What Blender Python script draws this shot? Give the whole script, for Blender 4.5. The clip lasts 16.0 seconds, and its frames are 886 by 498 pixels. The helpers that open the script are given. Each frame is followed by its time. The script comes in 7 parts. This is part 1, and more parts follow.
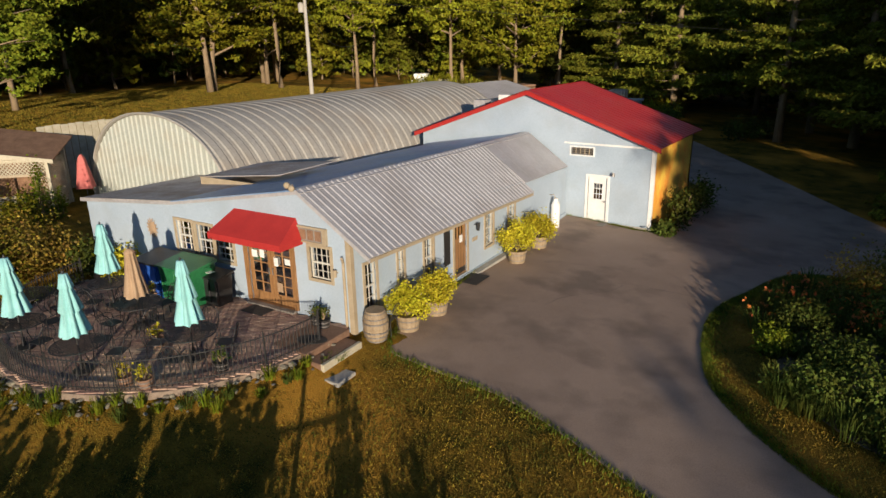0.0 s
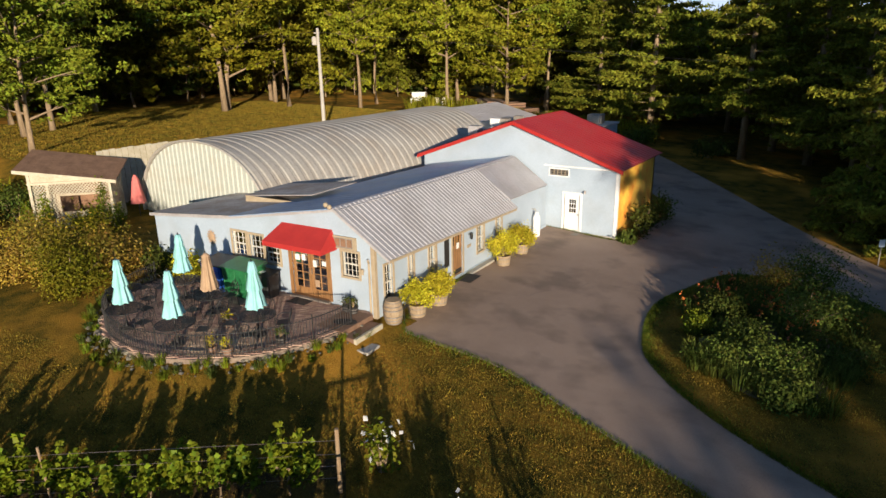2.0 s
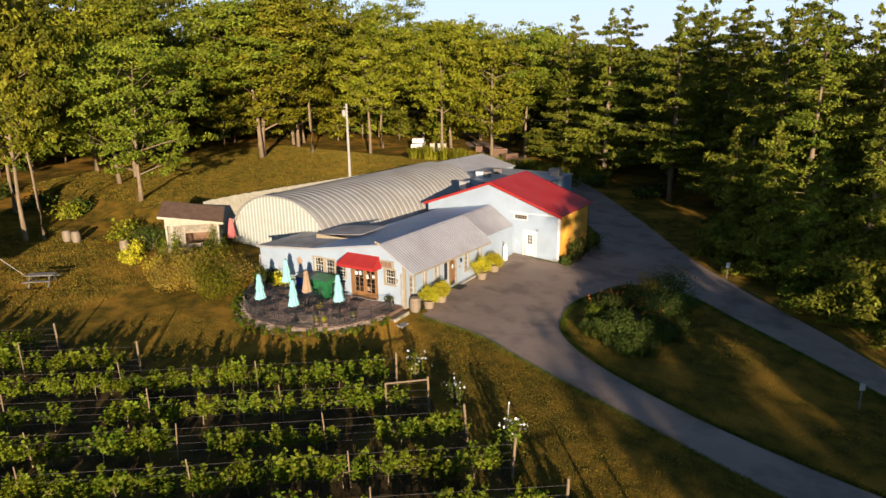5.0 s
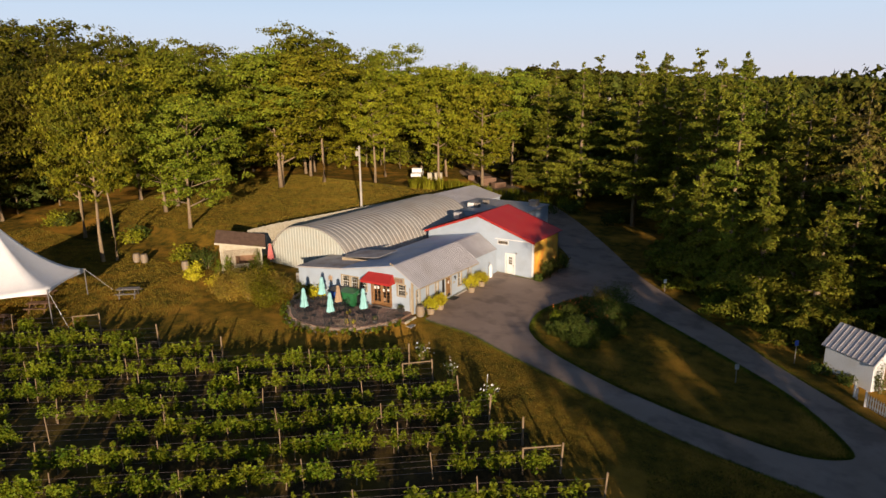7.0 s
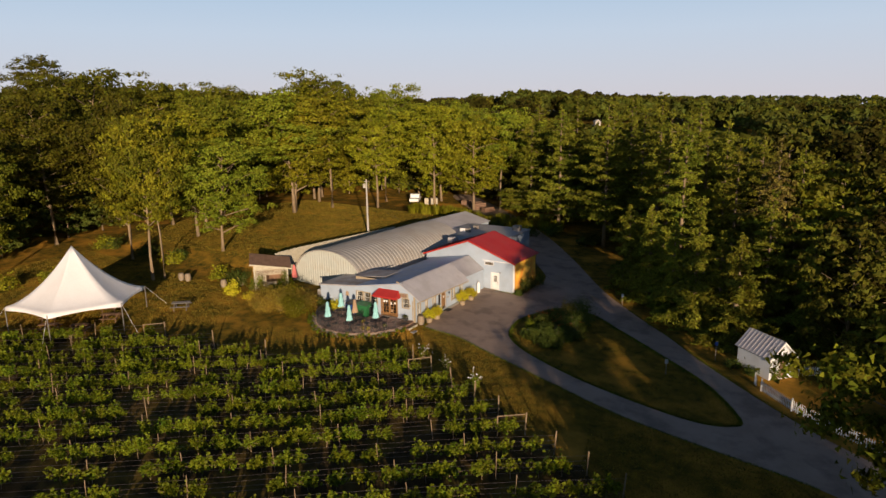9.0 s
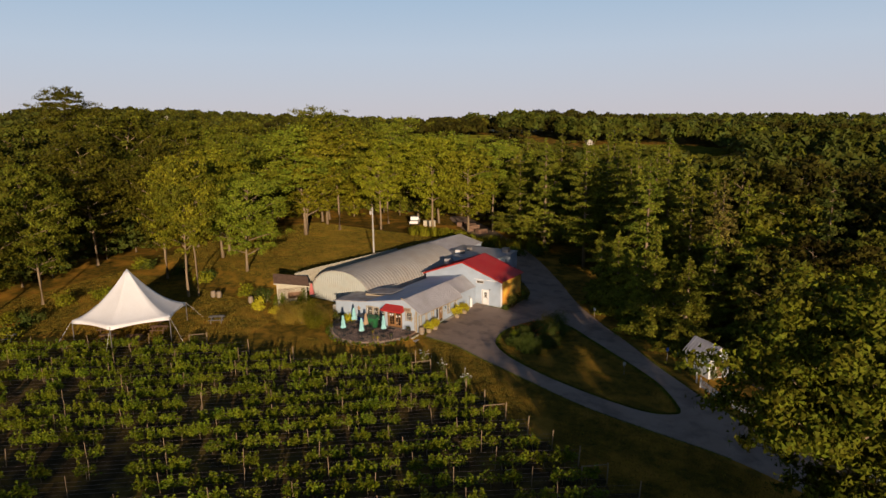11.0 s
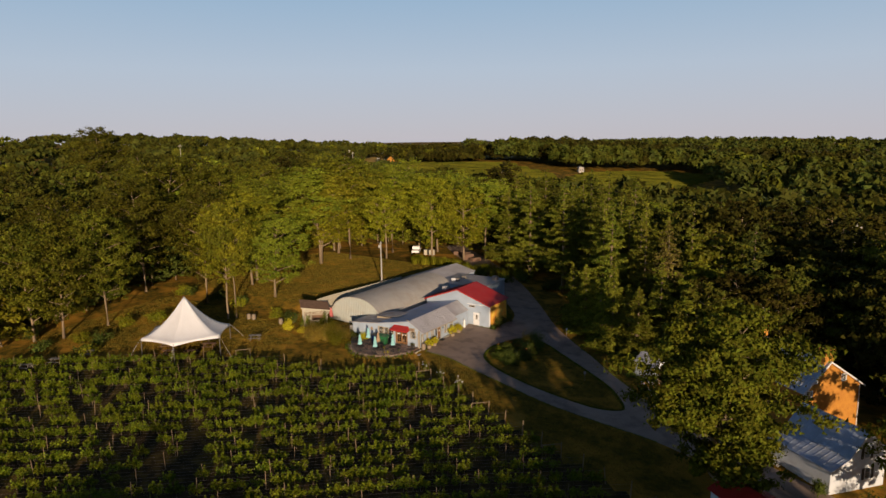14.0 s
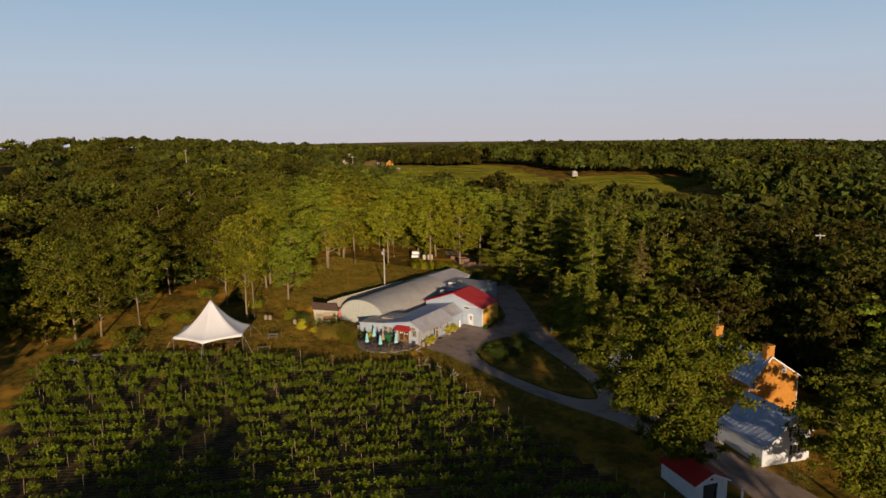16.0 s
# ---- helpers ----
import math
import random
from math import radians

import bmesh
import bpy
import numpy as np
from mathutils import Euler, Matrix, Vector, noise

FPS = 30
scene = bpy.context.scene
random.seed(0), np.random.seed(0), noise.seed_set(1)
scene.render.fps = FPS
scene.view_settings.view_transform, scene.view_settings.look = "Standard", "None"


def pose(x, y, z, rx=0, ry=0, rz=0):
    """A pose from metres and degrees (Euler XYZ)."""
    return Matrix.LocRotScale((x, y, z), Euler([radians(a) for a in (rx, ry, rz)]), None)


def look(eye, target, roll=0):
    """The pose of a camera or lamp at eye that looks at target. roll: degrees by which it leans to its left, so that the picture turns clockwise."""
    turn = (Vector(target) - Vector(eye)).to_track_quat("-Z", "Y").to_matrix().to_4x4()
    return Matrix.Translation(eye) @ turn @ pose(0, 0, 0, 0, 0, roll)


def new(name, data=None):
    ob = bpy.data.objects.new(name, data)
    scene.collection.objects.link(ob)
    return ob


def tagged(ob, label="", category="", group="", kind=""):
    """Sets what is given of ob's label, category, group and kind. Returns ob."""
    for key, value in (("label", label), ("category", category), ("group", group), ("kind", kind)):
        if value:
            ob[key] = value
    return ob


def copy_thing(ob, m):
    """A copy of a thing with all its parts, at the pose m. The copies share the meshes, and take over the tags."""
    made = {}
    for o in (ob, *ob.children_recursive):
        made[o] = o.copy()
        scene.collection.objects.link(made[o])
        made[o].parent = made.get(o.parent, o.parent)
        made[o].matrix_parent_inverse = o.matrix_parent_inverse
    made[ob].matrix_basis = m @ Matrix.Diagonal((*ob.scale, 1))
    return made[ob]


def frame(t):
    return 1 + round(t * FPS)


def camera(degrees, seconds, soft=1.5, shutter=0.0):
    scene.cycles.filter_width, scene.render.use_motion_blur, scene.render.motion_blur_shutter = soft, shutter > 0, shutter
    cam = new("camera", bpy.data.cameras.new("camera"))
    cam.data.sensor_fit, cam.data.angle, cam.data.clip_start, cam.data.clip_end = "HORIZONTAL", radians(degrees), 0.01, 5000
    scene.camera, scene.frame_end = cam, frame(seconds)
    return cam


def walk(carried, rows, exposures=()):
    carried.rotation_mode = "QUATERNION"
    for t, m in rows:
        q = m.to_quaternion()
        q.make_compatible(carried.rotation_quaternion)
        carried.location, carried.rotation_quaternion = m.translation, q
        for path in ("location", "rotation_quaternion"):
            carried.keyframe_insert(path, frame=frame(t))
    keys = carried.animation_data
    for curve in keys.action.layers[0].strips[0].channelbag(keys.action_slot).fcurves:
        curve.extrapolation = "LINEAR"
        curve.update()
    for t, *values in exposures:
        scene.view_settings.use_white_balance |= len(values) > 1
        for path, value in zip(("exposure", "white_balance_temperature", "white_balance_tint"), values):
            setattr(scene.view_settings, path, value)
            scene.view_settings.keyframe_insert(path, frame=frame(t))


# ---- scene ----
EXPOSURES = [(0.0, 0.36, 5850, 13), (2.0, 0.68, 5850, 13), (3.5, 0.97, 5850, 13), (5.0, 0.80, 6050, 15), (6.5, 0.50, 6350, 19), (9.0, 0.24, 6600, 20), (12.5, 0.00, 6600, 20), (16.0, -0.03, 6550, 19)]
cam = camera(68.53, 16.0)
# seconds, x, y, z, yaw, pitch, roll
ROWS = [
    (0.0, -2.180, -0.143, 8.166, 34.730, -17.932, -1.173),
    (0.5, -1.667, -0.967, 8.397, 34.588, -17.747, -1.185),
    (1.0, -1.091, -1.892, 8.734, 34.487, -17.604, -1.192),
    (1.5, -0.346, -3.076, 9.174, 34.376, -17.442, -1.159),
    (2.0, 0.595, -4.563, 9.710, 34.236, -17.210, -1.061),
    (2.5, 1.718, -6.334, 10.332, 34.090, -16.916, -0.986),
    (3.0, 2.990, -8.344, 11.029, 33.967, -16.598, -0.991),
    (3.5, 4.373, -10.538, 11.789, 33.853, -16.264, -0.982),
    (4.0, 5.836, -12.868, 12.602, 33.725, -15.913, -0.922),
    (4.5, 7.339, -15.276, 13.456, 33.591, -15.578, -0.861),
    (5.0, 8.902, -17.776, 14.339, 33.458, -15.244, -0.816),
    (5.5, 10.495, -20.325, 15.242, 33.328, -14.897, -0.779),
    (6.0, 12.104, -22.902, 16.158, 33.203, -14.546, -0.741),
    (6.5, 13.708, -25.472, 17.082, 33.078, -14.199, -0.712),
    (7.0, 15.333, -28.062, 18.003, 32.942, -13.861, -0.696),
    (7.5, 16.962, -30.646, 18.919, 32.812, -13.535, -0.675),
    (8.0, 18.588, -33.215, 19.827, 32.685, -13.210, -0.648),
    (8.5, 20.206, -35.758, 20.724, 32.558, -12.880, -0.648),
    (9.0, 21.810, -38.265, 21.610, 32.463, -12.562, -0.672),
    (9.5, 23.379, -40.710, 22.482, 32.395, -12.250, -0.691),
    (10.0, 24.946, -43.143, 23.349, 32.334, -11.938, -0.706),
    (10.5, 26.499, -45.547, 24.209, 32.284, -11.633, -0.727),
    (11.0, 28.041, -47.929, 25.064, 32.237, -11.329, -0.755),
    (11.5, 29.567, -50.282, 25.914, 32.198, -11.030, -0.782),
    (12.0, 31.095, -52.640, 26.768, 32.188, -10.749, -0.783),
    (12.5, 32.630, -55.012, 27.626, 32.190, -10.478, -0.772),
    (13.0, 34.175, -57.402, 28.491, 32.180, -10.199, -0.775),
    (13.5, 35.727, -59.809, 29.364, 32.158, -9.926, -0.779),
    (14.0, 37.277, -62.221, 30.245, 32.124, -9.655, -0.770),
    (14.5, 38.813, -64.625, 31.129, 32.088, -9.340, -0.762),
    (15.0, 40.330, -67.009, 32.011, 32.060, -9.344, -0.755),
    (15.5, 41.838, -69.392, 32.878, 32.013, -9.530, -0.733),
    (16.0, 43.390, -71.849, 33.713, 31.927, -9.723, -0.709),
]
walk(cam, [(t, pose(x, y, z, 90 + pitch, 0, yaw) @ pose(0, 0, 0, 0, 0, roll)) for t, x, y, z, yaw, pitch, roll in ROWS], EXPOSURES)

import mathutils.geometry

# ---------------------------------------------------------------- light
SUN_DIR = Vector((0.666, -0.746, 0.0)).normalized()
SUN_ELEV = radians(8.4)
world = bpy.data.worlds.new("evening_sky")
scene.world = world
world.use_nodes = True
wn = world.node_tree.nodes
sky = wn.new("ShaderNodeTexSky")
sky.sky_type = "NISHITA"
sky.sun_disc = False
sky.sun_elevation = SUN_ELEV
sky.sun_rotation = math.atan2(SUN_DIR.x, SUN_DIR.y)
sky.air_density, sky.dust_density, sky.ozone_density = 1.0, 0.25, 3.2
wn["Background"].inputs["Strength"].default_value = 0.071
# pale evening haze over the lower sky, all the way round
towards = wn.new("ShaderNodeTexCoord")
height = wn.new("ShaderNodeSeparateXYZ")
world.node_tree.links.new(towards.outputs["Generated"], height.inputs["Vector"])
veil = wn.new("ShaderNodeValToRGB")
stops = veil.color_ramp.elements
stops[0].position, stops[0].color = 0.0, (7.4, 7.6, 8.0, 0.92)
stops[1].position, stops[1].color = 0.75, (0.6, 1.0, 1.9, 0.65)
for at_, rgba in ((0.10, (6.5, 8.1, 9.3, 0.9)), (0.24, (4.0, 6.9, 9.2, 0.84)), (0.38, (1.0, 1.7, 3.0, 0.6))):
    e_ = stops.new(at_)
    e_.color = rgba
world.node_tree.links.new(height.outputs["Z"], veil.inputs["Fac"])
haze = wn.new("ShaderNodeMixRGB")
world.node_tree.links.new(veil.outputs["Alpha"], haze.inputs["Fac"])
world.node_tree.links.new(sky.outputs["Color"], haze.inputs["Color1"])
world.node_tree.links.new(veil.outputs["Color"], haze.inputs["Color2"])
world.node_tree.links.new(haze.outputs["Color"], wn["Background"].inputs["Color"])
sun = new("sun", bpy.data.lights.new("sun", "SUN"))
sun.data.energy = 5.0
sun.data.angle = radians(0.6)
sun.data.color = (1.0, 0.81, 0.56)
sun.matrix_basis = look(Vector((SUN_DIR.x * math.cos(SUN_ELEV), SUN_DIR.y * math.cos(SUN_ELEV), math.sin(SUN_ELEV))) * 150, (0, 0, 0))

# ---------------------------------------------------------------- materials


def material(name, low, high, scale=2.0, fine=25.0, rough=0.8, bump=0.15, metal=0.0, vary=0.0, islands=0.0, local=False,
             stretch=(1, 1, 1), leaf=0.0, spots=None, spot_scale=0.4, spot_amount=0.5, bump_dist=0.02, spec=0.5):
    """Two scales of noise between two colours, with relief; optional stains, variation per object or per island, and leaf translucency."""
    m = bpy.data.materials.new(name)
    m.use_nodes = True
    n, l = m.node_tree.nodes, m.node_tree.links
    b = n["Principled BSDF"]
    if local:
        src = n.new("ShaderNodeTexCoord").outputs["Object"]
    else:
        src = n.new("ShaderNodeNewGeometry").outputs["Position"]
    mp = n.new("ShaderNodeMapping")
    mp.inputs["Scale"].default_value = stretch
    l.new(src, mp.inputs["Vector"])

    def noise_of(s, detail=4.0, r=0.6):
        t = n.new("ShaderNodeTexNoise")
        t.inputs["Scale"].default_value = s
        t.inputs["Detail"].default_value = detail
        t.inputs["Roughness"].default_value = r
        l.new(mp.outputs["Vector"], t.inputs["Vector"])
        return t

    big, small = noise_of(scale), noise_of(fine, 5.0)
    mixv = n.new("ShaderNodeMath")
    mixv.operation = "MULTIPLY_ADD"
    l.new(small.outputs["Fac"], mixv.inputs[0])
    mixv.inputs[1].default_value = 0.5
    half = n.new("ShaderNodeMath")
    half.operation = "MULTIPLY"
    half.inputs[1].default_value = 0.5
    l.new(big.outputs["Fac"], half.inputs[0])
    l.new(half.outputs[0], mixv.inputs[2])
    ramp = n.new("ShaderNodeValToRGB")
    ramp.color_ramp.elements[0].position, ramp.color_ramp.elements[1].position = 0.38, 0.62
    ramp.color_ramp.elements[0].color, ramp.color_ramp.elements[1].color = (*low, 1), (*high, 1)
    l.new(mixv.outputs[0], ramp.inputs["Fac"])
    colour = ramp.outputs["Color"]
    if spots:
        st = noise_of(spot_scale, 3.0)
        sr = n.new("ShaderNodeValToRGB")
        sr.color_ramp.elements[0].position, sr.color_ramp.elements[1].position = 0.48, 0.66
        sr.color_ramp.elements[1].color = (spot_amount,) * 3 + (1,)
        l.new(st.outputs["Fac"], sr.inputs["Fac"])
        mx = n.new("ShaderNodeMixRGB")
        l.new(sr.outputs["Color"], mx.inputs["Fac"])
        l.new(colour, mx.inputs["Color1"])
        mx.inputs["Color2"].default_value = (*spots, 1)
        colour = mx.outputs["Color"]
    for amount, source in ((vary, "object"), (islands, "island")):
        if not amount:
            continue
        if source == "object":
            rnd = n.new("ShaderNodeObjectInfo").outputs["Random"]
        else:
            rnd = n.new("ShaderNodeNewGeometry").outputs["Random Per Island"]
        mr = n.new("ShaderNodeMapRange")
        mr.inputs["To Min"].default_value, mr.inputs["To Max"].default_value = 1 - amount, 1 + amount
        l.new(rnd, mr.inputs["Value"])
        hs = n.new("ShaderNodeHueSaturation")
        l.new(mr.outputs["Result"], hs.inputs["Value"])
        mh = n.new("ShaderNodeMapRange")
        mh.inputs["To Min"].default_value, mh.inputs["To Max"].default_value = 0.5 - 0.05 * amount, 0.5 + 0.05 * amount
        l.new(rnd, mh.inputs["Value"])
        l.new(mh.outputs["Result"], hs.inputs["Hue"])
        l.new(colour, hs.inputs["Color"])
        colour = hs.outputs["Color"]
    l.new(colour, b.inputs["Base Color"])
    b.inputs["Roughness"].default_value = rough
    b.inputs["Metallic"].default_value = metal
    b.inputs["Specular IOR Level"].default_value = spec
    if bump:
        bp = n.new("ShaderNodeBump")
        bp.inputs["Strength"].default_value = bump
        bp.inputs["Distance"].default_value = bump_dist
        l.new(mixv.outputs[0], bp.inputs["Height"])
        l.new(bp.outputs["Normal"], b.inputs["Normal"])
    if leaf:
        tr = n.new("ShaderNodeBsdfTranslucent")
        l.new(colour, tr.inputs["Color"])
        ms = n.new("ShaderNodeMixShader")
        ms.inputs["Fac"].default_value = leaf
        l.new(b.outputs["BSDF"], ms.inputs[1])
        l.new(tr.outputs["BSDF"], ms.inputs[2])
        l.new(ms.outputs["Shader"], n["Material Output"].inputs["Surface"])
    return m


def glass_material(name, tint=(0.9, 0.93, 0.95), rough=0.02):
    m = bpy.data.materials.new(name)
    m.use_nodes = True
    n, l = m.node_tree.nodes, m.node_tree.links
    clear, gloss, mix = n.new("ShaderNodeBsdfTransparent"), n.new("ShaderNodeBsdfGlossy"), n.new("ShaderNodeMixShader")
    clear.inputs["Color"].default_value = (*tint, 1)
    gloss.inputs["Roughness"].default_value = rough
    fr = n.new("ShaderNodeFresnel")
    fr.inputs["IOR"].default_value = 1.5
    l.new(fr.outputs["Fac"], mix.inputs["Fac"])
    l.new(clear.outputs["BSDF"], mix.inputs[1])
    l.new(gloss.outputs["BSDF"], mix.inputs[2])
    l.new(mix.outputs["Shader"], n["Material Output"].inputs["Surface"])
    return m


M_GRASS = material("lawn_grass", (0.026, 0.038, 0.005), (0.265, 0.155, 0.016), 1.1, 26, 0.95, 1.0, spots=(0.50, 0.25, 0.030), spot_scale=0.2, spot_amount=0.85, bump_dist=0.12, spec=0.1)
M_ASPHALT = material("old_asphalt", (0.265, 0.188, 0.132), (0.390, 0.285, 0.208), 0.25, 40, 0.85, 0.6, spots=(0.10, 0.076, 0.058), spot_scale=0.42, spot_amount=0.5, spec=0.3)
M_TAR = material("crack_tar", (0.14, 0.112, 0.088), (0.21, 0.17, 0.135), 3, 30, 0.9, 0.3, spec=0.2)
M_WALL = material("pale_blue_white_paint", (0.335, 0.405, 0.475), (0.405, 0.475, 0.545), 0.7, 18, 0.65, 0.08, spots=(0.32, 0.35, 0.37), spot_scale=0.6, spot_amount=0.35)
M_WHITE = material("white_paint", (0.55, 0.58, 0.60), (0.66, 0.69, 0.70), 0.7, 18, 0.6, 0.08, spots=(0.46, 0.45, 0.42), spot_scale=0.6, spot_amount=0.35)
M_TRIM = material("tan_trim", (0.30, 0.24, 0.15), (0.42, 0.34, 0.23), 3, 30, 0.6, 0.1)
M_WHITE_TRIM = material("white_trim", (0.68, 0.67, 0.63), (0.80, 0.79, 0.76), 3, 30, 0.5, 0.05)
M_SASH = material("cream_sash", (0.46, 0.44, 0.38), (0.58, 0.56, 0.49), 3, 30, 0.5, 0.05)
M_GREYROOF = material("galvanised_roof", (0.40, 0.385, 0.385), (0.53, 0.51, 0.505), 0.4, 9, 0.45, 0.05, metal=0.25, spots=(0.36, 0.33, 0.31), spot_scale=0.5, spot_amount=0.5)
M_HUT = material("cream_steel", (0.33, 0.31, 0.27), (0.44, 0.415, 0.365), 0.5, 8, 0.5, 0.06, metal=0.15, spots=(0.34, 0.28, 0.21), spot_scale=0.45, spot_amount=0.45)
M_HUTEND = material("pale_steel_end", (0.36, 0.38, 0.33), (0.47, 0.49, 0.43), 0.8, 12, 0.5, 0.05, spots=(0.33, 0.30, 0.23), spot_scale=0.8, spot_amount=0.45)
# weathered blue paint, made bluer with the sky's reflection put into the colour
M_BLUEROOF = material("weathered_blue_sky_tinted_roof", (0.19, 0.30, 0.48), (0.33, 0.44, 0.59), 0.5, 8, 0.4, 0.06, metal=0.2, spots=(0.34, 0.33, 0.31), spot_scale=0.45, spot_amount=0.35)
M_TANROOF = material("aged_tan_roof", (0.29, 0.262, 0.24), (0.46, 0.43, 0.405), 0.7, 9, 0.6, 0.1, metal=0.1, spots=(0.22, 0.15, 0.09), spot_scale=0.6, spot_amount=0.6)
M_PINK = material("faded_red_canvas", (0.42, 0.10, 0.09), (0.55, 0.17, 0.15), 3, 30, 0.85, 0.1)
M_REDROOF = material("red_metal_roof", (0.34, 0.016, 0.012), (0.46, 0.032, 0.020), 0.5, 12, 0.45, 0.05, spots=(0.30, 0.05, 0.04), spot_scale=0.5, spot_amount=0.4)
M_REDCLOTH = material("red_canvas", (0.32, 0.014, 0.012), (0.42, 0.024, 0.018), 2, 40, 0.8, 0.1)
# near-black for insides and openings, with their shade put into the colour
M_DARK = material("inside_shade", (0.03, 0.027, 0.024), (0.05, 0.045, 0.04), 1, 8, 0.9, 0)
M_GLASS = glass_material("window_glass")
M_WOOD_DOOR = material("stained_wood", (0.20, 0.10, 0.035), (0.34, 0.18, 0.07), 2, 14, 0.5, 0.1, stretch=(6, 6, 1))
M_TEAL = material("turquoise_canvas", (0.23, 0.50, 0.50), (0.31, 0.60, 0.59), 3, 30, 0.85, 0.1)
M_TAN = material("tan_canvas", (0.30, 0.20, 0.12), (0.40, 0.28, 0.17), 3, 30, 0.85, 0.1)
M_IRON = material("black_iron", (0.012, 0.012, 0.012), (0.03, 0.028, 0.026), 5, 40, 0.5, 0.05)
M_PAVER = material("brick_paver", (0.29, 0.185, 0.128), (0.46, 0.315, 0.23), 2, 20, 0.85, 0.2, vary=0.25, islands=0.25)
M_JOINT = material("sand_joint", (0.16, 0.12, 0.085), (0.26, 0.20, 0.15), 5, 40, 0.95, 0.2)
M_STONE = material("field_stone", (0.075, 0.065, 0.048), (0.20, 0.175, 0.135), 3, 25, 0.85, 0.3, vary=0.3, islands=0.3)
M_BARK = material("bark", (0.16, 0.112, 0.062), (0.33, 0.24, 0.14), 2, 12, 0.95, 0.6, stretch=(3, 3, 0.6), local=True, bump_dist=0.05)
M_LEAF = material("oak_leaf", (0.071, 0.093, 0.007), (0.217, 0.217, 0.016), 0.25, 3, 0.55, 0, vary=0.35, islands=0.4, leaf=0.14, spec=0.06)
M_LEAF2 = material("locust_leaf", (0.094, 0.106, 0.006), (0.261, 0.235, 0.014), 0.25, 3, 0.55, 0, vary=0.32, islands=0.4, leaf=0.14, spec=0.06)
# dimmed copy of the oak leaf: the western crowns' shade is in its colour
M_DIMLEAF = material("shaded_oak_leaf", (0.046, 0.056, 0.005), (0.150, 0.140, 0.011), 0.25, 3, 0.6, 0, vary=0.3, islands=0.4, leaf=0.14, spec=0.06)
M_NEEDLE = material("pine_needle", (0.075, 0.100, 0.009), (0.260, 0.250, 0.024), 0.25, 3, 0.6, 0, vary=0.25, islands=0.4, leaf=0.20, spec=0.06)
# deep and far woods: dimmer light put into darkened copies of leaf and needle
M_FARWOOD = material("dimmed_far_wood_leaf", (0.022, 0.027, 0.004), (0.074, 0.068, 0.008), 0.15, 3, 0.8, 0, vary=0.4, islands=0.4, spec=0.04)
M_WOODLEAF = material("dimmed_wood_leaf", (0.031, 0.037, 0.005), (0.092, 0.081, 0.009), 0.15, 3, 0.7, 0, vary=0.5, islands=0.4, leaf=0.14, spec=0.06)
M_FIR = material("dimmed_wood_needle", (0.024, 0.033, 0.006), (0.085, 0.082, 0.012), 0.15, 3, 0.7, 0, vary=0.45, islands=0.4, leaf=0.1, spec=0.06)
M_WALNUT = material("walnut_leaf", (0.052, 0.067, 0.005), (0.150, 0.145, 0.010), 0.3, 3, 0.7, 0, islands=0.45, leaf=0.14, spec=0.06)
M_VINE = material("vine_leaf", (0.060, 0.097, 0.006), (0.222, 0.240, 0.013), 0.6, 4, 0.5, 0, vary=0.15, islands=0.4, leaf=0.30, spec=0.10)
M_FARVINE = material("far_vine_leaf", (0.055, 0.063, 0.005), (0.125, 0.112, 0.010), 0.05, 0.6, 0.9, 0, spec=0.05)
M_WHEAT = material("ripe_grain", (0.42, 0.27, 0.07), (0.60, 0.40, 0.12), 0.05, 0.6, 0.9, 0.1, spec=0.05)
M_VFLOOR = material("vineyard_soil", (0.024, 0.021, 0.009), (0.105, 0.066, 0.026), 0.7, 14, 0.95, 0.8, spots=(0.15, 0.105, 0.018), spot_scale=0.35, spot_amount=0.7, bump_dist=0.10, spec=0.05)
M_SPRUCE = material("spruce_needle", (0.075, 0.066, 0.013), (0.19, 0.145, 0.030), 0.25, 3, 0.6, 0, islands=0.4, leaf=0.12, spec=0.06)
M_LIME = material("lime_shrub_leaf", (0.378, 0.342, 0.013), (0.612, 0.513, 0.027), 0.8, 5, 0.6, 0, vary=0.15, islands=0.3, leaf=0.25, spec=0.15)
M_RUST = material("bronze_shrub_leaf", (0.13, 0.120, 0.012), (0.38, 0.235, 0.030), 0.7, 5, 0.6, 0, vary=0.2, islands=0.4, leaf=0.25, spec=0.25)
M_SHRUB = material("garden_leaf", (0.040, 0.062, 0.010), (0.110, 0.125, 0.020), 0.8, 5, 0.6, 0, vary=0.25, islands=0.4, leaf=0.2, spec=0.06)
M_FLOWER = material("orange_petal", (0.45, 0.11, 0.015), (0.60, 0.20, 0.03), 3, 10, 0.6, 0, islands=0.3, leaf=0.2)
M_ROSE = material("white_petal", (0.70, 0.68, 0.62), (0.82, 0.80, 0.74), 3, 10, 0.6, 0, islands=0.1, leaf=0.2)
M_POST = material("vineyard_post", (0.17, 0.115, 0.06), (0.30, 0.21, 0.12), 2, 20, 0.9, 0.3, local=True, stretch=(4, 4, 1))
M_WIRE = material("steel_wire", (0.26, 0.20, 0.15), (0.38, 0.30, 0.23), 2, 20, 0.4, 0, metal=0.7)
M_TENT = material("white_vinyl", (0.714, 0.705, 0.686), (0.780, 0.771, 0.752), 0.6, 9, 0.5, 0.04)
M_BRICK = material("orange_brick", (0.40, 0.155, 0.020), (0.55, 0.245, 0.032), 1.2, 14, 0.9, 0.3)
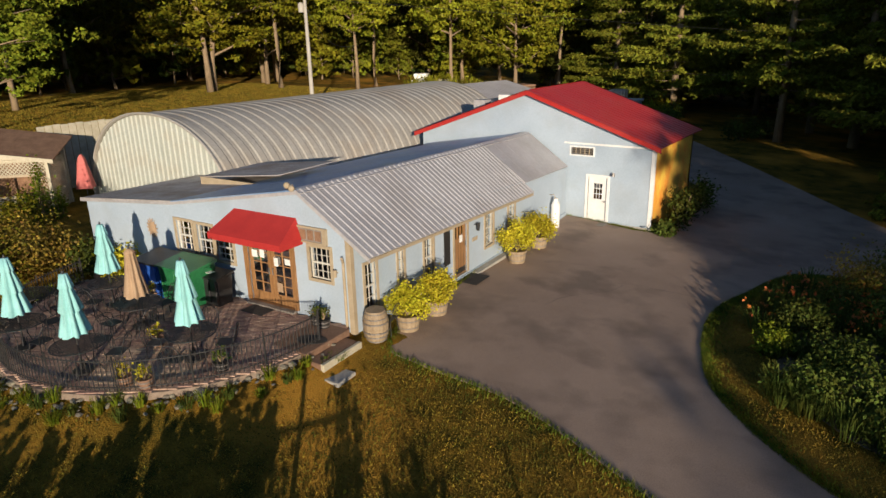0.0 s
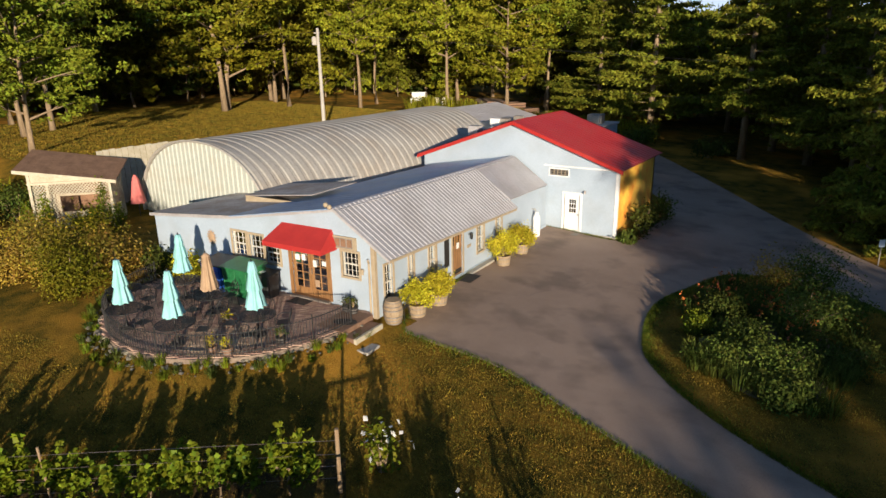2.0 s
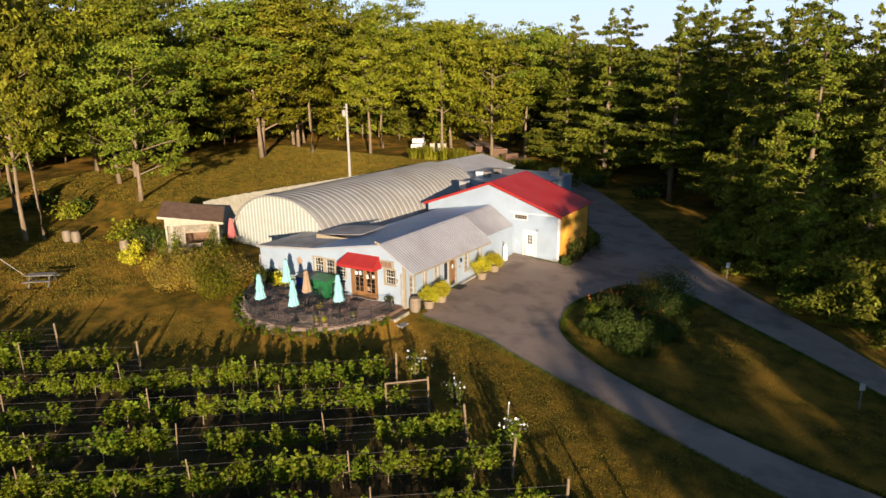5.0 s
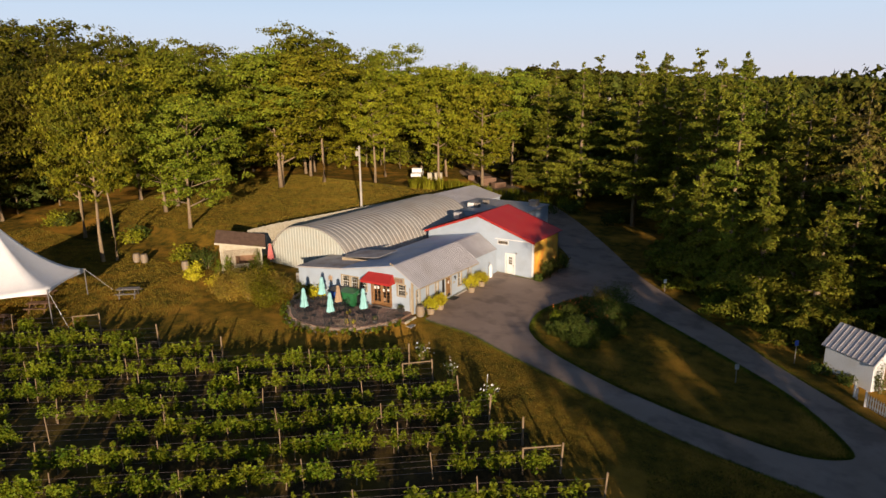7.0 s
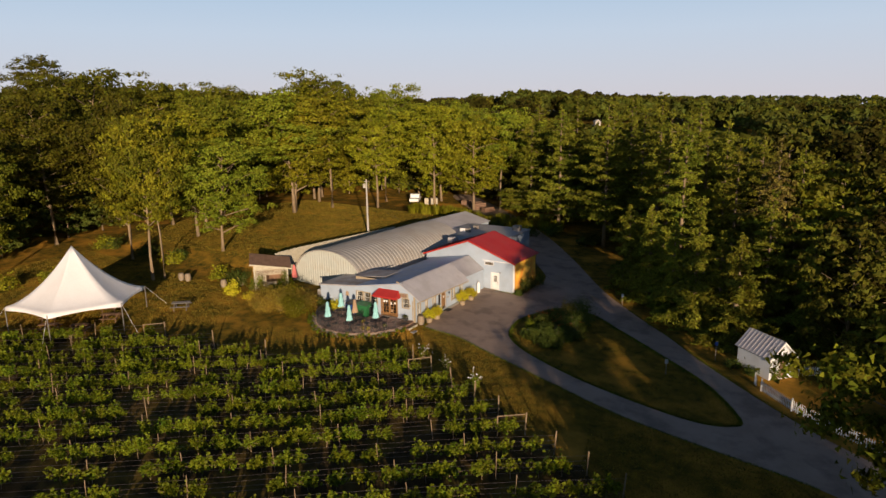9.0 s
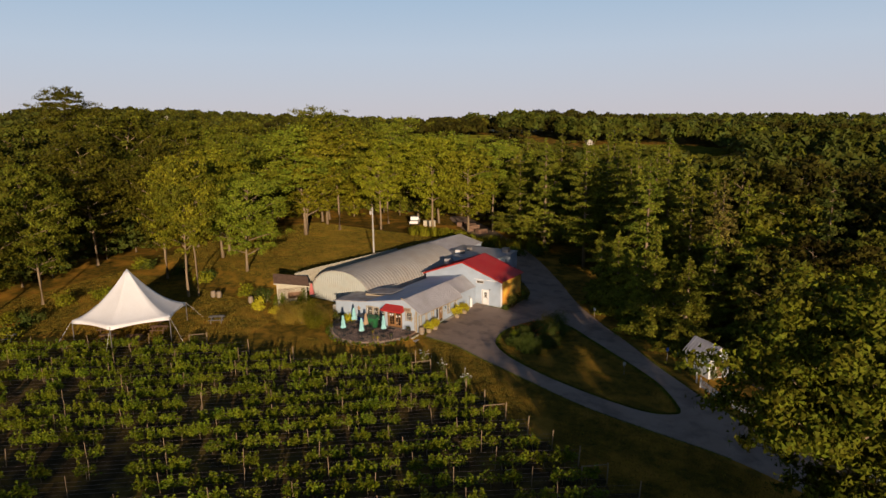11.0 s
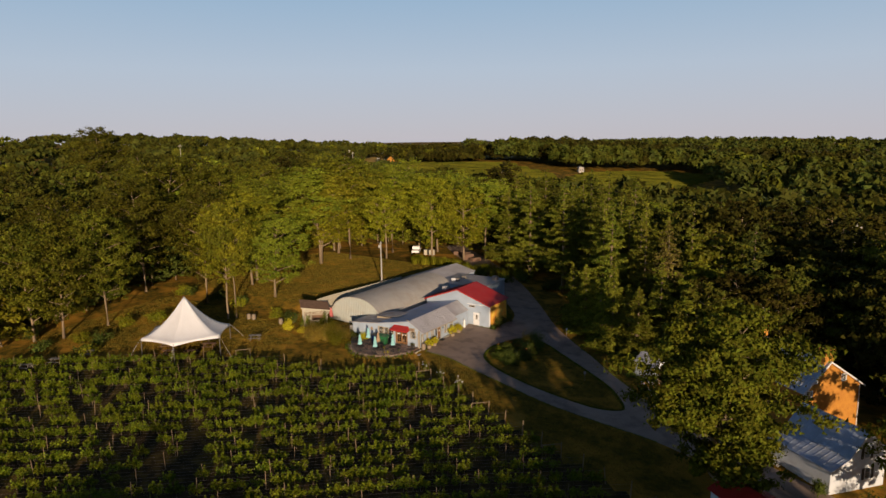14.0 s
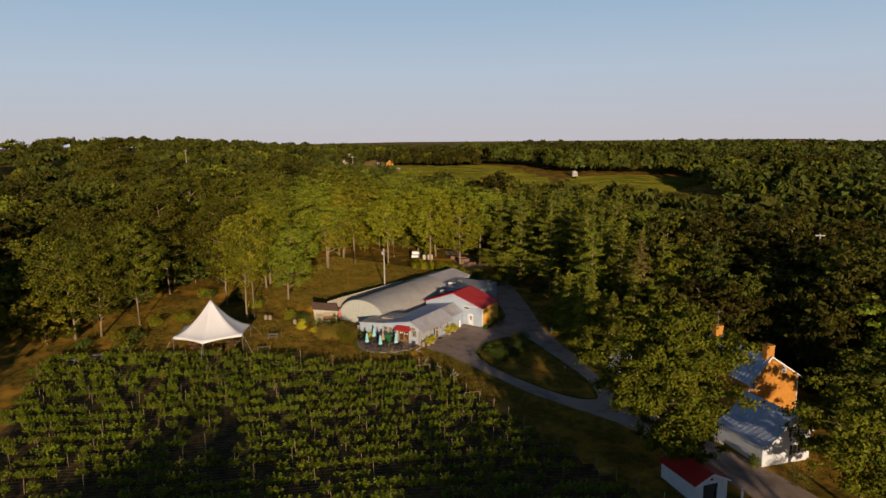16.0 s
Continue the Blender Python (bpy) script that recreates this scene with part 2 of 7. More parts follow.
# roof metal lightened towards blue: the reflected sky is part of this colour
M_SLATEROOF = material("sky_tinted_blue_grey_metal", (0.36, 0.42, 0.50), (0.50, 0.56, 0.63), 0.5, 9, 0.4, 0.05, metal=0.3, spots=(0.52, 0.50, 0.46), spot_scale=0.6, spot_amount=0.4)
M_SHINGLE = material("brown_shingle", (0.16, 0.085, 0.045), (0.27, 0.155, 0.088), 2, 18, 0.9, 0.3)
M_LATTICE = material("aged_lattice", (0.36, 0.32, 0.22), (0.52, 0.47, 0.35), 3, 25, 0.8, 0.1)
M_GREEN = material("green_tarp", (0.014, 0.105, 0.035), (0.03, 0.17, 0.06), 2, 14, 0.35, 0.15)
M_BLUE = material("blue_tarp", (0.014, 0.06, 0.28), (0.035, 0.11, 0.42), 2, 14, 0.35, 0.15)
M_BLACKP = material("black_plastic", (0.012, 0.012, 0.013), (0.03, 0.03, 0.03), 2, 20, 0.4, 0.05)
M_BARREL = material("oak_barrel", (0.20, 0.14, 0.08), (0.34, 0.26, 0.16), 2, 14, 0.7, 0.15, local=True, stretch=(5, 5, 1))
M_HOOP = material("galvanised_hoop", (0.22, 0.20, 0.18), (0.32, 0.30, 0.28), 4, 20, 0.45, 0.05, metal=0.6)
M_TERRA = material("planter_clay", (0.15, 0.085, 0.05), (0.24, 0.14, 0.085), 3, 20, 0.8, 0.1)
M_GREY = material("weathered_grey_wood", (0.16, 0.14, 0.115), (0.28, 0.25, 0.21), 2, 20, 0.85, 0.2)
M_CONC = material("pale_concrete", (0.32, 0.29, 0.24), (0.46, 0.43, 0.37), 1, 20, 0.9, 0.2)
M_SOIL = material("mulch_soil", (0.065, 0.047, 0.027), (0.135, 0.098, 0.055), 1, 15, 0.95, 0.4)
M_BLACKRUB = material("rubber_mat", (0.02, 0.019, 0.017), (0.045, 0.04, 0.035), 4, 30, 0.9, 0.2)


# ---------------------------------------------------------------- mesh helpers
def mesh_of(name, verts, faces, mats, smooth=False, slots=None):
    me = bpy.data.meshes.new(name)
    me.from_pydata([tuple(v) for v in verts], [], [tuple(f) for f in faces])
    for m in mats if isinstance(mats, (list, tuple)) else [mats]:
        me.materials.append(m)
    if slots is not None:
        me.polygons.foreach_set("material_index", np.asarray(slots, dtype=np.int32))
    if smooth:
        me.polygons.foreach_set("use_smooth", np.ones(len(me.polygons), dtype=bool))
    me.update()
    return me


def from_bm(name, bm, mat, smooth=False):
    me = bpy.data.meshes.new(name)
    bmesh.ops.recalc_face_normals(bm, faces=bm.faces)
    bm.to_mesh(me)
    bm.free()
    me.materials.append(mat)
    if smooth:
        me.polygons.foreach_set("use_smooth", np.ones(len(me.polygons), dtype=bool))
    return me


def thing(name, label, category, m=None, group="", kind=""):
    ob = new(name)
    ob.empty_display_size = 0.2
    if m is not None:
        ob.matrix_basis = m
    return tagged(ob, label, category, group, kind)


def part(name, bm, mat, parent, label="", at=None, smooth=False):
    """One mesh object under a thing or under a part. bm: a bmesh or a mesh."""
    me = from_bm(name, bm, mat, smooth) if isinstance(bm, bmesh.types.BMesh) else bm
    ob = new(name, me)
    ob.parent = parent
    if at is not None:
        ob.matrix_basis = at
    return tagged(ob, label)


def solo(name, bm, mat, label, category, m=None, group="", kind="", smooth=False):
    me = from_bm(name, bm, mat, smooth) if isinstance(bm, bmesh.types.BMesh) else bm
    ob = new(name, me)
    if m is not None:
        ob.matrix_basis = m
    return tagged(ob, label, category, group, kind)


def add_box(bm, x0, y0, z0, x1, y1, z1, bevel=0.0):
    r = bmesh.ops.create_cube(bm, size=1.0, matrix=Matrix.Translation(((x0 + x1) / 2, (y0 + y1) / 2, (z0 + z1) / 2)) @ Matrix.Diagonal((abs(x1 - x0), abs(y1 - y0), abs(z1 - z0), 1)))
    if bevel:
        edges = {e for v in r["verts"] for e in v.link_edges}
        bmesh.ops.bevel(bm, geom=list(edges), offset=bevel, segments=1, affect="EDGES")
    return bm


def box(x0, y0, z0, x1, y1, z1, bevel=0.0):
    return add_box(bmesh.new(), x0, y0, z0, x1, y1, z1, bevel)


def add_rod(bm, a, b, r0, r1=None, sides=8):
    a, b = Vector(a), Vector(b)
    d = b - a
    turn = d.to_track_quat("Z", "Y").to_matrix().to_4x4()
    bmesh.ops.create_cone(bm, cap_ends=True, segments=sides, radius1=r0, radius2=r0 if r1 is None else r1, depth=d.length, matrix=Matrix.Translation((a + b) / 2) @ turn)
    return bm


def rod(a, b, r0, r1=None, sides=8):
    return add_rod(bmesh.new(), a, b, r0, r1, sides)


def lathe(profile, sides=16, wobble=0.0, seed=0):
    """A turned mesh from (radius, z) pairs, open or closed at radius 0."""
    bm = bmesh.new()
    rnd = random.Random(seed)
    rings = []
    for r, z in profile:
        rings.append([bm.verts.new(((r + wobble * rnd.uniform(-1, 1)) * math.cos(2 * math.pi * k / sides), (r + wobble * rnd.uniform(-1, 1)) * math.sin(2 * math.pi * k / sides), z)) for k in range(sides)])
    for a, b in zip(rings, rings[1:]):
        for k in range(sides):
            bm.faces.new((a[k], a[(k + 1) % sides], b[(k + 1) % sides], b[k]))
    bm.faces.new(rings[0][::-1])
    bm.faces.new(rings[-1])
    return bm


def tube(points, radii, sides=8):
    """A bent tapering tube along points."""
    bm = bmesh.new()
    add_tube(bm, points, radii, sides)
    return bm


def add_tube(bm, points, radii, sides=8):
    pts = [Vector(p) for p in points]
    rings = []
    for k, p in enumerate(pts):
        d = (pts[min(k + 1, len(pts) - 1)] - pts[max(k - 1, 0)]).normalized()
        q = d.to_track_quat("Z", "Y").to_matrix()
        rings.append([bm.verts.new(p + q @ Vector((radii[k] * math.cos(2 * math.pi * j / sides), radii[k] * math.sin(2 * math.pi * j / sides), 0))) for j in range(sides)])
    for a, b in zip(rings, rings[1:]):
        for j in range(sides):
            bm.faces.new((a[j], a[(j + 1) % sides], b[(j + 1) % sides], b[j]))
    bm.faces.new(rings[0][::-1])
    bm.faces.new(rings[-1])


def inside(p, poly):
    hit = False
    for (x0, y0), (x1, y1) in zip(poly, poly[1:] + poly[:1]):
        if (y0 > p[1]) != (y1 > p[1]) and p[0] < x0 + (p[1] - y0) / (y1 - y0) * (x1 - x0):
            hit = not hit
    return hit


def filled(outline, holes=(), spacing=0.0):
    """Points and triangles that fill an outline with holes; with spacing, a lattice of points inside."""
    pts, edges = [], []
    for loop in (outline, *holes):
        k = len(pts)
        pts += [Vector(p) for p in loop]
        edges += [(k + j, k + (j + 1) % len(loop)) for j in range(len(loop))]
    if spacing:
        xs, ys = [p[0] for p in outline], [p[1] for p in outline]
        for i in range(int((max(xs) - min(xs)) / spacing)):
            for j in range(int((max(ys) - min(ys)) / spacing)):
                p = (min(xs) + (i + 0.5) * spacing, min(ys) + (j + 0.5) * spacing)
                if inside(p, outline) and not any(inside(p, h) for h in holes):
                    pts.append(Vector(p))
    out = mathutils.geometry.delaunay_2d_cdt(pts, edges, [], 0, 1e-5)
    vs, fs = out[0], out[2]
    keep = []
    for f in fs:
        c = sum((vs[i] for i in f), Vector((0, 0))) / len(f)
        if inside(c, outline) and not any(inside(c, h) for h in holes):
            keep.append(tuple(f))
    return vs, keep


def slab(outline, holes, thick, place):
    """A plate with openings: outline in its own plane (u, v), thickness inwards; place(u, v, w) gives the point."""
    bm = bmesh.new()
    vs, fs = filled([tuple(p) for p in outline], [list(h) for h in holes])
    front = [bm.verts.new(place(v.x, v.y, 0.0)) for v in vs]
    back = [bm.verts.new(place(v.x, v.y, thick)) for v in vs]
    count = {}
    for f in fs:
        bm.faces.new([front[i] for i in f])
        bm.faces.new([back[i] for i in reversed(f)])
        for a, b in zip(f, f[1:] + f[:1]):
            count[(a, b)] = 1
    for a, b in count:
        if (b, a) not in count:
            bm.faces.new((front[b], front[a], back[a], back[b]))
    return bm


def rect(x0, z0, x1, z1):
    return [(x0, z0), (x1, z0), (x1, z1), (x0, z1)]


def rounded(points, steps=6, closed=True):
    """A smooth line (Catmull-Rom) through points."""
    out, n = [], len(points)
    for k in range(n if closed else n - 1):
        p = [Vector(points[(k + j) % n] if closed else points[min(max(k + j, 0), n - 1)]) for j in (-1, 0, 1, 2)]
        for s in range(steps):
            t = s / steps
            q = 0.5 * (2 * p[1] + (p[2] - p[0]) * t + (2 * p[0] - 5 * p[1] + 4 * p[2] - p[3]) * t * t + (3 * p[1] - p[0] - 3 * p[2] + p[3]) * t ** 3)
            out.append((q.x, q.y))
    if not closed:
        out.append(tuple(points[-1][:2]))
    return out


# ---------------------------------------------------------------- ground
def bump_at(x, y, cx, cy, r, a):
    return a * np.exp(-((x - cx) ** 2 + (y - cy) ** 2) / (2 * r * r))


def ground_z(x, y):
    """Height of the land: a gentle fall to the east, a rise under the building, a fall through the vineyard, far hills."""
    west = 1 / (1 + np.exp(np.clip((x + 2) / 6, -30, 30)))
    south = np.log1p(np.exp(np.clip((8 - y) / 3, -30, 30))) * 3
    z = -0.6 - 0.05 * np.clip(x, -160, 60) + bump_at(x, y, -17.0, 11.0, 5.5, 0.38) + bump_at(x, y, -1, 3, 6, 0.3) - 0.06 * np.clip(south, 0, 70) * west
    z = z + bump_at(x, y, -330, 480, 130, 6.0) + bump_at(x, y, -560, 250, 160, 22.0) + bump_at(x, y, 150, 900, 260, 16.0)
    z = z + bump_at(x, y, -160, 400, 70, 4.0)
    # the level round the terrace
    s_ = 1 / (1 + np.exp(np.clip((np.hypot(x + 18.4, y - 10.25) - 5.45) / 0.28, -30, 30)))
    z = z + s_ * (0.70 - z)
    # the upper lawn, held by the board wall behind the hut
    upper = 1 / ((1 + np.exp(np.clip((x + 35.9) / 0.2, -30, 30))) * (1 + np.exp(np.clip((14.5 - y) / 0.7, -30, 30))) * (1 + np.exp(np.clip((y - 57) / 2.5, -30, 30))))
    z = z + upper * np.clip(3.25 + 0.6 + 0.05 * x, 0, 3)
    return z


def gz(x, y):
    return float(ground_z(np.float64(x), np.float64(y)))


def build_ground():
    def axis(lo, mid0, mid1, hi, fine):
        inner = np.arange(mid0, mid1 + 0.01, fine)
        steps_lo = mid0 - np.geomspace(4, mid0 - lo, 26)[::-1]
        steps_hi = mid1 + np.geomspace(4, hi - mid1, 26)
        return np.concatenate([steps_lo, inner, steps_hi])
    xs, ys = axis(-2500, -66, 48, 2500, 1.0), axis(-1500, -60, 66, 3500, 1.0)
    gx, gy = np.meshgrid(xs, ys, indexing="ij")
    zz = ground_z(gx, gy)
    verts = np.stack([gx, gy, zz], -1).reshape(-1, 3)
    nx, ny = len(xs), len(ys)
    k = np.arange(nx * ny).reshape(nx, ny)
    faces = np.stack([k[:-1, :-1], k[1:, :-1], k[1:, 1:], k[:-1, 1:]], -1).reshape(-1, 4)
    solo("ground", mesh_of("ground", verts.tolist(), faces.tolist(), M_GRASS, smooth=True), None, "rough mown lawn with dry golden patches", "ground", kind="structure")


build_ground()


def draped(name, outline, holes, mat, lift, spacing, label, category, kind="structure"):
    vs, fs = filled(outline, holes, spacing)
    verts = [(v.x, v.y, gz(v.x, v.y) + lift) for v in vs]
    n = len(verts)
    faces = [f if (vs[f[1]] - vs[f[0]]).cross(vs[f[2]] - vs[f[0]]) > 0 else f[::-1] for f in fs]
    used = {(a, b) for f in faces for a, b in zip(f, f[1:] + f[:1])}
    rim = [(a, b) for a, b in used if (b, a) not in used]
    verts += [(v[0], v[1], v[2] - lift - 0.12) for v in verts]
    faces = list(faces) + [(b, a, a + n, b + n) for a, b in rim]
    return solo(name, mesh_of(name, verts, faces, mat), None, label, category, kind=kind)


ROAD = rounded([(-12.6, 12.3), (-11.2, 11.75), (-8.3, 11.7), (-4.0, 10.1), (3.1, 7.6), (8.5, 6.0), (13.0, 5.2), (17.0, 4.7), (23.0, 3.7), (30.0, 0.6), (38.0, -4.5), (46.0, -11.0),
                (50.0, -6.5), (42.0, 0.5), (34.0, 4.8), (24.5, 9.6), (19.6, 13.0), (12.6, 19.4), (8.0, 24.4), (3.7, 28.6), (-2.3, 35.2), (-10.0, 46.0), (-19.0, 57.5), (-30.0, 69.0), (-48.0, 84.0),
                (-51.0, 80.5), (-34.0, 64.0), (-24.0, 54.0), (-16.0, 44.0), (-10.0, 36.0), (-9.7, 30.0), (-10.0, 27.2), (-14.6, 27.2), (-14.4, 24.0), (-13.4, 17.0)], 5)
ISLAND = rounded([(-4.0, 25.6), (-5.3, 22.6), (-5.9, 20.0), (-5.5, 17.2), (-4.5, 14.9), (-1.7, 12.5), (3.0, 10.3), (8.2, 8.9), (13.6, 8.2), (16.2, 9.1), (16.5, 10.7), (13.2, 15.4), (7.8, 19.9), (3.4, 23.3), (-0.4, 26.0)], 5)
draped("driveway", ROAD, [ISLAND], M_ASPHALT, 0.022, 1.0, "worn grey asphalt driveway with patches and stains", "driveway")


def cracks():
    """Thin wandering cracks in the old asphalt."""
    rnd = random.Random(44)
    drive = bpy.data.objects["driveway"]
    for x, y, turn, length in ((-9.5, 20.5, 20, 3), (-10.5, 17.0, 80, 4), (-6.5, 27.5, 50, 4), (2.0, 26.5, -40, 4)):
        bm = bmesh.new()
        a, prev = radians(turn), None
        for k in range(int(length / 0.3)):
            a += rnd.uniform(-0.3, 0.3)
            x, y = x + 0.3 * math.cos(a), y + 0.3 * math.sin(a)
            w = rnd.uniform(0.004, 0.012)
            z = gz(x, y) + 0.027
            p = [bm.verts.new((x - w * math.sin(a), y + w * math.cos(a), z)), bm.verts.new((x + w * math.sin(a), y - w * math.cos(a), z))]
            if prev:
                bm.faces.new((prev[0], prev[1], p[1], p[0]))
            prev = p
        part("crack", bm, M_TAR, drive)


cracks()


# ---------------------------------------------------------------- windows and doors
def window_in(parent, place, w, h, cols, rows_, casing, name="window", label="", sash=True):
    """A window in an opening: place(u, v, depth) maps its own plane, with (0, 0) at its lower left and depth going inwards."""
    c = 0.09
    case = slab(rect(-c, -c, w + c, h + c), [rect(0, 0, w, h)], 0.16, lambda u, v, d: place(u, v, d - 0.035))
    win = part(name, case, casing, parent, label)
    bars = bmesh.new()

    def bar(u0, v0, u1, v1, d0, d1):
        p = [place(u, v, d) for d in (d0, d1) for u, v in ((u0, v0), (u1, v0), (u1, v1), (u0, v1))]
        q = [bars.verts.new(x) for x in p]
        for f in ((0, 1, 2, 3), (7, 6, 5, 4), (0, 4, 5, 1), (1, 5, 6, 2), (2, 6, 7, 3), (3, 7, 4, 0)):
            bars.faces.new([q[i] for i in f])
    s = 0.036
    for u0, v0, u1, v1 in ((0, 0, s, h), (w - s, 0, w, h), (s, 0, w - s, s), (s, h - s, w - s, h)):
        bar(u0, v0, u1, v1, 0.05, 0.10)
    for k in range(1, cols):
        bar(w * k / cols - 0.007, s, w * k / cols + 0.007, h - s, 0.06, 0.09)
    for k in range(1, rows_):
        t = 0.028 if (sash and k * 2 == rows_) else 0.007
        bar(s, h * k / rows_ - t, w - s, h * k / rows_ + t, 0.055, 0.095)
    part("sash", bars, M_SASH, win)
    pane = bmesh.new()
    pane.faces.new([pane.verts.new(place(u, v, 0.078)) for u, v in rect(s * 0.5, s * 0.5, w - s * 0.5, h - s * 0.5)])
    ob = part("pane", pane, M_GLASS, win)
    ob.visible_shadow = False
    return win


def ribbed(length, pitch, height, flat=0.55):
    """(along, lift) pairs of a ribbed sheet's profile."""
    out, x = [], 0.0
    while x < length - 1e-6:
        out += [(x, 0.0), (x + pitch * flat, 0.0), (x + pitch * (flat + 0.12), height), (x + pitch * 0.88, height)]
        x += pitch
    out = [(min(a, length), b) for a, b in out]
    out.append((length, 0.0))
    return out


def ribbed_sheet(a0, a1, b0, b1, pitch, height, thick=0.03, flat=0.55, rows_=1, sag=0.0):
    """A roof sheet between the top line a0-a1 and the bottom line b0-b1, with ribs that run from top to bottom."""
    bm = bmesh.new()
    a0, a1, b0, b1 = map(Vector, (a0, a1, b0, b1))
    length = (a1 - a0).length
    up = (a1 - a0).cross(b0 - a0).normalized()
    if up.z < 0:
        up = -up
    prof = ribbed(length, pitch, height, flat)
    grid = []
    for s, lift in prof:
        t = s / length
        top, bot = a0.lerp(a1, t), b0.lerp(b1, t)
        grid.append([bm.verts.new(top.lerp(bot, k / rows_) + up * lift) for k in range(rows_ + 1)])
    for g, h in zip(grid, grid[1:]):
        for k in range(rows_):
            bm.faces.new((g[k], g[k + 1], h[k + 1], h[k]))
    under = [bm.verts.new(p - up * thick) for p in (a0, b0, b1, a1)]
    bm.faces.new(under)
    bm.faces.new([g[0] for g in grid] + [under[3], under[0]])
    bm.faces.new([g[-1] for g in grid][::-1] + [under[1], under[2]])
    bm.faces.new(grid[0] + [under[1], under[0]])
    bm.faces.new(grid[-1][::-1] + [under[3], under[2]])
    return bm


# ---------------------------------------------------------------- low white building
LOW = pose(-13.35, 11.7, 0, 0, 0, 3.1)
low = thing("tasting_room", "low white-painted building with grey ribbed metal roof and red awning", "building", LOW)
FX0, FX1, RX = -11.75, 0.0, -1.65     # west end, east end, ridge
RZ, SLOPE = 4.42, 0.66
LEN = 15.55


def low_top(x):
    if x > RX:
        return RZ - SLOPE * (x - RX) - 0.03
    if x > -7.0:
        return RZ - (RX - x) * 0.165 - 0.03
    return RZ - (RX + 7.0) * 0.165 - 0.03 - (-7.0 - x) * 0.09


def front_place(u, v, d):
    return Vector((u, d, v))


def side_place(u, v, d):
    return Vector((-d, u, v))


FRONT_WIN = [(-6.98, 1.95, 0.74, 0.98, 3, 4), (-6.02, 1.93, 0.70, 0.98, 3, 4), (-5.16, 1.90, 0.70, 0.80, 3, 4), (-1.40, 1.98, 0.72, 0.90, 4, 4)]
DOOR = (-3.86, 0.86, -2.10, 2.86)
front_holes = [rect(x, z, x + w, z + h) for x, z, w, h, *_ in FRONT_WIN] + [rect(*DOOR)]
front_outline = [(FX0, 0.2), (FX1, 0.2), (FX1, low_top(FX1)), (RX, low_top(RX)), (-7.0, low_top(-7.0)), (FX0, low_top(FX0))]
part("wall", slab(front_outline, front_holes, 0.18, front_place), M_WALL, low, "white-painted gable wall")
SIDE_WIN = [(0.55, 1.02, 0.50, 1.36, 2, 4), (2.12, 1.02, 0.28, 1.30, 1, 4), (3.52, 0.98, 0.50, 1.32, 2, 4), (7.55, 0.92, 0.62, 1.30, 2, 4), (9.45, 0.95, 0.55, 1.20, 2, 4)]
SIDE_DOOR = (5.36, 0.42, 6.22, 2.36)
side_holes = [rect(y, z, y + w, z + h) for y, z, w, h, *_ in SIDE_WIN] + [rect(*SIDE_DOOR)]
part("wall", slab([(0.18, -0.4), (LEN, -0.4), (LEN, 2.45), (0.18, low_top(0))], side_holes, 0.18, side_place), M_WALL, low, "white-painted long wall under the eave")
part("wall", slab([(0.18, 0.2), (5.5, 0.2), (5.5, 2.9), (0.18, 2.9)], [], 0.18, lambda u, v, d: Vector((FX0 + d, u, v))), M_WALL, low)
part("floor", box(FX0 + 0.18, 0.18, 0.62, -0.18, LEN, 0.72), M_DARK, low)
for x, z, w, h, c, r in FRONT_WIN:
    window_in(low, lambda u, v, d, x=x, z=z: front_place(x + u, z + v, d), w, h, c, r, M_TRIM)
for y, z, w, h, c, r in SIDE_WIN:
    window_in(low, lambda u, v, d, y=y, z=z: side_place(y + u, z + v, d), w, h, c, r, M_TRIM)


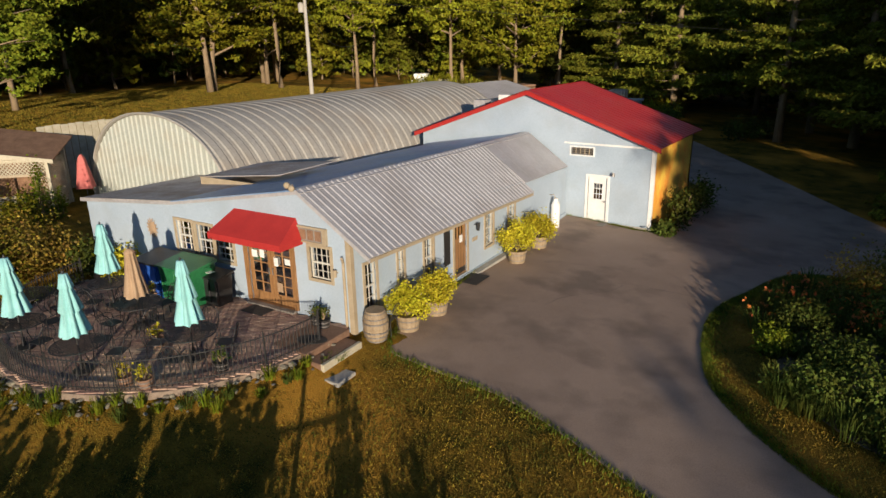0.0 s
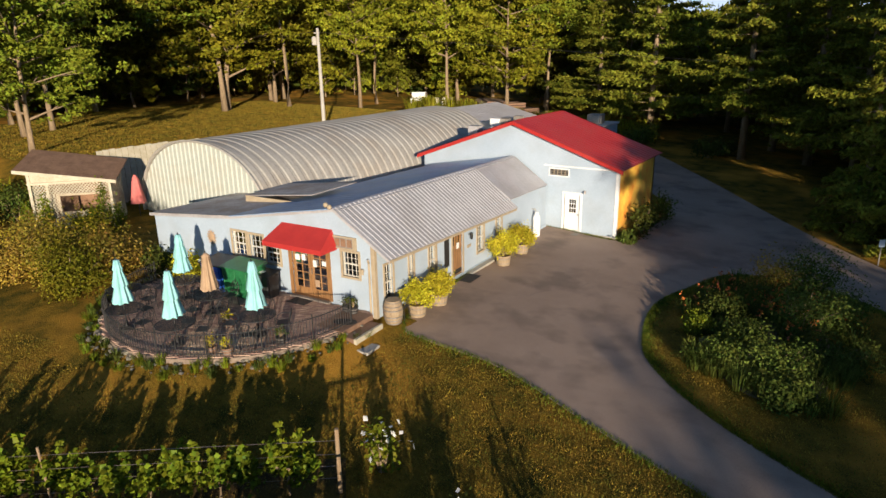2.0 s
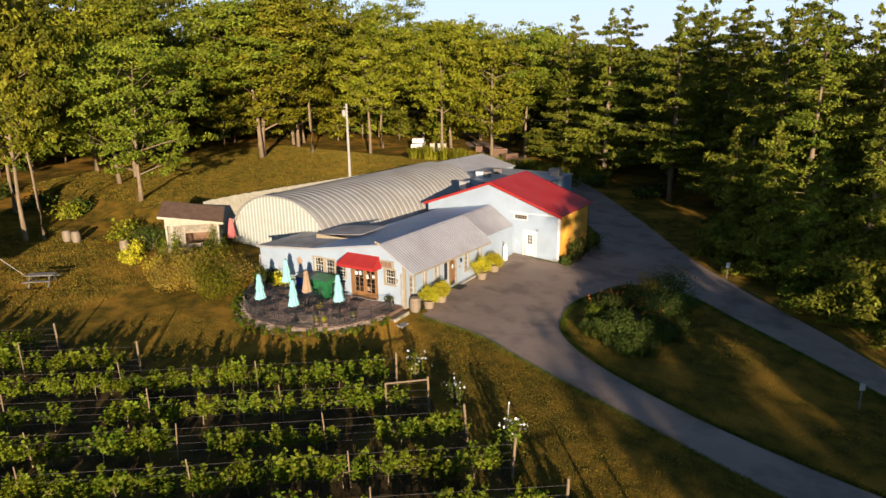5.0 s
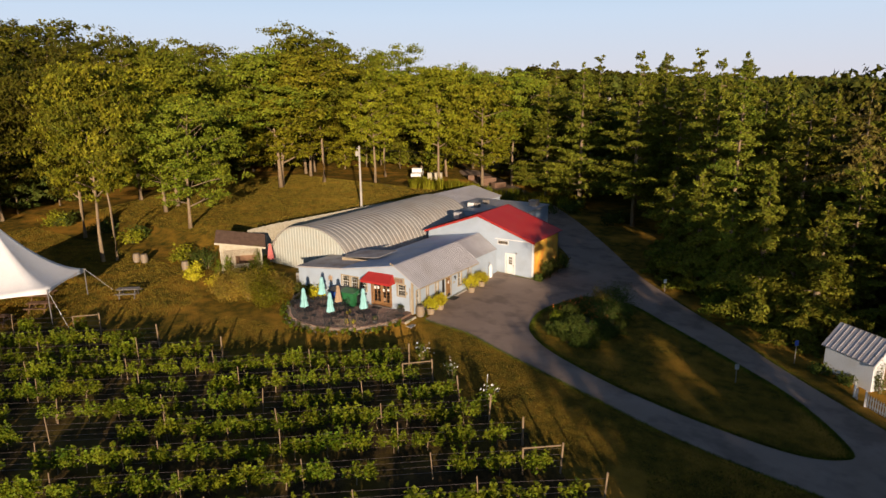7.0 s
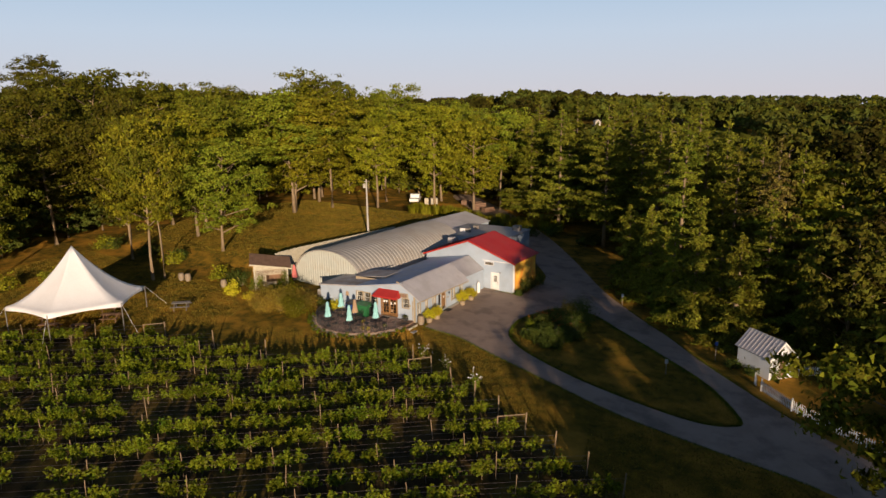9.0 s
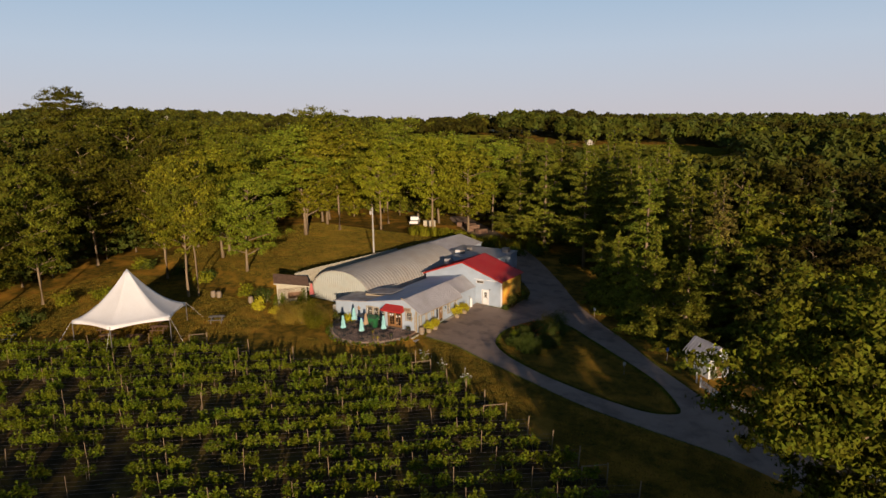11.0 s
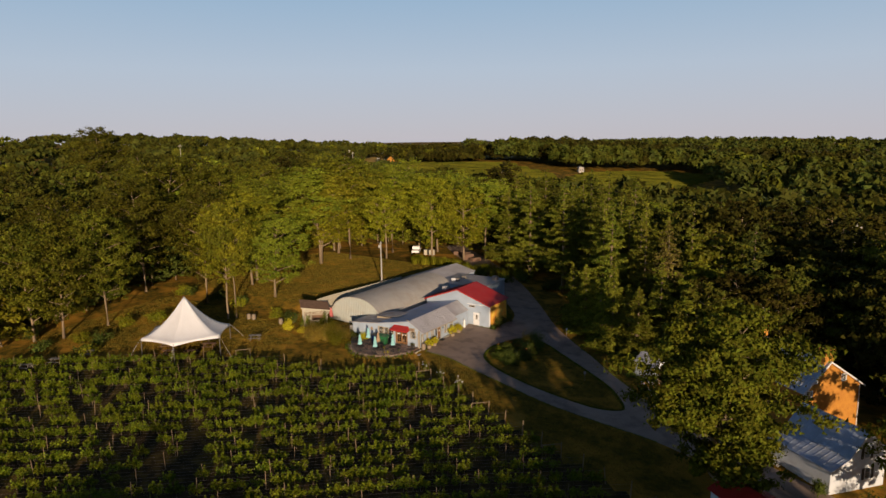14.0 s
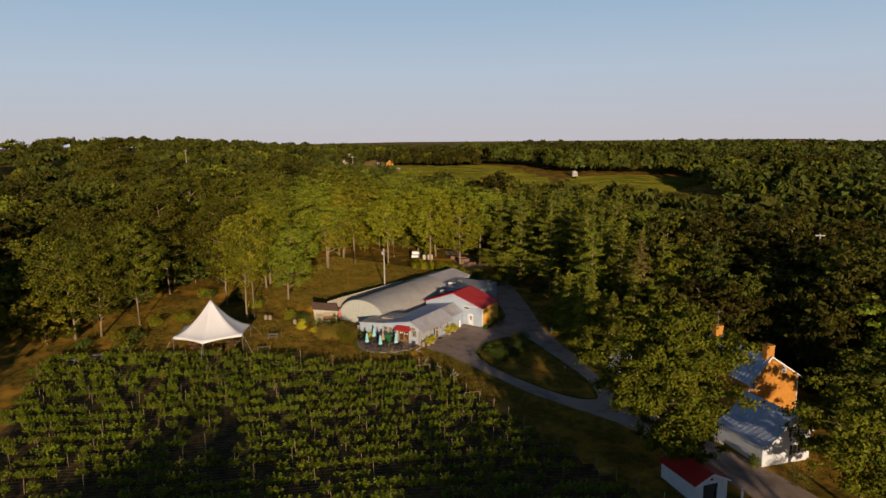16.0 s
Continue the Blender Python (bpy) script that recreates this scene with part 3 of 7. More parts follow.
def french_doors():
    x0, z0, x1, z1 = DOOR
    case = part("door_frame", slab(rect(x0 - 0.13, z0, x1 + 0.13, z1 + 0.13), [rect(x0, z0 + 0.001, x1, z1)], 0.2, lambda u, v, d: front_place(u, v, d - 0.05)), M_WOOD_DOOR, low, "honey-stained wooden door frame")
    half = (x1 - x0) / 2
    for k in range(2):
        a = x0 + k * half + 0.01
        b = a + half - 0.02
        holes = []
        cols, rows_ = 2, 5
        pw, ph = (b - a - 0.22) / cols, (z1 - z0 - 0.46) / rows_
        for i in range(cols):
            for j in range(rows_):
                holes.append(rect(a + 0.11 + i * pw + 0.014, z0 + 0.30 + j * ph + 0.014, a + 0.11 + (i + 1) * pw - 0.014, z0 + 0.30 + (j + 1) * ph - 0.014))
        leaf = part("door", slab(rect(a, z0 + 0.02, b, z1 - 0.01), holes, 0.045, lambda u, v, d: front_place(u, v, d + 0.05)), M_WOOD_DOOR, low, "honey-stained glazed door")
        pane = bmesh.new()
        pane.faces.new([pane.verts.new(front_place(u, v, 0.07)) for u, v in rect(a + 0.1, z0 + 0.29, b - 0.1, z1 - 0.1)])
        part("pane", pane, M_GLASS, leaf).visible_shadow = False
        hx = b - 0.06 if k == 0 else a + 0.06
        hb = rod((hx, 0.0, z0 + 0.92), (hx, 0.0, z0 + 1.12), 0.014)
        add_rod(hb, (hx, 0.0, z0 + 0.94), (hx, 0.06, z0 + 0.94), 0.012)
        add_rod(hb, (hx, 0.0, z0 + 1.10), (hx, 0.06, z0 + 1.10), 0.012)
        part("handle", hb, M_HOOP, leaf, "brass pull handle")
        for n, (u, v, w, h) in enumerate(((0.13, 1.36, 0.22, 0.22), (0.46, 1.38, 0.17, 0.24)) if k == 0 else ((0.12, 1.20, 0.16, 0.26), (0.55, 1.30, 0.20, 0.18), (0.16, 0.42, 0.22, 0.28))):
            part("notice", box(a + u, 0.028, z0 + v, a + u + w, 0.034, z0 + v + h), M_WHITE_TRIM if n < 2 else M_TAN, leaf, "paper notice taped to the glass")
    part("doorstep", box(x0 - 0.05, -0.22, z0 - 0.10, x1 + 0.05, 0.0, z0 - 0.005, 0.01), M_GREY, low)


french_doors()


def side_door():
    y0, z0, y1, z1 = SIDE_DOOR
    part("door_frame", slab(rect(y0 - 0.1, z0, y1 + 0.1, z1 + 0.1), [rect(y0, z0 + 0.001, y1, z1)], 0.2, lambda u, v, d: side_place(u, v, d - 0.03)), M_TRIM, low)
    holes = [rect(y0 + 0.16 + k * 0.2, z1 - 0.62, y0 + 0.32 + k * 0.2, z1 - 0.2) for k in range(3)]
    leaf = part("door", slab(rect(y0 + 0.01, z0 + 0.02, y1 - 0.01, z1 - 0.01), holes, 0.05, lambda u, v, d: side_place(u, v, d + 0.05)), M_WOOD_DOOR, low, "brown plank door with small panes and a notice")
    pane = bmesh.new()
    pane.faces.new([pane.verts.new(side_place(u, v, 0.075)) for u, v in rect(y0 + 0.1, z1 - 0.66, y1 - 0.1, z1 - 0.15)])
    part("pane", pane, M_GLASS, leaf).visible_shadow = False
    for k in range(1, 5):
        yy = y0 + (y1 - y0) * k / 5
        part("groove", box(-0.048, yy - 0.006, z0 + 0.06, -0.045, yy + 0.006, z1 - 0.7), M_DARK, leaf)
    part("kick_plate", box(-0.05, y0 + 0.04, z0 + 0.05, -0.042, y1 - 0.04, z0 + 0.24), M_IRON, leaf, "black kick plate")
    part("handle", rod((-0.02, y1 - 0.09, z0 + 0.95), (-0.02, y1 - 0.09, z0 + 1.15), 0.014), M_IRON, leaf)
    part("notice", box(-0.046, y0 + 0.42, z0 + 1.14, -0.040, y0 + 0.62, z0 + 1.40), M_WHITE_TRIM, leaf, "white paper notice")
    part("menu_board", box(0.0, y0 - 0.68, z0 + 0.62, 0.03, y0 - 0.30, z0 + 1.92, 0.01), M_IRON, low, "tall black notice board")
    part("base_board", box(0.0, 0.3, -0.35, 0.06, LEN, 0.36, 0.01), M_WALL, low)
    part("kerb", box(0.06, 6.4, -0.3, 0.34, 10.5, 0.34, 0.02), M_CONC, low)


side_door()
# roof: east slope in two lengths, west slope in two pitches
E0, NOTCH, fz = 0.70, 10.8, -0.08
zf = RZ - SLOPE * (E0 - RX)


def ridge_at(y):
    """The ridge sinks and drifts a little towards the barn."""
    return (RX - 0.0187 * y, y, RZ - 0.0296 * y)


def eave_at(y):
    return (E0 - 0.021 * y, y, zf - 0.050 * y)


part("roof", ribbed_sheet(ridge_at(fz), ridge_at(NOTCH), eave_at(fz), eave_at(NOTCH), 0.26, 0.024), M_GREYROOF, low, "grey ribbed steel roof slope")
part("roof", ribbed_sheet(ridge_at(NOTCH + 0.004), ridge_at(LEN), (0.10, NOTCH + 0.004, 2.68), (0.05, LEN, 2.52), 0.9, 0.012, flat=0.8), M_GREYROOF, low, "smoother grey steel roof slope")
WX = -7.0
wz = low_top(WX) + 0.03
part("roof", ribbed_sheet(ridge_at(LEN), ridge_at(fz), (WX, LEN, wz - 0.35), (WX, fz, wz), 0.6, 0.012, flat=0.75), M_BLUEROOF, low, "weathered blue-grey metal roof, nearly flat")
wz2 = low_top(FX0) + 0.03
part("roof", ribbed_sheet((WX, 7.6, wz - 0.174), (WX, fz, wz - 0.002), (FX0 - 0.25, 7.6, wz2 - 0.17), (FX0 - 0.25, fz, wz2), 0.6, 0.012, flat=0.75), M_TANROOF, low, "weathered tan-grey metal roof, nearly flat")
part("roof", ribbed_sheet((-5.3, 5.9, wz + 0.42), (-5.3, 2.9, wz + 0.42), (-9.3, 5.9, wz + 0.02), (-9.3, 2.9, wz + 0.02), 0.5, 0.012, flat=0.7), M_TANROOF, low, "raised grey roof panel with yellowed edge")
part("roof_edge", box(-9.2, 2.86, wz - 0.25, -5.4, 2.90, wz + 0.03), M_TRIM, low)
r0, r1 = Vector(ridge_at(fz - 0.01)), Vector(ridge_at(LEN))
cap_w, cap_e = Vector((-0.16, 0, 0.012)), Vector((0.16, 0, -0.07))
part("ridge_cap", ribbed_sheet(r0 + cap_w, r1 + cap_w, r0 + cap_e, r1 + cap_e, 4.0, 0.004, thick=0.02), M_GREYROOF, low)
for a, b in (((RX, RZ), (E0, zf)), ((WX, wz), (RX, RZ)), ((FX0 - 0.25, wz2), (WX, wz))):
    bm = bmesh.new()
    pts = [(a[0], a[1] - 0.03), (b[0], b[1] - 0.03), (b[0], b[1] - 0.12), (a[0], a[1] - 0.12)]
    f = [bm.verts.new((u, fz + 0.0, v)) for u, v in pts]
    g = [bm.verts.new((u, fz + 0.035, v)) for u, v in pts]
    bm.faces.new(f)
    bm.faces.new(g[::-1])
    for k in range(4):
        bm.faces.new((f[k], g[k], g[(k + 1) % 4], f[(k + 1) % 4]))
    part("barge_board", bm, M_GREYROOF, low)
part("fascia", slab([(fz, zf - 0.13), (NOTCH, eave_at(NOTCH)[2] - 0.13), (NOTCH, eave_at(NOTCH)[2] - 0.034), (fz, zf - 0.034)], [], 0.03, lambda u, v, d: Vector((eave_at(u)[0] - 0.02 - d, u, v))), M_TRIM, low, "dark eave board")
# corner trim, downpipe, sign, ornament, lamps
part("corner_trim", box(-0.13, -0.03, 0.3, 0.025, 0.13, low_top(0) - 0.02, 0.006), M_TRIM, low)
dp = rod((-0.20, -0.06, 0.75), (-0.20, -0.06, 2.62), 0.04)
add_rod(dp, (-0.20, -0.06, 2.62), (-0.12, -0.2, 2.78), 0.04)
part("downpipe", dp, M_TRIM, low)
sign = part("wall_sign", box(-1.74, -0.05, 3.03, -0.86, 0.0, 3.40, 0.008), M_GREY, low, "weathered wooden sign board with faded bars")
for k in range(3):
    part("sign_bar", box(-1.66 + k * 0.27, -0.058, 3.08, -1.45 + k * 0.27, -0.051, 3.35), M_SHINGLE, sign)
part("sign_frame", slab(rect(-1.80, 2.99, -0.72, 3.45), [rect(-1.74, 3.03, -0.86, 3.40)], 0.07, lambda u, v, d: front_place(u, v, d - 0.07)), M_TRIM, low)


def sun_ornament():
    bm = bmesh.new()
    c = Vector((-8.2, -0.03, 2.50))
    for k in range(14):
        a = 2 * math.pi * k / 14
        p = c + Vector((math.cos(a) * 0.30, 0, math.sin(a) * 0.36))
        q = bm.verts.new(p)
        l_ = bm.verts.new(c + Vector((math.cos(a - 0.18) * 0.19, 0, math.sin(a - 0.18) * 0.23)))
        r_ = bm.verts.new(c + Vector((math.cos(a + 0.18) * 0.19, 0, math.sin(a + 0.18) * 0.23)))
        b_ = bm.verts.new(c + Vector((math.cos(a) * 0.22, -0.03, math.sin(a) * 0.26)))
        bm.faces.new((l_, q, b_))
        bm.faces.new((q, r_, b_))
        bm.faces.new((l_, b_, r_))
    bmesh.ops.create_uvsphere(bm, u_segments=14, v_segments=8, radius=0.2, matrix=Matrix.Translation(c) @ Matrix.Diagonal((0.9, 0.2, 1.1, 1)))
    part("wall_ornament", bm, M_TAN, low, "round tan sun-shaped wall plaque")


sun_ornament()


def awning():
    x0, x1, xt0, xt1 = -4.42, -1.62, -4.20, -1.80
    z0, z1, out = 2.97, 3.62, 0.88
    bm = bmesh.new()
    v = [bm.verts.new(p) for p in ((xt0, -0.01, z1), (xt1, -0.01, z1), (x1, -out, z0 + 0.12), (x0, -out, z0 + 0.12), (x1, -out, z0 - 0.06), (x0, -out, z0 - 0.06),
                                   (x1, -0.01, z0 - 0.06), (x0, -0.01, z0 - 0.06), (x1, -0.01, z0 + 0.12), (x0, -0.01, z0 + 0.12))]
    for f in ((0, 3, 2, 1), (3, 5, 4, 2), (1, 2, 8), (0, 9, 3), (2, 4, 6, 8), (3, 9, 7, 5)):
        bm.faces.new([v[i] for i in f])
    aw = part("awning", bm, M_REDCLOTH, low, "red canvas awning over the doors")
    aw.modifiers.new("cloth", "SOLIDIFY").thickness = 0.012
    fr = bmesh.new()
    for a, b in (((x0 + .02, -out + .02, z0), (x1 - .02, -out + .02, z0)), ((x0 + .02, -.02, z0), (x0 + .02, -out + .02, z0)), ((x1 - .02, -.02, z0), (x1 - .02, -out + .02, z0))):
        add_rod(fr, a, b, 0.014)
    part("awning_frame", fr, M_HOOP, aw)


awning()
for x, z in ((-0.45, 2.28),):
    lamp = rod((x, 0, z), (x, -0.12, z + 0.02), 0.02)
    add_rod(lamp, (x, -0.12, z + 0.1), (x, -0.12, z - 0.1), 0.06, 0.045)
    part("wall_lamp", lamp, M_TRIM, low, "small brown wall lantern")
lamp = rod((0, 6.75, 1.98), (0.16, 6.75, 2.0), 0.015)
add_rod(lamp, (0.16, 6.75, 2.05), (0.16, 6.75, 1.78), 0.075, 0.05)
part("wall_lamp", lamp, M_IRON, low, "dark wall lantern beside the door")
part("wall_plaque", box(0.0, 6.58, 1.38, 0.03, 6.95, 1.52, 0.01), M_TRIM, low)
st = rod((RX - 0.2, fz + 0.1, RZ), (RX - 0.2, fz + 0.1, RZ + 0.12), 0.02)
bmesh.ops.create_uvsphere(st, u_segments=10, v_segments=6, radius=0.09, matrix=Matrix.Translation((RX - 0.3, fz, RZ + 0.1)))
bmesh.ops.create_uvsphere(st, u_segments=10, v_segments=6, radius=0.09, matrix=Matrix.Translation((RX - 0.08, fz - 0.06, RZ + 0.05)))
part("floodlight", st, M_TRIM, low, "pair of floodlights on the gable peak")

# ---------------------------------------------------------------- barn with the red roof
barn = thing("barn", "white gabled barn with red metal roof and a painted side wall", "building")
BX0, BX1, BY0, BY1, BRX, BE, BR = -22.35, -10.25, 27.35, 33.35, -16.2, 3.72, 5.80


def barn_place(u, v, d):
    return Vector((u, BY0 + d, v))


def barn_top(x):
    return BR - abs(x - BRX) * (BR - BE) / (BX1 - BRX)


barn_holes = [rect(-13.17, 0.14, -12.28, 2.12), rect(-14.05, 3.08, -13.0, 3.40)]
part("wall", slab([(BX0, -0.5), (BX1, -0.5), (BX1, BE), (BRX, BR - 0.02), (BX0, barn_top(BX0))], barn_holes, 0.2, barn_place), M_WALL, barn, "white-painted gable wall")
part("seam_board", box(-14.4, BY0 - 0.03, 3.54, BX1 + 0.02, BY0, 3.62), M_WHITE_TRIM, barn)
part("base_board", box(-14.3, BY0 - 0.035, -0.3, BX1 + 0.02, BY0, 0.10), M_CONC, barn)
part("corner_trim", box(BX1 - 0.14, BY0 - 0.028, -0.3, BX1 + 0.028, BY0 + 0.1, BE - 0.05), M_WHITE_TRIM, barn)
part("wall", slab([(BY0 + 0.2, -0.8), (BY1, -0.8), (BY1, BE - 0.05), (BY0 + 0.2, BE - 0.05)], [], 0.2, lambda u, v, d: Vector((BX1 - d, u, v))),
     material("sunset_mural", (0.74, 0.25, 0.03), (0.90, 0.60, 0.08), 0.5, 1.6, 0.6, 0.05, spots=(0.10, 0.16, 0.05), spot_scale=0.4, spot_amount=0.45), barn, "side wall painted with an orange, yellow and green mural")
part("wall", box(BX0, BY0 + 0.2, -0.2, BX0 + 0.2, BY1, barn_top(BX0)), M_WALL, barn)
part("wall", slab([(BX0, -0.8), (BX1, -0.8), (BX1, BE - 0.05), (BRX, BR - 0.05), (BX0, barn_top(BX0) - 0.05)], [], 0.2, lambda u, v, d: Vector((u, BY1 - d, v))), M_WALL, barn)
sl = (BR - BE) / (BX1 - BRX)
ex, wx = BX1 + 0.32, BX0 - 0.3
part("roof", ribbed_sheet((BRX, BY0 - 0.35, BR + 0.06), (BRX, BY1 + 0.3, BR + 0.06), (ex, BY0 - 0.35, BR + 0.06 - sl * (ex - BRX)), (ex, BY1 + 0.3, BR + 0.06 - sl * (ex - BRX)), 0.45, 0.022, flat=0.8), M_REDROOF, barn, "red ribbed metal roof slope")
part("roof", ribbed_sheet((BRX, BY1 + 0.3, BR + 0.06), (BRX, BY0 - 0.35, BR + 0.06), (wx, BY1 + 0.3, BR + 0.06 - sl * (BRX - wx)), (wx, BY0 - 0.35, BR + 0.06 - sl * (BRX - wx)), 0.45, 0.022, flat=0.8), M_REDROOF, barn, "red ribbed metal roof slope")
for s, xe in ((1, ex), (-1, wx)):
    bm = bmesh.new()
    pts = [(BRX, BR + 0.02), (xe, BR + 0.02 - sl * abs(xe - BRX)), (xe, BR - 0.15 - sl * abs(xe - BRX)), (BRX, BR - 0.15)]
    f = [bm.verts.new((u, BY0 - 0.36, v)) for u, v in pts]
    g = [bm.verts.new((u, BY0 - 0.32, v)) for u, v in pts]
    bm.faces.new(f)
    bm.faces.new(g[::-1])
    for k in range(4):
        bm.faces.new((f[k], g[k], g[(k + 1) % 4], f[(k + 1) % 4]))
    part("barge_board", bm, M_REDROOF, barn)
bd = part("door", slab(rect(-13.17, 0.14, -12.28, 2.12), [rect(-12.92 + (k % 3) * 0.135, 1.12 + (k // 3) * 0.25, -12.80 + (k % 3) * 0.135, 1.34 + (k // 3) * 0.25) for k in range(9)][:9], 0.05, lambda u, v, d: barn_place(u, v, d + 0.06)), M_WHITE_TRIM, barn, "white door with nine small panes")
pane = bmesh.new()
pane.faces.new([pane.verts.new(barn_place(u, v, 0.09)) for u, v in rect(-12.94, 1.1, -12.5, 1.9)])
part("pane", pane, M_GLASS, bd).visible_shadow = False
part("handle", rod((-12.36, BY0 - 0.0, 1.05), (-12.36, BY0 - 0.07, 1.05), 0.03), M_HOOP, bd)
part("door_frame", slab(rect(-13.29, 0.1, -12.16, 2.24), [rect(-13.17, 0.14, -12.28, 2.12)], 0.15, lambda u, v, d: barn_place(u, v, d - 0.03)), M_WHITE_TRIM, barn)
part("doorstep", box(-13.35, BY0 - 0.75, -0.25, -12.1, BY0 - 0.036, 0.12, 0.02), M_GREY, barn, "weathered wooden doorstep")
vent = part("vent", slab(rect(-14.12, 3.02, -12.93, 3.46), [rect(-14.05, 3.08, -13.0, 3.40)], 0.1, lambda u, v, d: barn_place(u, v, d - 0.03)), M_WHITE_TRIM, barn, "louvred vent window")
for k in range(3):
    part("slat", box(-14.05, BY0 + 0.02, 3.13 + k * 0.09, -13.0, BY0 + 0.06, 3.15 + k * 0.09), M_GREY, vent)
for k in range(1, 5):
    part("slat", box(-14.05 + k * 0.21 - 0.012, BY0 + 0.015, 3.08, -14.05 + k * 0.21 + 0.012, BY0 + 0.055, 3.40), M_TRIM, vent)
# near-black sheet behind the slats stands for the shade inside the vent
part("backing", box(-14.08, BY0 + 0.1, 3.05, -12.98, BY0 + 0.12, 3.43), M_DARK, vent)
lamp = rod((-11.98, BY0, 2.35), (-11.98, BY0 - 0.14, 2.38), 0.02)
add_rod(lamp, (-11.98, BY0 - 0.14, 2.42), (-11.98, BY0 - 0.16, 2.26), 0.05, 0.08)
part("wall_lamp", lamp, M_HOOP, barn)
part("roof_hood", box(-21.6, BY1 - 2.2, 4.2, -20.9, BY1 - 1.5, 4.9), M_GREYROOF, barn, "grey metal roof vent")

# white flat-roofed extension behind the barn, with plant on top
ext = thing("rear_extension", "low white flat-roofed extension with machinery on its roof", "building")
part("wall", slab(rect(-26.8, -0.5, -17.0, 3.75), [], 0.2, lambda u, v, d: Vector((u, 37.6 + d, v))), M_WALL, ext)
part("wall", box(-17.2, 37.8, -0.5, -17.0, 46.0, 3.75), M_WALL, ext)
part("wall", box(-26.8, 37.8, -0.5, -26.6, 46.0, 3.75), M_WALL, ext)
part("roof", box(-26.9, 37.5, 3.75, -16.9, 46.2, 3.9, 0.02), M_GREYROOF, ext, "flat pale roof")
rnd = random.Random(4)
for k in range(6):
    x, y, s = rnd.uniform(-26, -18), rnd.uniform(39, 45), rnd.uniform(0.4, 0.8)
    part("roof_unit", box(x, y, 3.9, x + s * 1.4, y + s, 3.9 + s, 0.03), (M_GREY, M_WHITE_TRIM, M_HOOP)[k % 3], ext)

# ---------------------------------------------------------------- round steel hut
hut = thing("quonset_hut", "half-round corrugated steel hut, cream and rust-streaked", "building")
HX, HW, HZ0, HZ1, HY0, HY1 = -28.6, 5.25, 0.9, 5.30, 15.9, 38.2


def arch(t, grow=0.0):
    """Point on the arch, t from 0 (west foot) to 1 (east foot)."""
    a = math.pi * (1 - t)
    e = 0.92
    c, s = math.cos(a), math.sin(a)
    x = math.copysign(abs(c) ** e, c)
    z = abs(s) ** 0.86
    return HX + (HW + grow) * x, HZ0 + (HZ1 - HZ0 + grow) * z


def hut_shell():
    verts, faces, rings = [], [], []
    y, k = HY0, 0
    prof = []
    pitch = 0.62
    while y < HY1:
        prof += [(y, 0.0), (y + pitch * 0.30, 0.0), (y + pitch * 0.42, 0.038), (y + pitch * 0.88, 0.038)]
        y += pitch
    n = 44
    for yy, lift in prof:
        rings.append(len(verts))
        for j in range(n + 1):
            x, z = arch(j / n, lift)
            verts.append((x, yy, z))
    for a, b in zip(rings, rings[1:]):
        for j in range(n):
            faces.append((a + j, b + j, b + j + 1, a + j + 1))
    return mesh_of("shell", verts, faces, M_HUT)


sh = part("shell", hut_shell(), None, hut, "cream corrugated steel arch")
sh.modifiers.new("steel", "SOLIDIFY").thickness = 0.03


def hut_end(y, outward):
    bm = bmesh.new()
    cols = []
    x = HX - HW + 0.02
    pitch = 0.36
    while x < HX + HW - 0.05:
        for dx, d in ((0.0, 0.0), (0.18, 0.0), (0.22, 0.045), (0.30, 0.045)):
            xx = min(x + dx, HX + HW - 0.03)
            c = min(1.0, abs(xx - HX) / HW) ** (1 / 0.92)
            top = HZ0 + (HZ1 - HZ0) * max(0.0, 1 - c * c) ** 0.43
            cols.append((bm.verts.new((xx, y + outward * d, HZ0 - 0.4)), bm.verts.new((xx, y + outward * d, top - 0.01))))
        x += pitch
    for a, b in zip(cols, cols[1:]):
        bm.faces.new((a[0], b[0], b[1], a[1]))
    return bm


part("end_wall", hut_end(HY0 + 0.12, -1), M_HUTEND, hut, "white corrugated end wall")
part("end_wall", hut_end(HY1 - 0.2, 1), M_HUTEND, hut)
trim_pts = [arch(k / 40, 0.07) for k in range(41)]
part("end_trim", tube([(x, HY0 - 0.02, z) for x, z in trim_pts], [0.06] * 41, 6), M_HUT, hut)

# long low roof beyond the hut
rear = thing("rear_shed", "long low shed with grey metal gable roof", "building")
part("roof", ribbed_sheet((-31.2, 38.0, 4.75), (-31.2, 52.0, 4.55), (-26.6, 38.0, 3.55), (-26.6, 52.0, 3.35), 0.5, 0.03), M_GREYROOF, rear, "grey ribbed metal roof slope")
part("roof", ribbed_sheet((-31.2, 52.0, 4.55), (-31.2, 38.0, 4.75), (-35.4, 52.0, 3.4), (-35.4, 38.0, 3.6), 0.5, 0.03), M_GREYROOF, rear, "grey ribbed metal roof slope")
part("wall", box(-35.2, 38.3, 0.5, -35.0, 51.7, 3.42), M_WALL, rear)
part("wall", box(-27.0, 38.3, 0.0, -26.85, 51.7, 3.38), M_WALL, rear)
part("wall", slab([(-35.2, 0.2), (-26.85, 0.2), (-26.85, 3.36), (-31.2, 4.5), (-35.2, 3.35)], [], 0.15, lambda u, v, d: Vector((u, 51.85 - d, v))), M_WALL, rear)


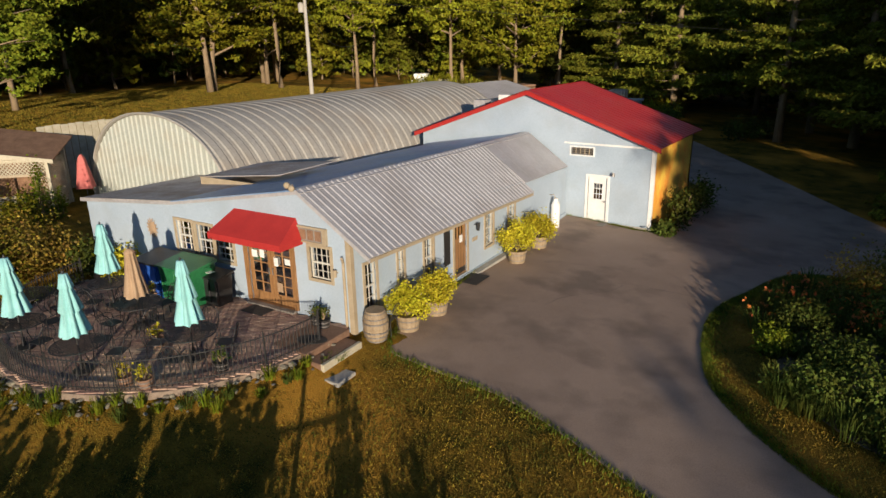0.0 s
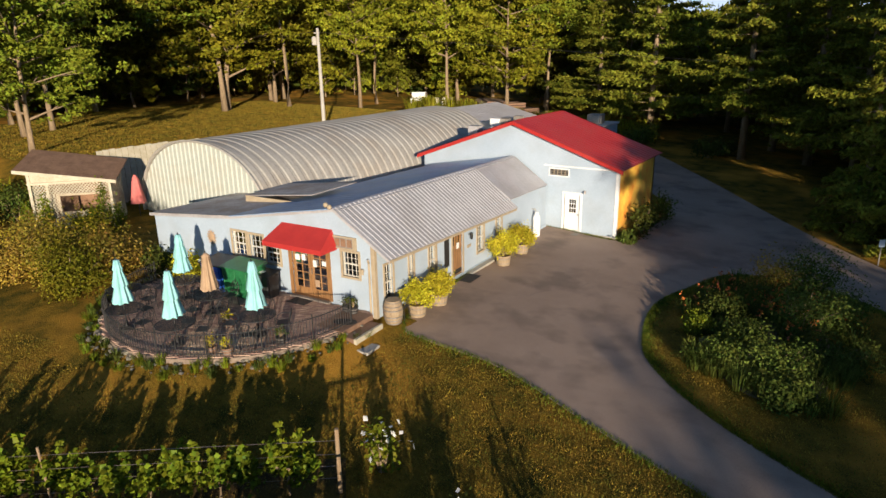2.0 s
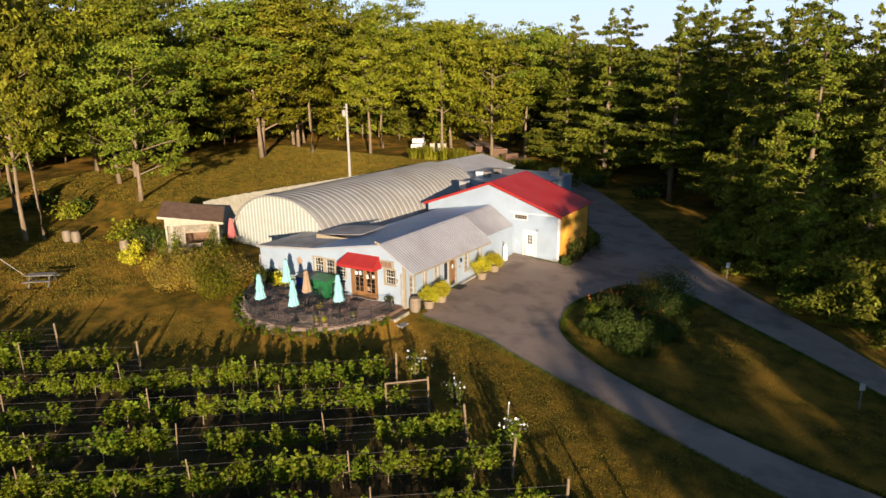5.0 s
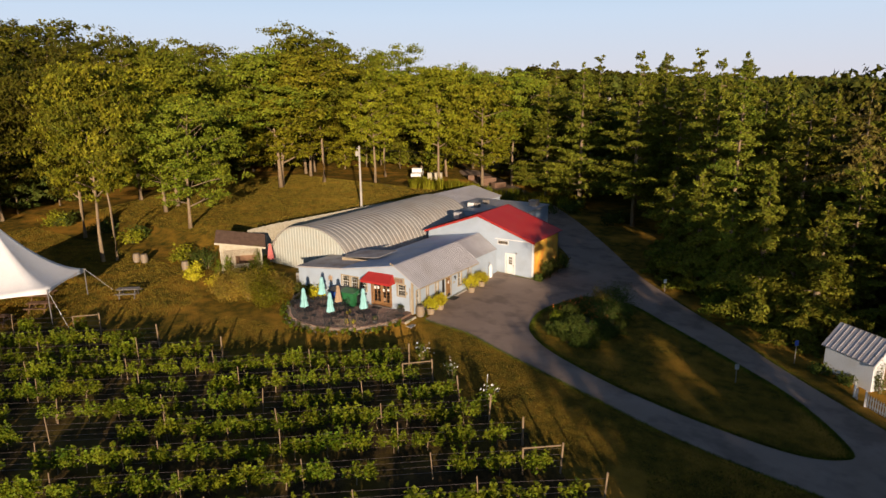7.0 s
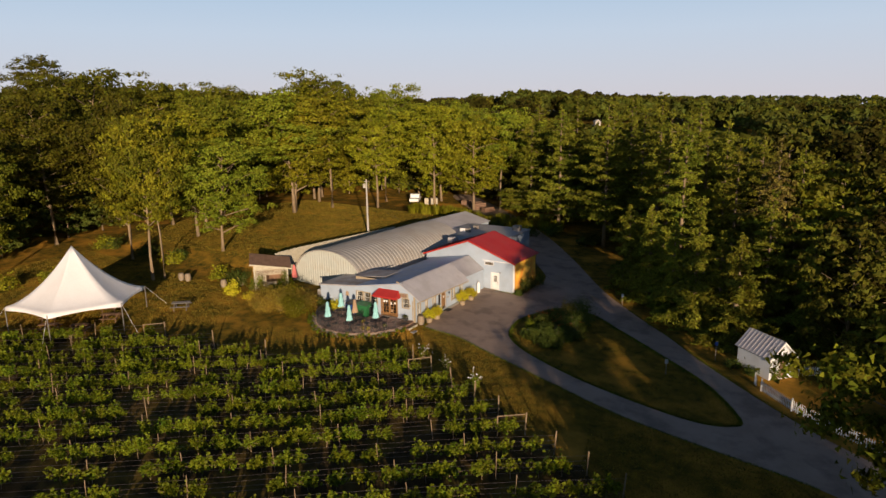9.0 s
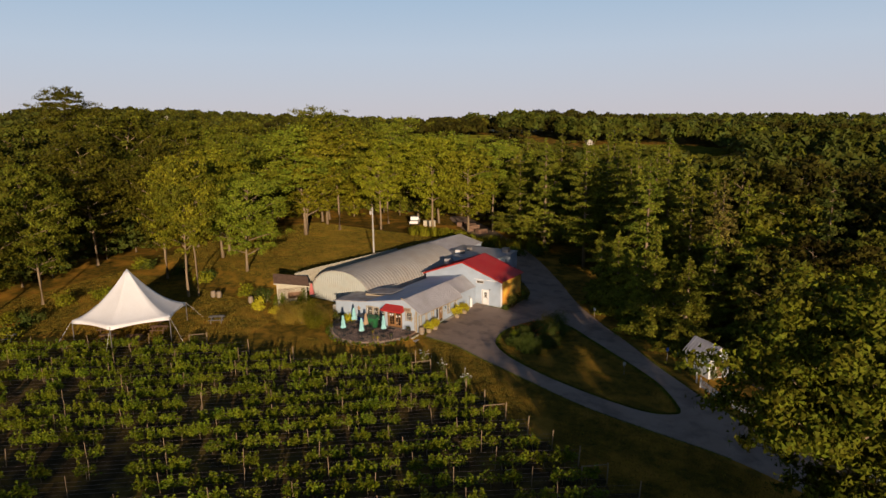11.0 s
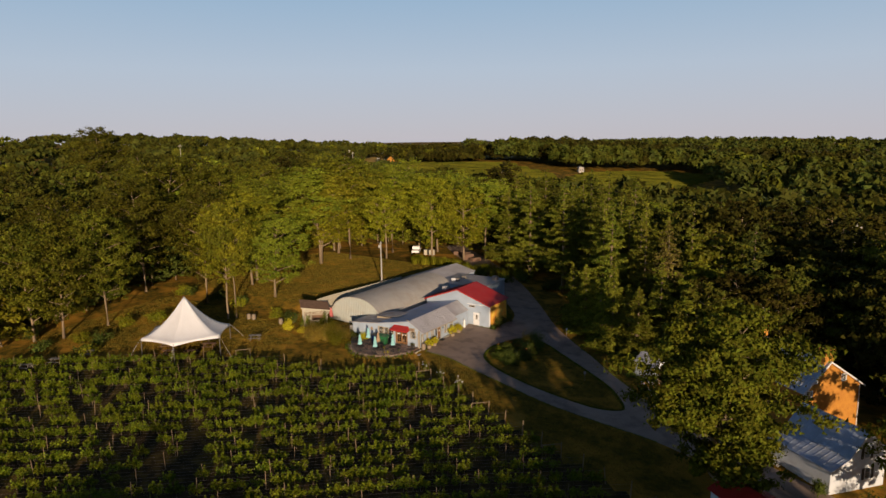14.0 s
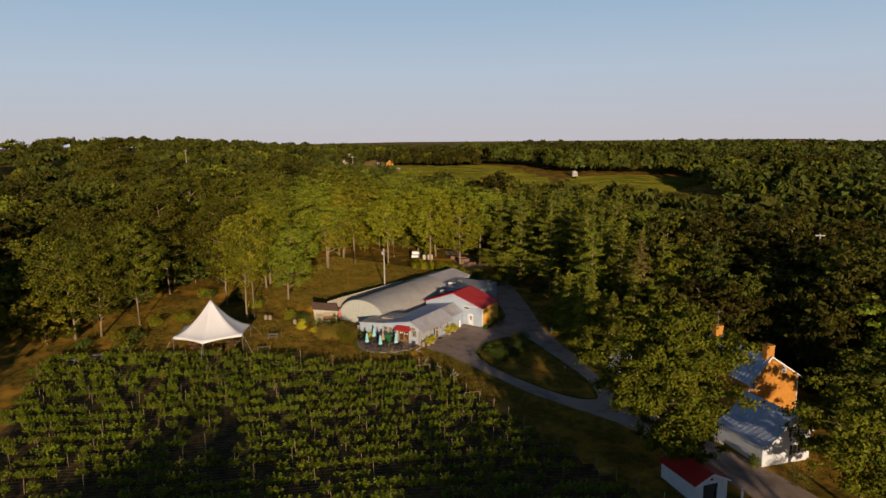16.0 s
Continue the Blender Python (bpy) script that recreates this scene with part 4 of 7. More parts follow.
# ---------------------------------------------------------------- plants
def leaf_mesh(name, centres, normals_bias, size, mats, rng, fold=0.25, aspect=0.62, slots=None, simple=False):
    """Many folded rhombic leaves at the given centres."""
    c = np.asarray(centres, dtype=np.float64)
    n = len(c)
    s = size * rng.uniform(0.6, 1.35, n)[:, None]
    d = rng.normal(size=(n, 3)) + np.asarray(normals_bias)
    d /= np.linalg.norm(d, axis=1)[:, None] + 1e-9
    a = rng.normal(size=(n, 3))
    a -= (a * d).sum(1)[:, None] * d
    a /= np.linalg.norm(a, axis=1)[:, None] + 1e-9
    b = np.cross(d, a)
    v = np.stack([c - a * s * 0.5, c + b * s * 0.5 * aspect - d * s * fold * 0.3, c + a * s * 0.5, c - b * s * 0.5 * aspect - d * s * fold * 0.3], 1)
    if simple:
        v = np.stack([c - a * s * 0.45 - b * s * 0.5 * aspect, c - a * s * 0.35 + b * s * 0.6 * aspect, c + a * s * 0.6], 1)
        me = bpy.data.meshes.new(name)
        me.vertices.add(3 * n)
        me.vertices.foreach_set("co", v.reshape(-1).astype(np.float32))
        me.loops.add(3 * n)
        me.loops.foreach_set("vertex_index", np.arange(3 * n, dtype=np.int32))
        me.polygons.add(n)
        me.polygons.foreach_set("loop_start", np.arange(0, 3 * n, 3, dtype=np.int32))
        me.polygons.foreach_set("loop_total", np.full(n, 3, dtype=np.int32))
        for m in mats if isinstance(mats, (list, tuple)) else [mats]:
            me.materials.append(m)
        if slots is not None:
            me.polygons.foreach_set("material_index", np.asarray(slots, dtype=np.int32))
        me.update(calc_edges=True)
        return me
    k = np.arange(n)[:, None] * 4
    f = np.concatenate([k + [0, 1, 2], k + [0, 2, 3]], 1).reshape(-1, 3)
    me = bpy.data.meshes.new(name)
    me.vertices.add(4 * n)
    me.vertices.foreach_set("co", v.reshape(-1).astype(np.float32))
    me.loops.add(6 * n)
    me.loops.foreach_set("vertex_index", f.reshape(-1).astype(np.int32))
    me.polygons.add(2 * n)
    me.polygons.foreach_set("loop_start", np.arange(0, 6 * n, 3, dtype=np.int32))
    me.polygons.foreach_set("loop_total", np.full(2 * n, 3, dtype=np.int32))
    for m in mats if isinstance(mats, (list, tuple)) else [mats]:
        me.materials.append(m)
    if slots is not None:
        me.polygons.foreach_set("material_index", np.repeat(np.asarray(slots, dtype=np.int32), 2))
    me.update(calc_edges=True)
    return me


def limbs(rng, h, first, spread, count, lean=0.25, trunk_r=0.25, droop=0.0, cone=False):
    """Trunk and limbs of a broadleaf tree: a list of (points, radii), and the places where foliage grows."""
    out, tips = [], []
    bend = rng.normal(size=2) * lean
    tp, tr = [], []
    for k in range(7):
        t = k / 6
        tp.append((bend[0] * t * t * h * 0.12 + rng.normal() * 0.05, bend[1] * t * t * h * 0.12 + rng.normal() * 0.05, t * h * 0.86))
        tr.append(trunk_r * (1.25 if k == 0 else 1) * (1 - 0.85 * t))
    out.append((tp, tr))
    for i in range(count):
        t = first + (0.98 - first) * (i + rng.uniform(0, 0.8)) / count
        base = np.array([np.interp(t, np.linspace(0, 1, 7), [p[j] for p in tp]) for j in range(3)])
        a = i * 2.4 + rng.uniform(-0.5, 0.5)
        shape = math.sin(math.pi * min(1, max(0.12, (t - first * 0.75) / (1.06 - first * 0.75)))) ** 0.7
        if cone:
            shape = 1 - 0.72 * ((t - first) / (1 - first)) ** 1.2
        reach = spread * shape * rng.uniform(0.75, 1.15)
        rise = reach * rng.uniform(0.25, 0.75) - droop * reach
        p1 = base + np.array([math.cos(a) * reach * 0.5, math.sin(a) * reach * 0.5, rise * 0.55])
        p2 = base + np.array([math.cos(a) * reach, math.sin(a) * reach, rise])
        r = trunk_r * (1 - 0.8 * t) * 0.55 + 0.02
        out.append(([tuple(base), tuple(p1), tuple(p2)], [r, r * 0.6, r * 0.2]))
        tips += [(p1, reach * 0.30 + 0.5), (p2, reach * 0.34 + 0.5), ((p1 + p2) / 2, reach * 0.3 + 0.4)]
        b = a + rng.uniform(0.5, 1.1) * (1 if rng.random() > 0.5 else -1)
        p3 = p1 + np.array([math.cos(b) * reach * 0.5, math.sin(b) * reach * 0.5, reach * rng.uniform(0.05, 0.4)])
        out.append(([tuple(p1), tuple((p1 + p3) / 2 + rng.normal(size=3) * 0.1), tuple(p3)], [r * 0.5, r * 0.35, r * 0.12]))
        tips.append((p3, reach * 0.30 + 0.5))
    top = np.array(tp[-1])
    tips += [(top + np.array([0, 0, h * 0.06]), spread * 0.35), (top, spread * 0.4)]
    return out, tips


def broadleaf(name, seed, h, spread, leaves, size, mat, label, first=0.35, count=16, trunk_r=0.25, droop=0.0, m=None, lean=0.25, group="", kind="", cone=False, simple=False, sides=8):
    rng = np.random.default_rng(seed)
    wood, tips = limbs(rng, h, first, spread, count, lean, trunk_r, droop, cone)
    bm = bmesh.new()
    for k, (pts, radii) in enumerate(wood):
        add_tube(bm, pts, radii, sides if k == 0 else max(3, sides - 3))
    tree = thing(name, label, "tree", m, group, kind)
    part("trunk", bm, M_BARK, tree, smooth=True)
    w = np.array([r ** 1.5 for _, r in tips])
    pick = rng.choice(len(tips), leaves, p=w / w.sum())
    # each tip grows a few flat sprays, with gaps between them
    sub = {i: rng.normal(size=(4, 3)) * 0.60 for i in range(len(tips))}
    cen = np.array([tips[i][0] for i in pick])
    rad = np.array([tips[i][1] for i in pick])
    spray = np.array([sub[i][j] for i, j in zip(pick, rng.integers(0, 4, leaves))])
    off = spray * rad[:, None] * np.array([1, 1, 0.62]) + rng.normal(size=(leaves, 3)) * rad[:, None] * np.array([0.23, 0.23, 0.10])
    local = off - spray * rad[:, None] * np.array([1, 1, 0.62])
    local /= np.linalg.norm(local, axis=1)[:, None] + 1e-6
    away = cen + off - np.array([0, 0, h * 0.6])
    away /= np.linalg.norm(away, axis=1)[:, None] + 1e-6
    part("crown", leaf_mesh("crown", cen + off, local * 1.5 + away * 1.1, size, mat, rng, simple=simple), None, tree)
    return tree


def conifer(name, seed, h, spread, leaves, size, mat, label, first=0.12, whorls=22, trunk_r=0.22, droop=0.25, open_=0.0, m=None, group="", simple=False):
    rng = np.random.default_rng(seed)
    bm = bmesh.new()
    add_tube(bm, [(0, 0, 0), (0.04, 0.02, h * 0.4), (0, 0, h * 0.8), (0, 0, h * 0.99)], [trunk_r * 1.2, trunk_r * 0.8, trunk_r * 0.35, 0.02], 8)
    cs, ws = [], []
    for k in range(whorls):
        t = first + (0.985 - first) * k / (whorls - 1)
        reach = spread * (1 - t) ** 0.75 / (1 - first) ** 0.75 * rng.uniform(0.75, 1.1) + 0.15
        if open_ and t > 0.6:
            reach = max(reach, spread * open_ * rng.uniform(0.5, 1.0) * min(1.0, (1 - t) / 0.22 + 0.12))
        for j in range(5):
            a = k * 1.1 + j * 2 * math.pi / 5 + rng.uniform(-0.35, 0.35)
            r = reach * rng.choice((0.35, 0.7, 0.9, 1.2), p=(0.25, 0.25, 0.3, 0.2)) * rng.uniform(0.85, 1.1)
            z0 = t * h + rng.uniform(-0.5, 0.5) * (0.4 if first < 0.1 else 1)
            tip = np.array([math.cos(a) * r, math.sin(a) * r, z0 - droop * r + 0.12 * r])
            mid = np.array([math.cos(a) * r * 0.5, math.sin(a) * r * 0.5, z0 - droop * r * 0.3])
            if r > 0.6:
                add_tube(bm, [(0, 0, z0), tuple(mid), tuple(tip)], [0.05, 0.03, 0.01], 3)
            cs.append((np.array([0, 0, z0]), mid, tip, a))
            ws.append(r ** 1.35 + 0.05)
    tree = thing(name, label, "tree", m, group)
    part("trunk", bm, M_BARK, tree, smooth=True)
    ws = np.array(ws) / sum(ws)
    pick = rng.choice(len(cs), leaves, p=ws)
    s = rng.uniform(0.12, 1.02, leaves) ** 0.75
    A, B, C = (np.array([cs[i][j] for i in pick]) for j in range(3))
    s_ = s[:, None]
    p = (1 - s_) ** 2 * A + 2 * s_ * (1 - s_) * B + s_ ** 2 * C
    a = np.array([cs[i][3] for i in pick])
    r = np.linalg.norm(C[:, :2], axis=1)
    w = rng.normal(size=leaves) * r * 0.19 * (1.15 - s * 0.7)
    p += np.stack([-np.sin(a) * w, np.cos(a) * w, -np.abs(w) * 0.35 + rng.normal(size=leaves) * 0.09], 1)
    part("crown", leaf_mesh("crown", p, np.stack([np.cos(a) * 0.9, np.sin(a) * 0.9, np.full(leaves, 0.7)], 1), size, mat, rng, aspect=0.42, simple=simple), None, tree)
    return tree


def put_tree(src, x, y, turn, scale, wide=1.0):
    t = copy_thing(src, Matrix.Identity(4))
    t.matrix_basis = pose(x, y, gz(x, y) - 0.06, 0, 0, turn) @ Matrix.Diagonal((scale * wide, scale * wide, scale, 1))
    return t


def take_away(ob):
    """Drops a pattern thing after its copies are made."""
    for o in list(ob.children_recursive) + [ob]:
        bpy.data.objects.remove(o)


OAK_KINDS = ((20, 4.6, M_LEAF, "tall green oak with a bare lower trunk", 0.30), (18, 4.2, M_LEAF2, "tall yellow-green locust with airy crown", 0.26),
             (22, 4.8, M_LEAF, "tall dark green maple with high crown", 0.34), (16, 4.4, M_LEAF2, "yellow-green woodland ash tree", 0.24), (19, 5.2, M_LEAF, "broad green woodland oak", 0.24),
             (18, 4.4, M_DIMLEAF, "woodland oak with leafy limbs and a shade-darkened leaf colour", 0.22), (20, 4.6, M_DIMLEAF, "tall ash at the wood edge with a shade-darkened leaf colour", 0.30))
OAKS = [broadleaf("oak_tree", 10 + k, h, s * 1.12, 19000, 0.30, mt, lb, first=f * (1.35 if k < 3 else 0.75), count=24, trunk_r=0.20, group="woodland trees", lean=0.5, simple=True) for k, (h, s, mt, lb, f) in enumerate(OAK_KINDS)]
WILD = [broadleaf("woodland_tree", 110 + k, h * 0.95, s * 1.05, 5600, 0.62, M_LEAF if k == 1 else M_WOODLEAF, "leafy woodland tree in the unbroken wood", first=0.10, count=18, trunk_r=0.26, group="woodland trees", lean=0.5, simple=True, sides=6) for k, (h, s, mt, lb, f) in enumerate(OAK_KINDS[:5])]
PINES = [conifer("pine_tree", 40 + k, h, s, 19000, 0.30, M_NEEDLE, lb, first=f, whorls=w, trunk_r=0.24, droop=d, open_=o, group="woodland conifers", simple=True)
         for k, (h, s, f, w, d, o, lb) in enumerate(((20, 4.6, 0.20, 21, 0.05, 0.62, "tall green white pine with layered branches"), (18, 4.2, 0.15, 21, 0.07, 0.52, "tall white pine with open whorls"),
                                                    (13, 3.2, 0.04, 20, 0.34, 0.0, "dense green spruce with drooping boughs"), (11, 2.9, 0.03, 18, 0.30, 0.0, "young green spruce with dense boughs")))]
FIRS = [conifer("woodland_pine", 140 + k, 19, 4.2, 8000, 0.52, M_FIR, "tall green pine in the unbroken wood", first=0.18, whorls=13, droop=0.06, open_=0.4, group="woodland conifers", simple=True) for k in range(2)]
BUSHES = [broadleaf("understory_tree", 60 + k, 8.5, 3.5, 2200, 0.60, mt, "leafy understory tree at the wood's edge", first=0.10, count=14, trunk_r=0.12, group="understory trees", lean=0.5, simple=True, sides=6) for k, mt in enumerate((M_LEAF2, M_LEAF, M_SHRUB))]
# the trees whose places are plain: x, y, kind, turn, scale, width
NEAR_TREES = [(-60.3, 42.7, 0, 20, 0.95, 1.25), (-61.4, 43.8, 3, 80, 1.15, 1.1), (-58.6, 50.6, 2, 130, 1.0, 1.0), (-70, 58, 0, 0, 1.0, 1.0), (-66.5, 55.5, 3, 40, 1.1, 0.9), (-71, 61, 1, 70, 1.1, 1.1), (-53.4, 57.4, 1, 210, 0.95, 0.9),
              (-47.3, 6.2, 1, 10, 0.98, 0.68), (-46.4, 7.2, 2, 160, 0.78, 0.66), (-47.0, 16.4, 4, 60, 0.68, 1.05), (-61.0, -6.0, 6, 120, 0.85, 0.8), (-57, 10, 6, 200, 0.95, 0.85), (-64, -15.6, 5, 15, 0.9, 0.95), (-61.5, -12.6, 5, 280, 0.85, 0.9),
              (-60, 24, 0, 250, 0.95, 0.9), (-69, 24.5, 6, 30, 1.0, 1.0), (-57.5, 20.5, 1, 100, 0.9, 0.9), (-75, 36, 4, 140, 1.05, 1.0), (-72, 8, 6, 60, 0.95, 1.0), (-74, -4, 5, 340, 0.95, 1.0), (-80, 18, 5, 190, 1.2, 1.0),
              (-45, 64, 1, 45, 1.0, 0.9), (-40, 70, 3, 0, 1.0, 1.0), (-50, 74, 4, 90, 0.95, 1.0), (-58, 66, 2, 270, 0.95, 0.9), (-36, 73.5, 0, 120, 0.9, 0.95), (-26, 74, 4, 12, 0.75, 1.0)]
for x, y, k, turn, s, w in NEAR_TREES:
    put_tree(OAKS[k], x, y, turn, s * 1.16, w * 1.12)
NEAR_PINES = [(3.4, 33.6, 3, 0, 1.02, 1.15), (6.4, 32.0, 3, 40, 0.9, 1.2), (9.4, 28.6, 2, 90, 1.02, 1.15), (13.6, 26.4, 3, 150, 0.98, 1.3), (11.6, 28.6, 2, 15, 0.8, 1.2), (0.2, 36.6, 3, 70, 0.95, 1.1), (19.5, 28.5, 2, 110, 0.9, 1.2), (15.5, 31.0, 0, 200, 0.72, 1.0), (5.0, 52.5, 1, 30, 1.08, 1.1), (-9.5, 56.5, 0, 60, 1.1, 1.15), (2.0, 46.0, 0, 60, 1.05, 1.1), (6.5, 45.5, 1, 10, 1.05, 1.1), (9.0, 43.5, 0, 300, 0.95, 1.0), (12.5, 46.5, 1, 77, 1.05, 1.1),
              (5.0, 41.0, 0, 120, 1.02, 1.1), (11.0, 39.0, 1, 220, 1.0, 1.2), (-19.5, 63.0, 1, 300, 1.15, 1.2), (-1.0, 53.0, 1, 10, 1.1, 1.25), (8.0, 50.0, 0, 80, 1.0, 1.1), (17.0, 43.0, 1, 170, 1.0, 1.2), (-27.0, 68.0, 1, 50, 1.0, 1.2), (-22.5, 78.0, 0, 10, 1.1, 1.35), (-13.0, 82.0, 1, 130, 1.25, 1.35), (-6.0, 73.0, 0, 200, 1.15, 1.35), (1.0, 68.0, 1, 310, 1.25, 1.3), (-31.0, 80.0, 0, 70, 1.05, 1.35),
              (-8.0, 63.0, 0, 240, 1.1, 1.15), (2.5, 62.0, 1, 130, 1.0, 1.1), (-14, 73, 0, 0, 1.05, 1.1), (-4.5, 57.5, 1, 260, 1.12, 1.25), (3.5, 50.5, 0, 340, 1.02, 1.2), (-21.5, 72, 1, 99, 0.9, 1.1)]
conifer("golden_spruce", 48, 19.5, 4.6, 9000, 0.42, M_SPRUCE, "tall golden-brown spruce with drooping boughs", first=0.08, whorls=24, droop=0.38, m=pose(15.3, 35.2, gz(15.3, 35.2) - 0.05, 0, 0, 20))
for x, y, k, turn, s, w in NEAR_PINES:
    put_tree(PINES[k], x, y, turn, s, w)
placed = [(t[0], t[1]) for t in NEAR_TREES + NEAR_PINES]


def wood_of(region, count, gap, pick, smin, smax, seed):
    r = random.Random(seed)
    xs, ys = [p[0] for p in region], [p[1] for p in region]
    tries = done = 0
    while done < count and tries < count * 60:
        tries += 1
        x, y = r.uniform(min(xs), max(xs)), r.uniform(min(ys), max(ys))
        if not inside((x, y), region) or any((x - a) ** 2 + (y - b) ** 2 < gap * gap for a, b in placed):
            continue
        placed.append((x, y))
        put_tree(pick(r), x, y, r.uniform(0, 360), r.uniform(smin, smax), r.uniform(0.85, 1.4))
        done += 1


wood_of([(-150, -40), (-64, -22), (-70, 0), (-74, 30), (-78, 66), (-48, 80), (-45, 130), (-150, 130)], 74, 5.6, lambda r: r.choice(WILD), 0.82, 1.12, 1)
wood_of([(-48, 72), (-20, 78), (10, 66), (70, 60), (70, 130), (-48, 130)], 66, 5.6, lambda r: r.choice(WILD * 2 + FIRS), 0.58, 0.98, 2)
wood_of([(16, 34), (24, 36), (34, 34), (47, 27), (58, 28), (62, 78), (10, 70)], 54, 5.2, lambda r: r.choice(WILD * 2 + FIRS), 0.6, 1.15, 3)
wood_of([(-88, -34), (-65, -21), (-70, 2), (-76, 40), (-76, 64), (-50, 76), (-50, 88), (-92, 72)], 78, 2.6, lambda r: r.choice(BUSHES), 0.7, 1.3, 7)
wood_of([(-48, 72), (-22, 77), (8, 66), (14, 40), (24, 33), (50, 26), (90, 16), (60, 60), (-40, 90)], 40, 3.0, lambda r: r.choice(BUSHES), 0.6, 1.1, 8)
wood_of([(48, 16), (62, 6), (95, 20), (90, 60), (58, 30)], 26, 5.2, lambda r: r.choice(WILD), 0.5, 0.85, 4)
for x, y, k, sc in ((22.6, 25.6, 0, 0.72), (26.0, 30.0, 2, 0.72), (31.0, 30.5, 4, 0.8), (24.5, 22.9, 3, 0.5), (43.5, 27.0, 0, 0.75)):
    put_tree(WILD[k], x, y, x * 13 % 360, sc, 1.05)
    placed.append((x, y))
# trees outside the view, added to shade the drive, the vines and the western wood in the evening: across the light,
# towards it, scale, width, kind
for across, toward, s, w, k in ((6.9, 57.9, 0.74, 0.85, 0), (12.6, 59.9, 0.95, 0.8, 1), (16.6, 68.3, 0.86, 1.1, 3), (21.0, 73.2, 0.74, 1.2, 0), (24.0, 78.8, 0.78, 1.2, 2), (-0.5, 146.0, 1.25, 1.1, 0), (-26.0, 149.0, 1.18, 1.2, 2), (-29.2, 146.0, 1.22, 1.2, 2), (-32.5, 148.0, 1.36, 1.2, 0), (-35.5, 146.0, 1.22, 1.2, 2), (-38.5, 149.0, 1.18, 1.2, 2), (-4.0, 140.0, 1.24, 1.1, 0), (2.6, 138.0, 1.22, 1.1, 0),
                               (10.6, 70.0, 0.74, 0.9, 0), (15.2, 76.0, 0.80, 0.9, 4), (19.6, 80.0, 0.80, 0.9, 2), (-69.0, 10.0, 1.2, 1.2, 2), (-74.0, 14.0, 1.3, 1.2, 4), (-78.0, 6.0, 1.4, 1.2, 0), (-85.0, 10.0, 1.4, 1.2, 2), (-92.0, 4.0, 1.4, 1.2, 4),
                               (9.0, 64.0, 0.70, 0.9, 4), (12.4, 70.0, 0.74, 0.9, 2), (15.5, 62.0, 0.66, 0.9, 0), (17.2, 84.0, 0.88, 1.0, 0)):
    x, y = across * -SUN_DIR.y + toward * SUN_DIR.x, across * SUN_DIR.x + toward * SUN_DIR.y
    put_tree(WILD[k], x, y, x * 7 % 360, s, w)
    placed.append((x, y))
# two low unseen trees added to shade the lawn beside the drive
for across, toward, s in ((4.6, 44.0, 0.62), (12.4, 45.0, 0.62)):
    x, y = across * -SUN_DIR.y + toward * SUN_DIR.x, across * SUN_DIR.x + toward * SUN_DIR.y
    put_tree(BUSHES[1], x, y, x * 11 % 360, s, 0.8)
    placed.append((x, y))
for x, y, k, s in ((-236, 309, 0, 0.75), (-254, 296, 1, 0.55), (-262, 292, 1, 0.5), (-243, 303, 1, 0.5)):
    put_tree(FIRS[0] if k == 0 else WILD[3], x, y, x * 3 % 360, s)
# the great dark oak that stands above the western wood
put_tree(OAKS[6], -159, 53, 40, 1.45, 1.15)


def far_wood(name, region, count, seed, tall=(11, 17), wide=(4, 6.5), leaves=46, label="distant unbroken woodland", mix=(0.25, 0.05, 0.7)):
    """Crowns of a far wood: one mesh of many clumps of foliage."""
    rng = np.random.default_rng(seed)
    r = random.Random(seed)
    xs, ys = [p[0] for p in region], [p[1] for p in region]
    cen = []
    while len(cen) < count:
        x, y = r.uniform(min(xs), max(xs)), r.uniform(min(ys), max(ys))
        if inside((x, y), region):
            cen.append((x, y, gz(x, y), r.uniform(*tall), r.uniform(*wide)))
    cen = np.array(cen)
    c = np.repeat(cen, leaves, axis=0)
    d = rng.normal(size=(len(c), 3))
    d /= np.linalg.norm(d, axis=1)[:, None]
    d[:, 2] = np.abs(d[:, 2]) * 1.2 - 0.45
    rr = rng.uniform(0.7, 1.05, len(c))[:, None]
    p = c[:, :3] + np.stack([np.zeros(len(c)), np.zeros(len(c)), c[:, 3] * 0.62], 1) + d * rr * np.stack([c[:, 4], c[:, 4], c[:, 3] * 0.42], 1)
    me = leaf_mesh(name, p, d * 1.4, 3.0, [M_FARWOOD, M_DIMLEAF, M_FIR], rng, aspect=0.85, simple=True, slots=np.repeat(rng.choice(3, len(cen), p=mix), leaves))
    solo(name, me, None, label, "woodland", kind="stuff")


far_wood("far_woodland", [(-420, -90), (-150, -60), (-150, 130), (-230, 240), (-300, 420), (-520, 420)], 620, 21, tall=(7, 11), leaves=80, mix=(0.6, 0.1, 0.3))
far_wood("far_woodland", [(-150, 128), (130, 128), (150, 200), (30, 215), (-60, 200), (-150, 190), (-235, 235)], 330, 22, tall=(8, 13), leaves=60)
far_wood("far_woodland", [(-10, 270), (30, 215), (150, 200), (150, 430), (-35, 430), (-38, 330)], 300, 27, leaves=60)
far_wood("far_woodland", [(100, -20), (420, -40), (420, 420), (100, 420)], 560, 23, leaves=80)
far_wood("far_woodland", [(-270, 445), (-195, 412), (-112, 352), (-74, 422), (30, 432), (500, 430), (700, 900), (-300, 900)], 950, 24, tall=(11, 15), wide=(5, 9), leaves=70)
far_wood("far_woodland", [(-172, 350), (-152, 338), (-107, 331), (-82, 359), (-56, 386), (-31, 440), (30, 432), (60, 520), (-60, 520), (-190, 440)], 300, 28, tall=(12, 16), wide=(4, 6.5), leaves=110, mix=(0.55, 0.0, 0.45))
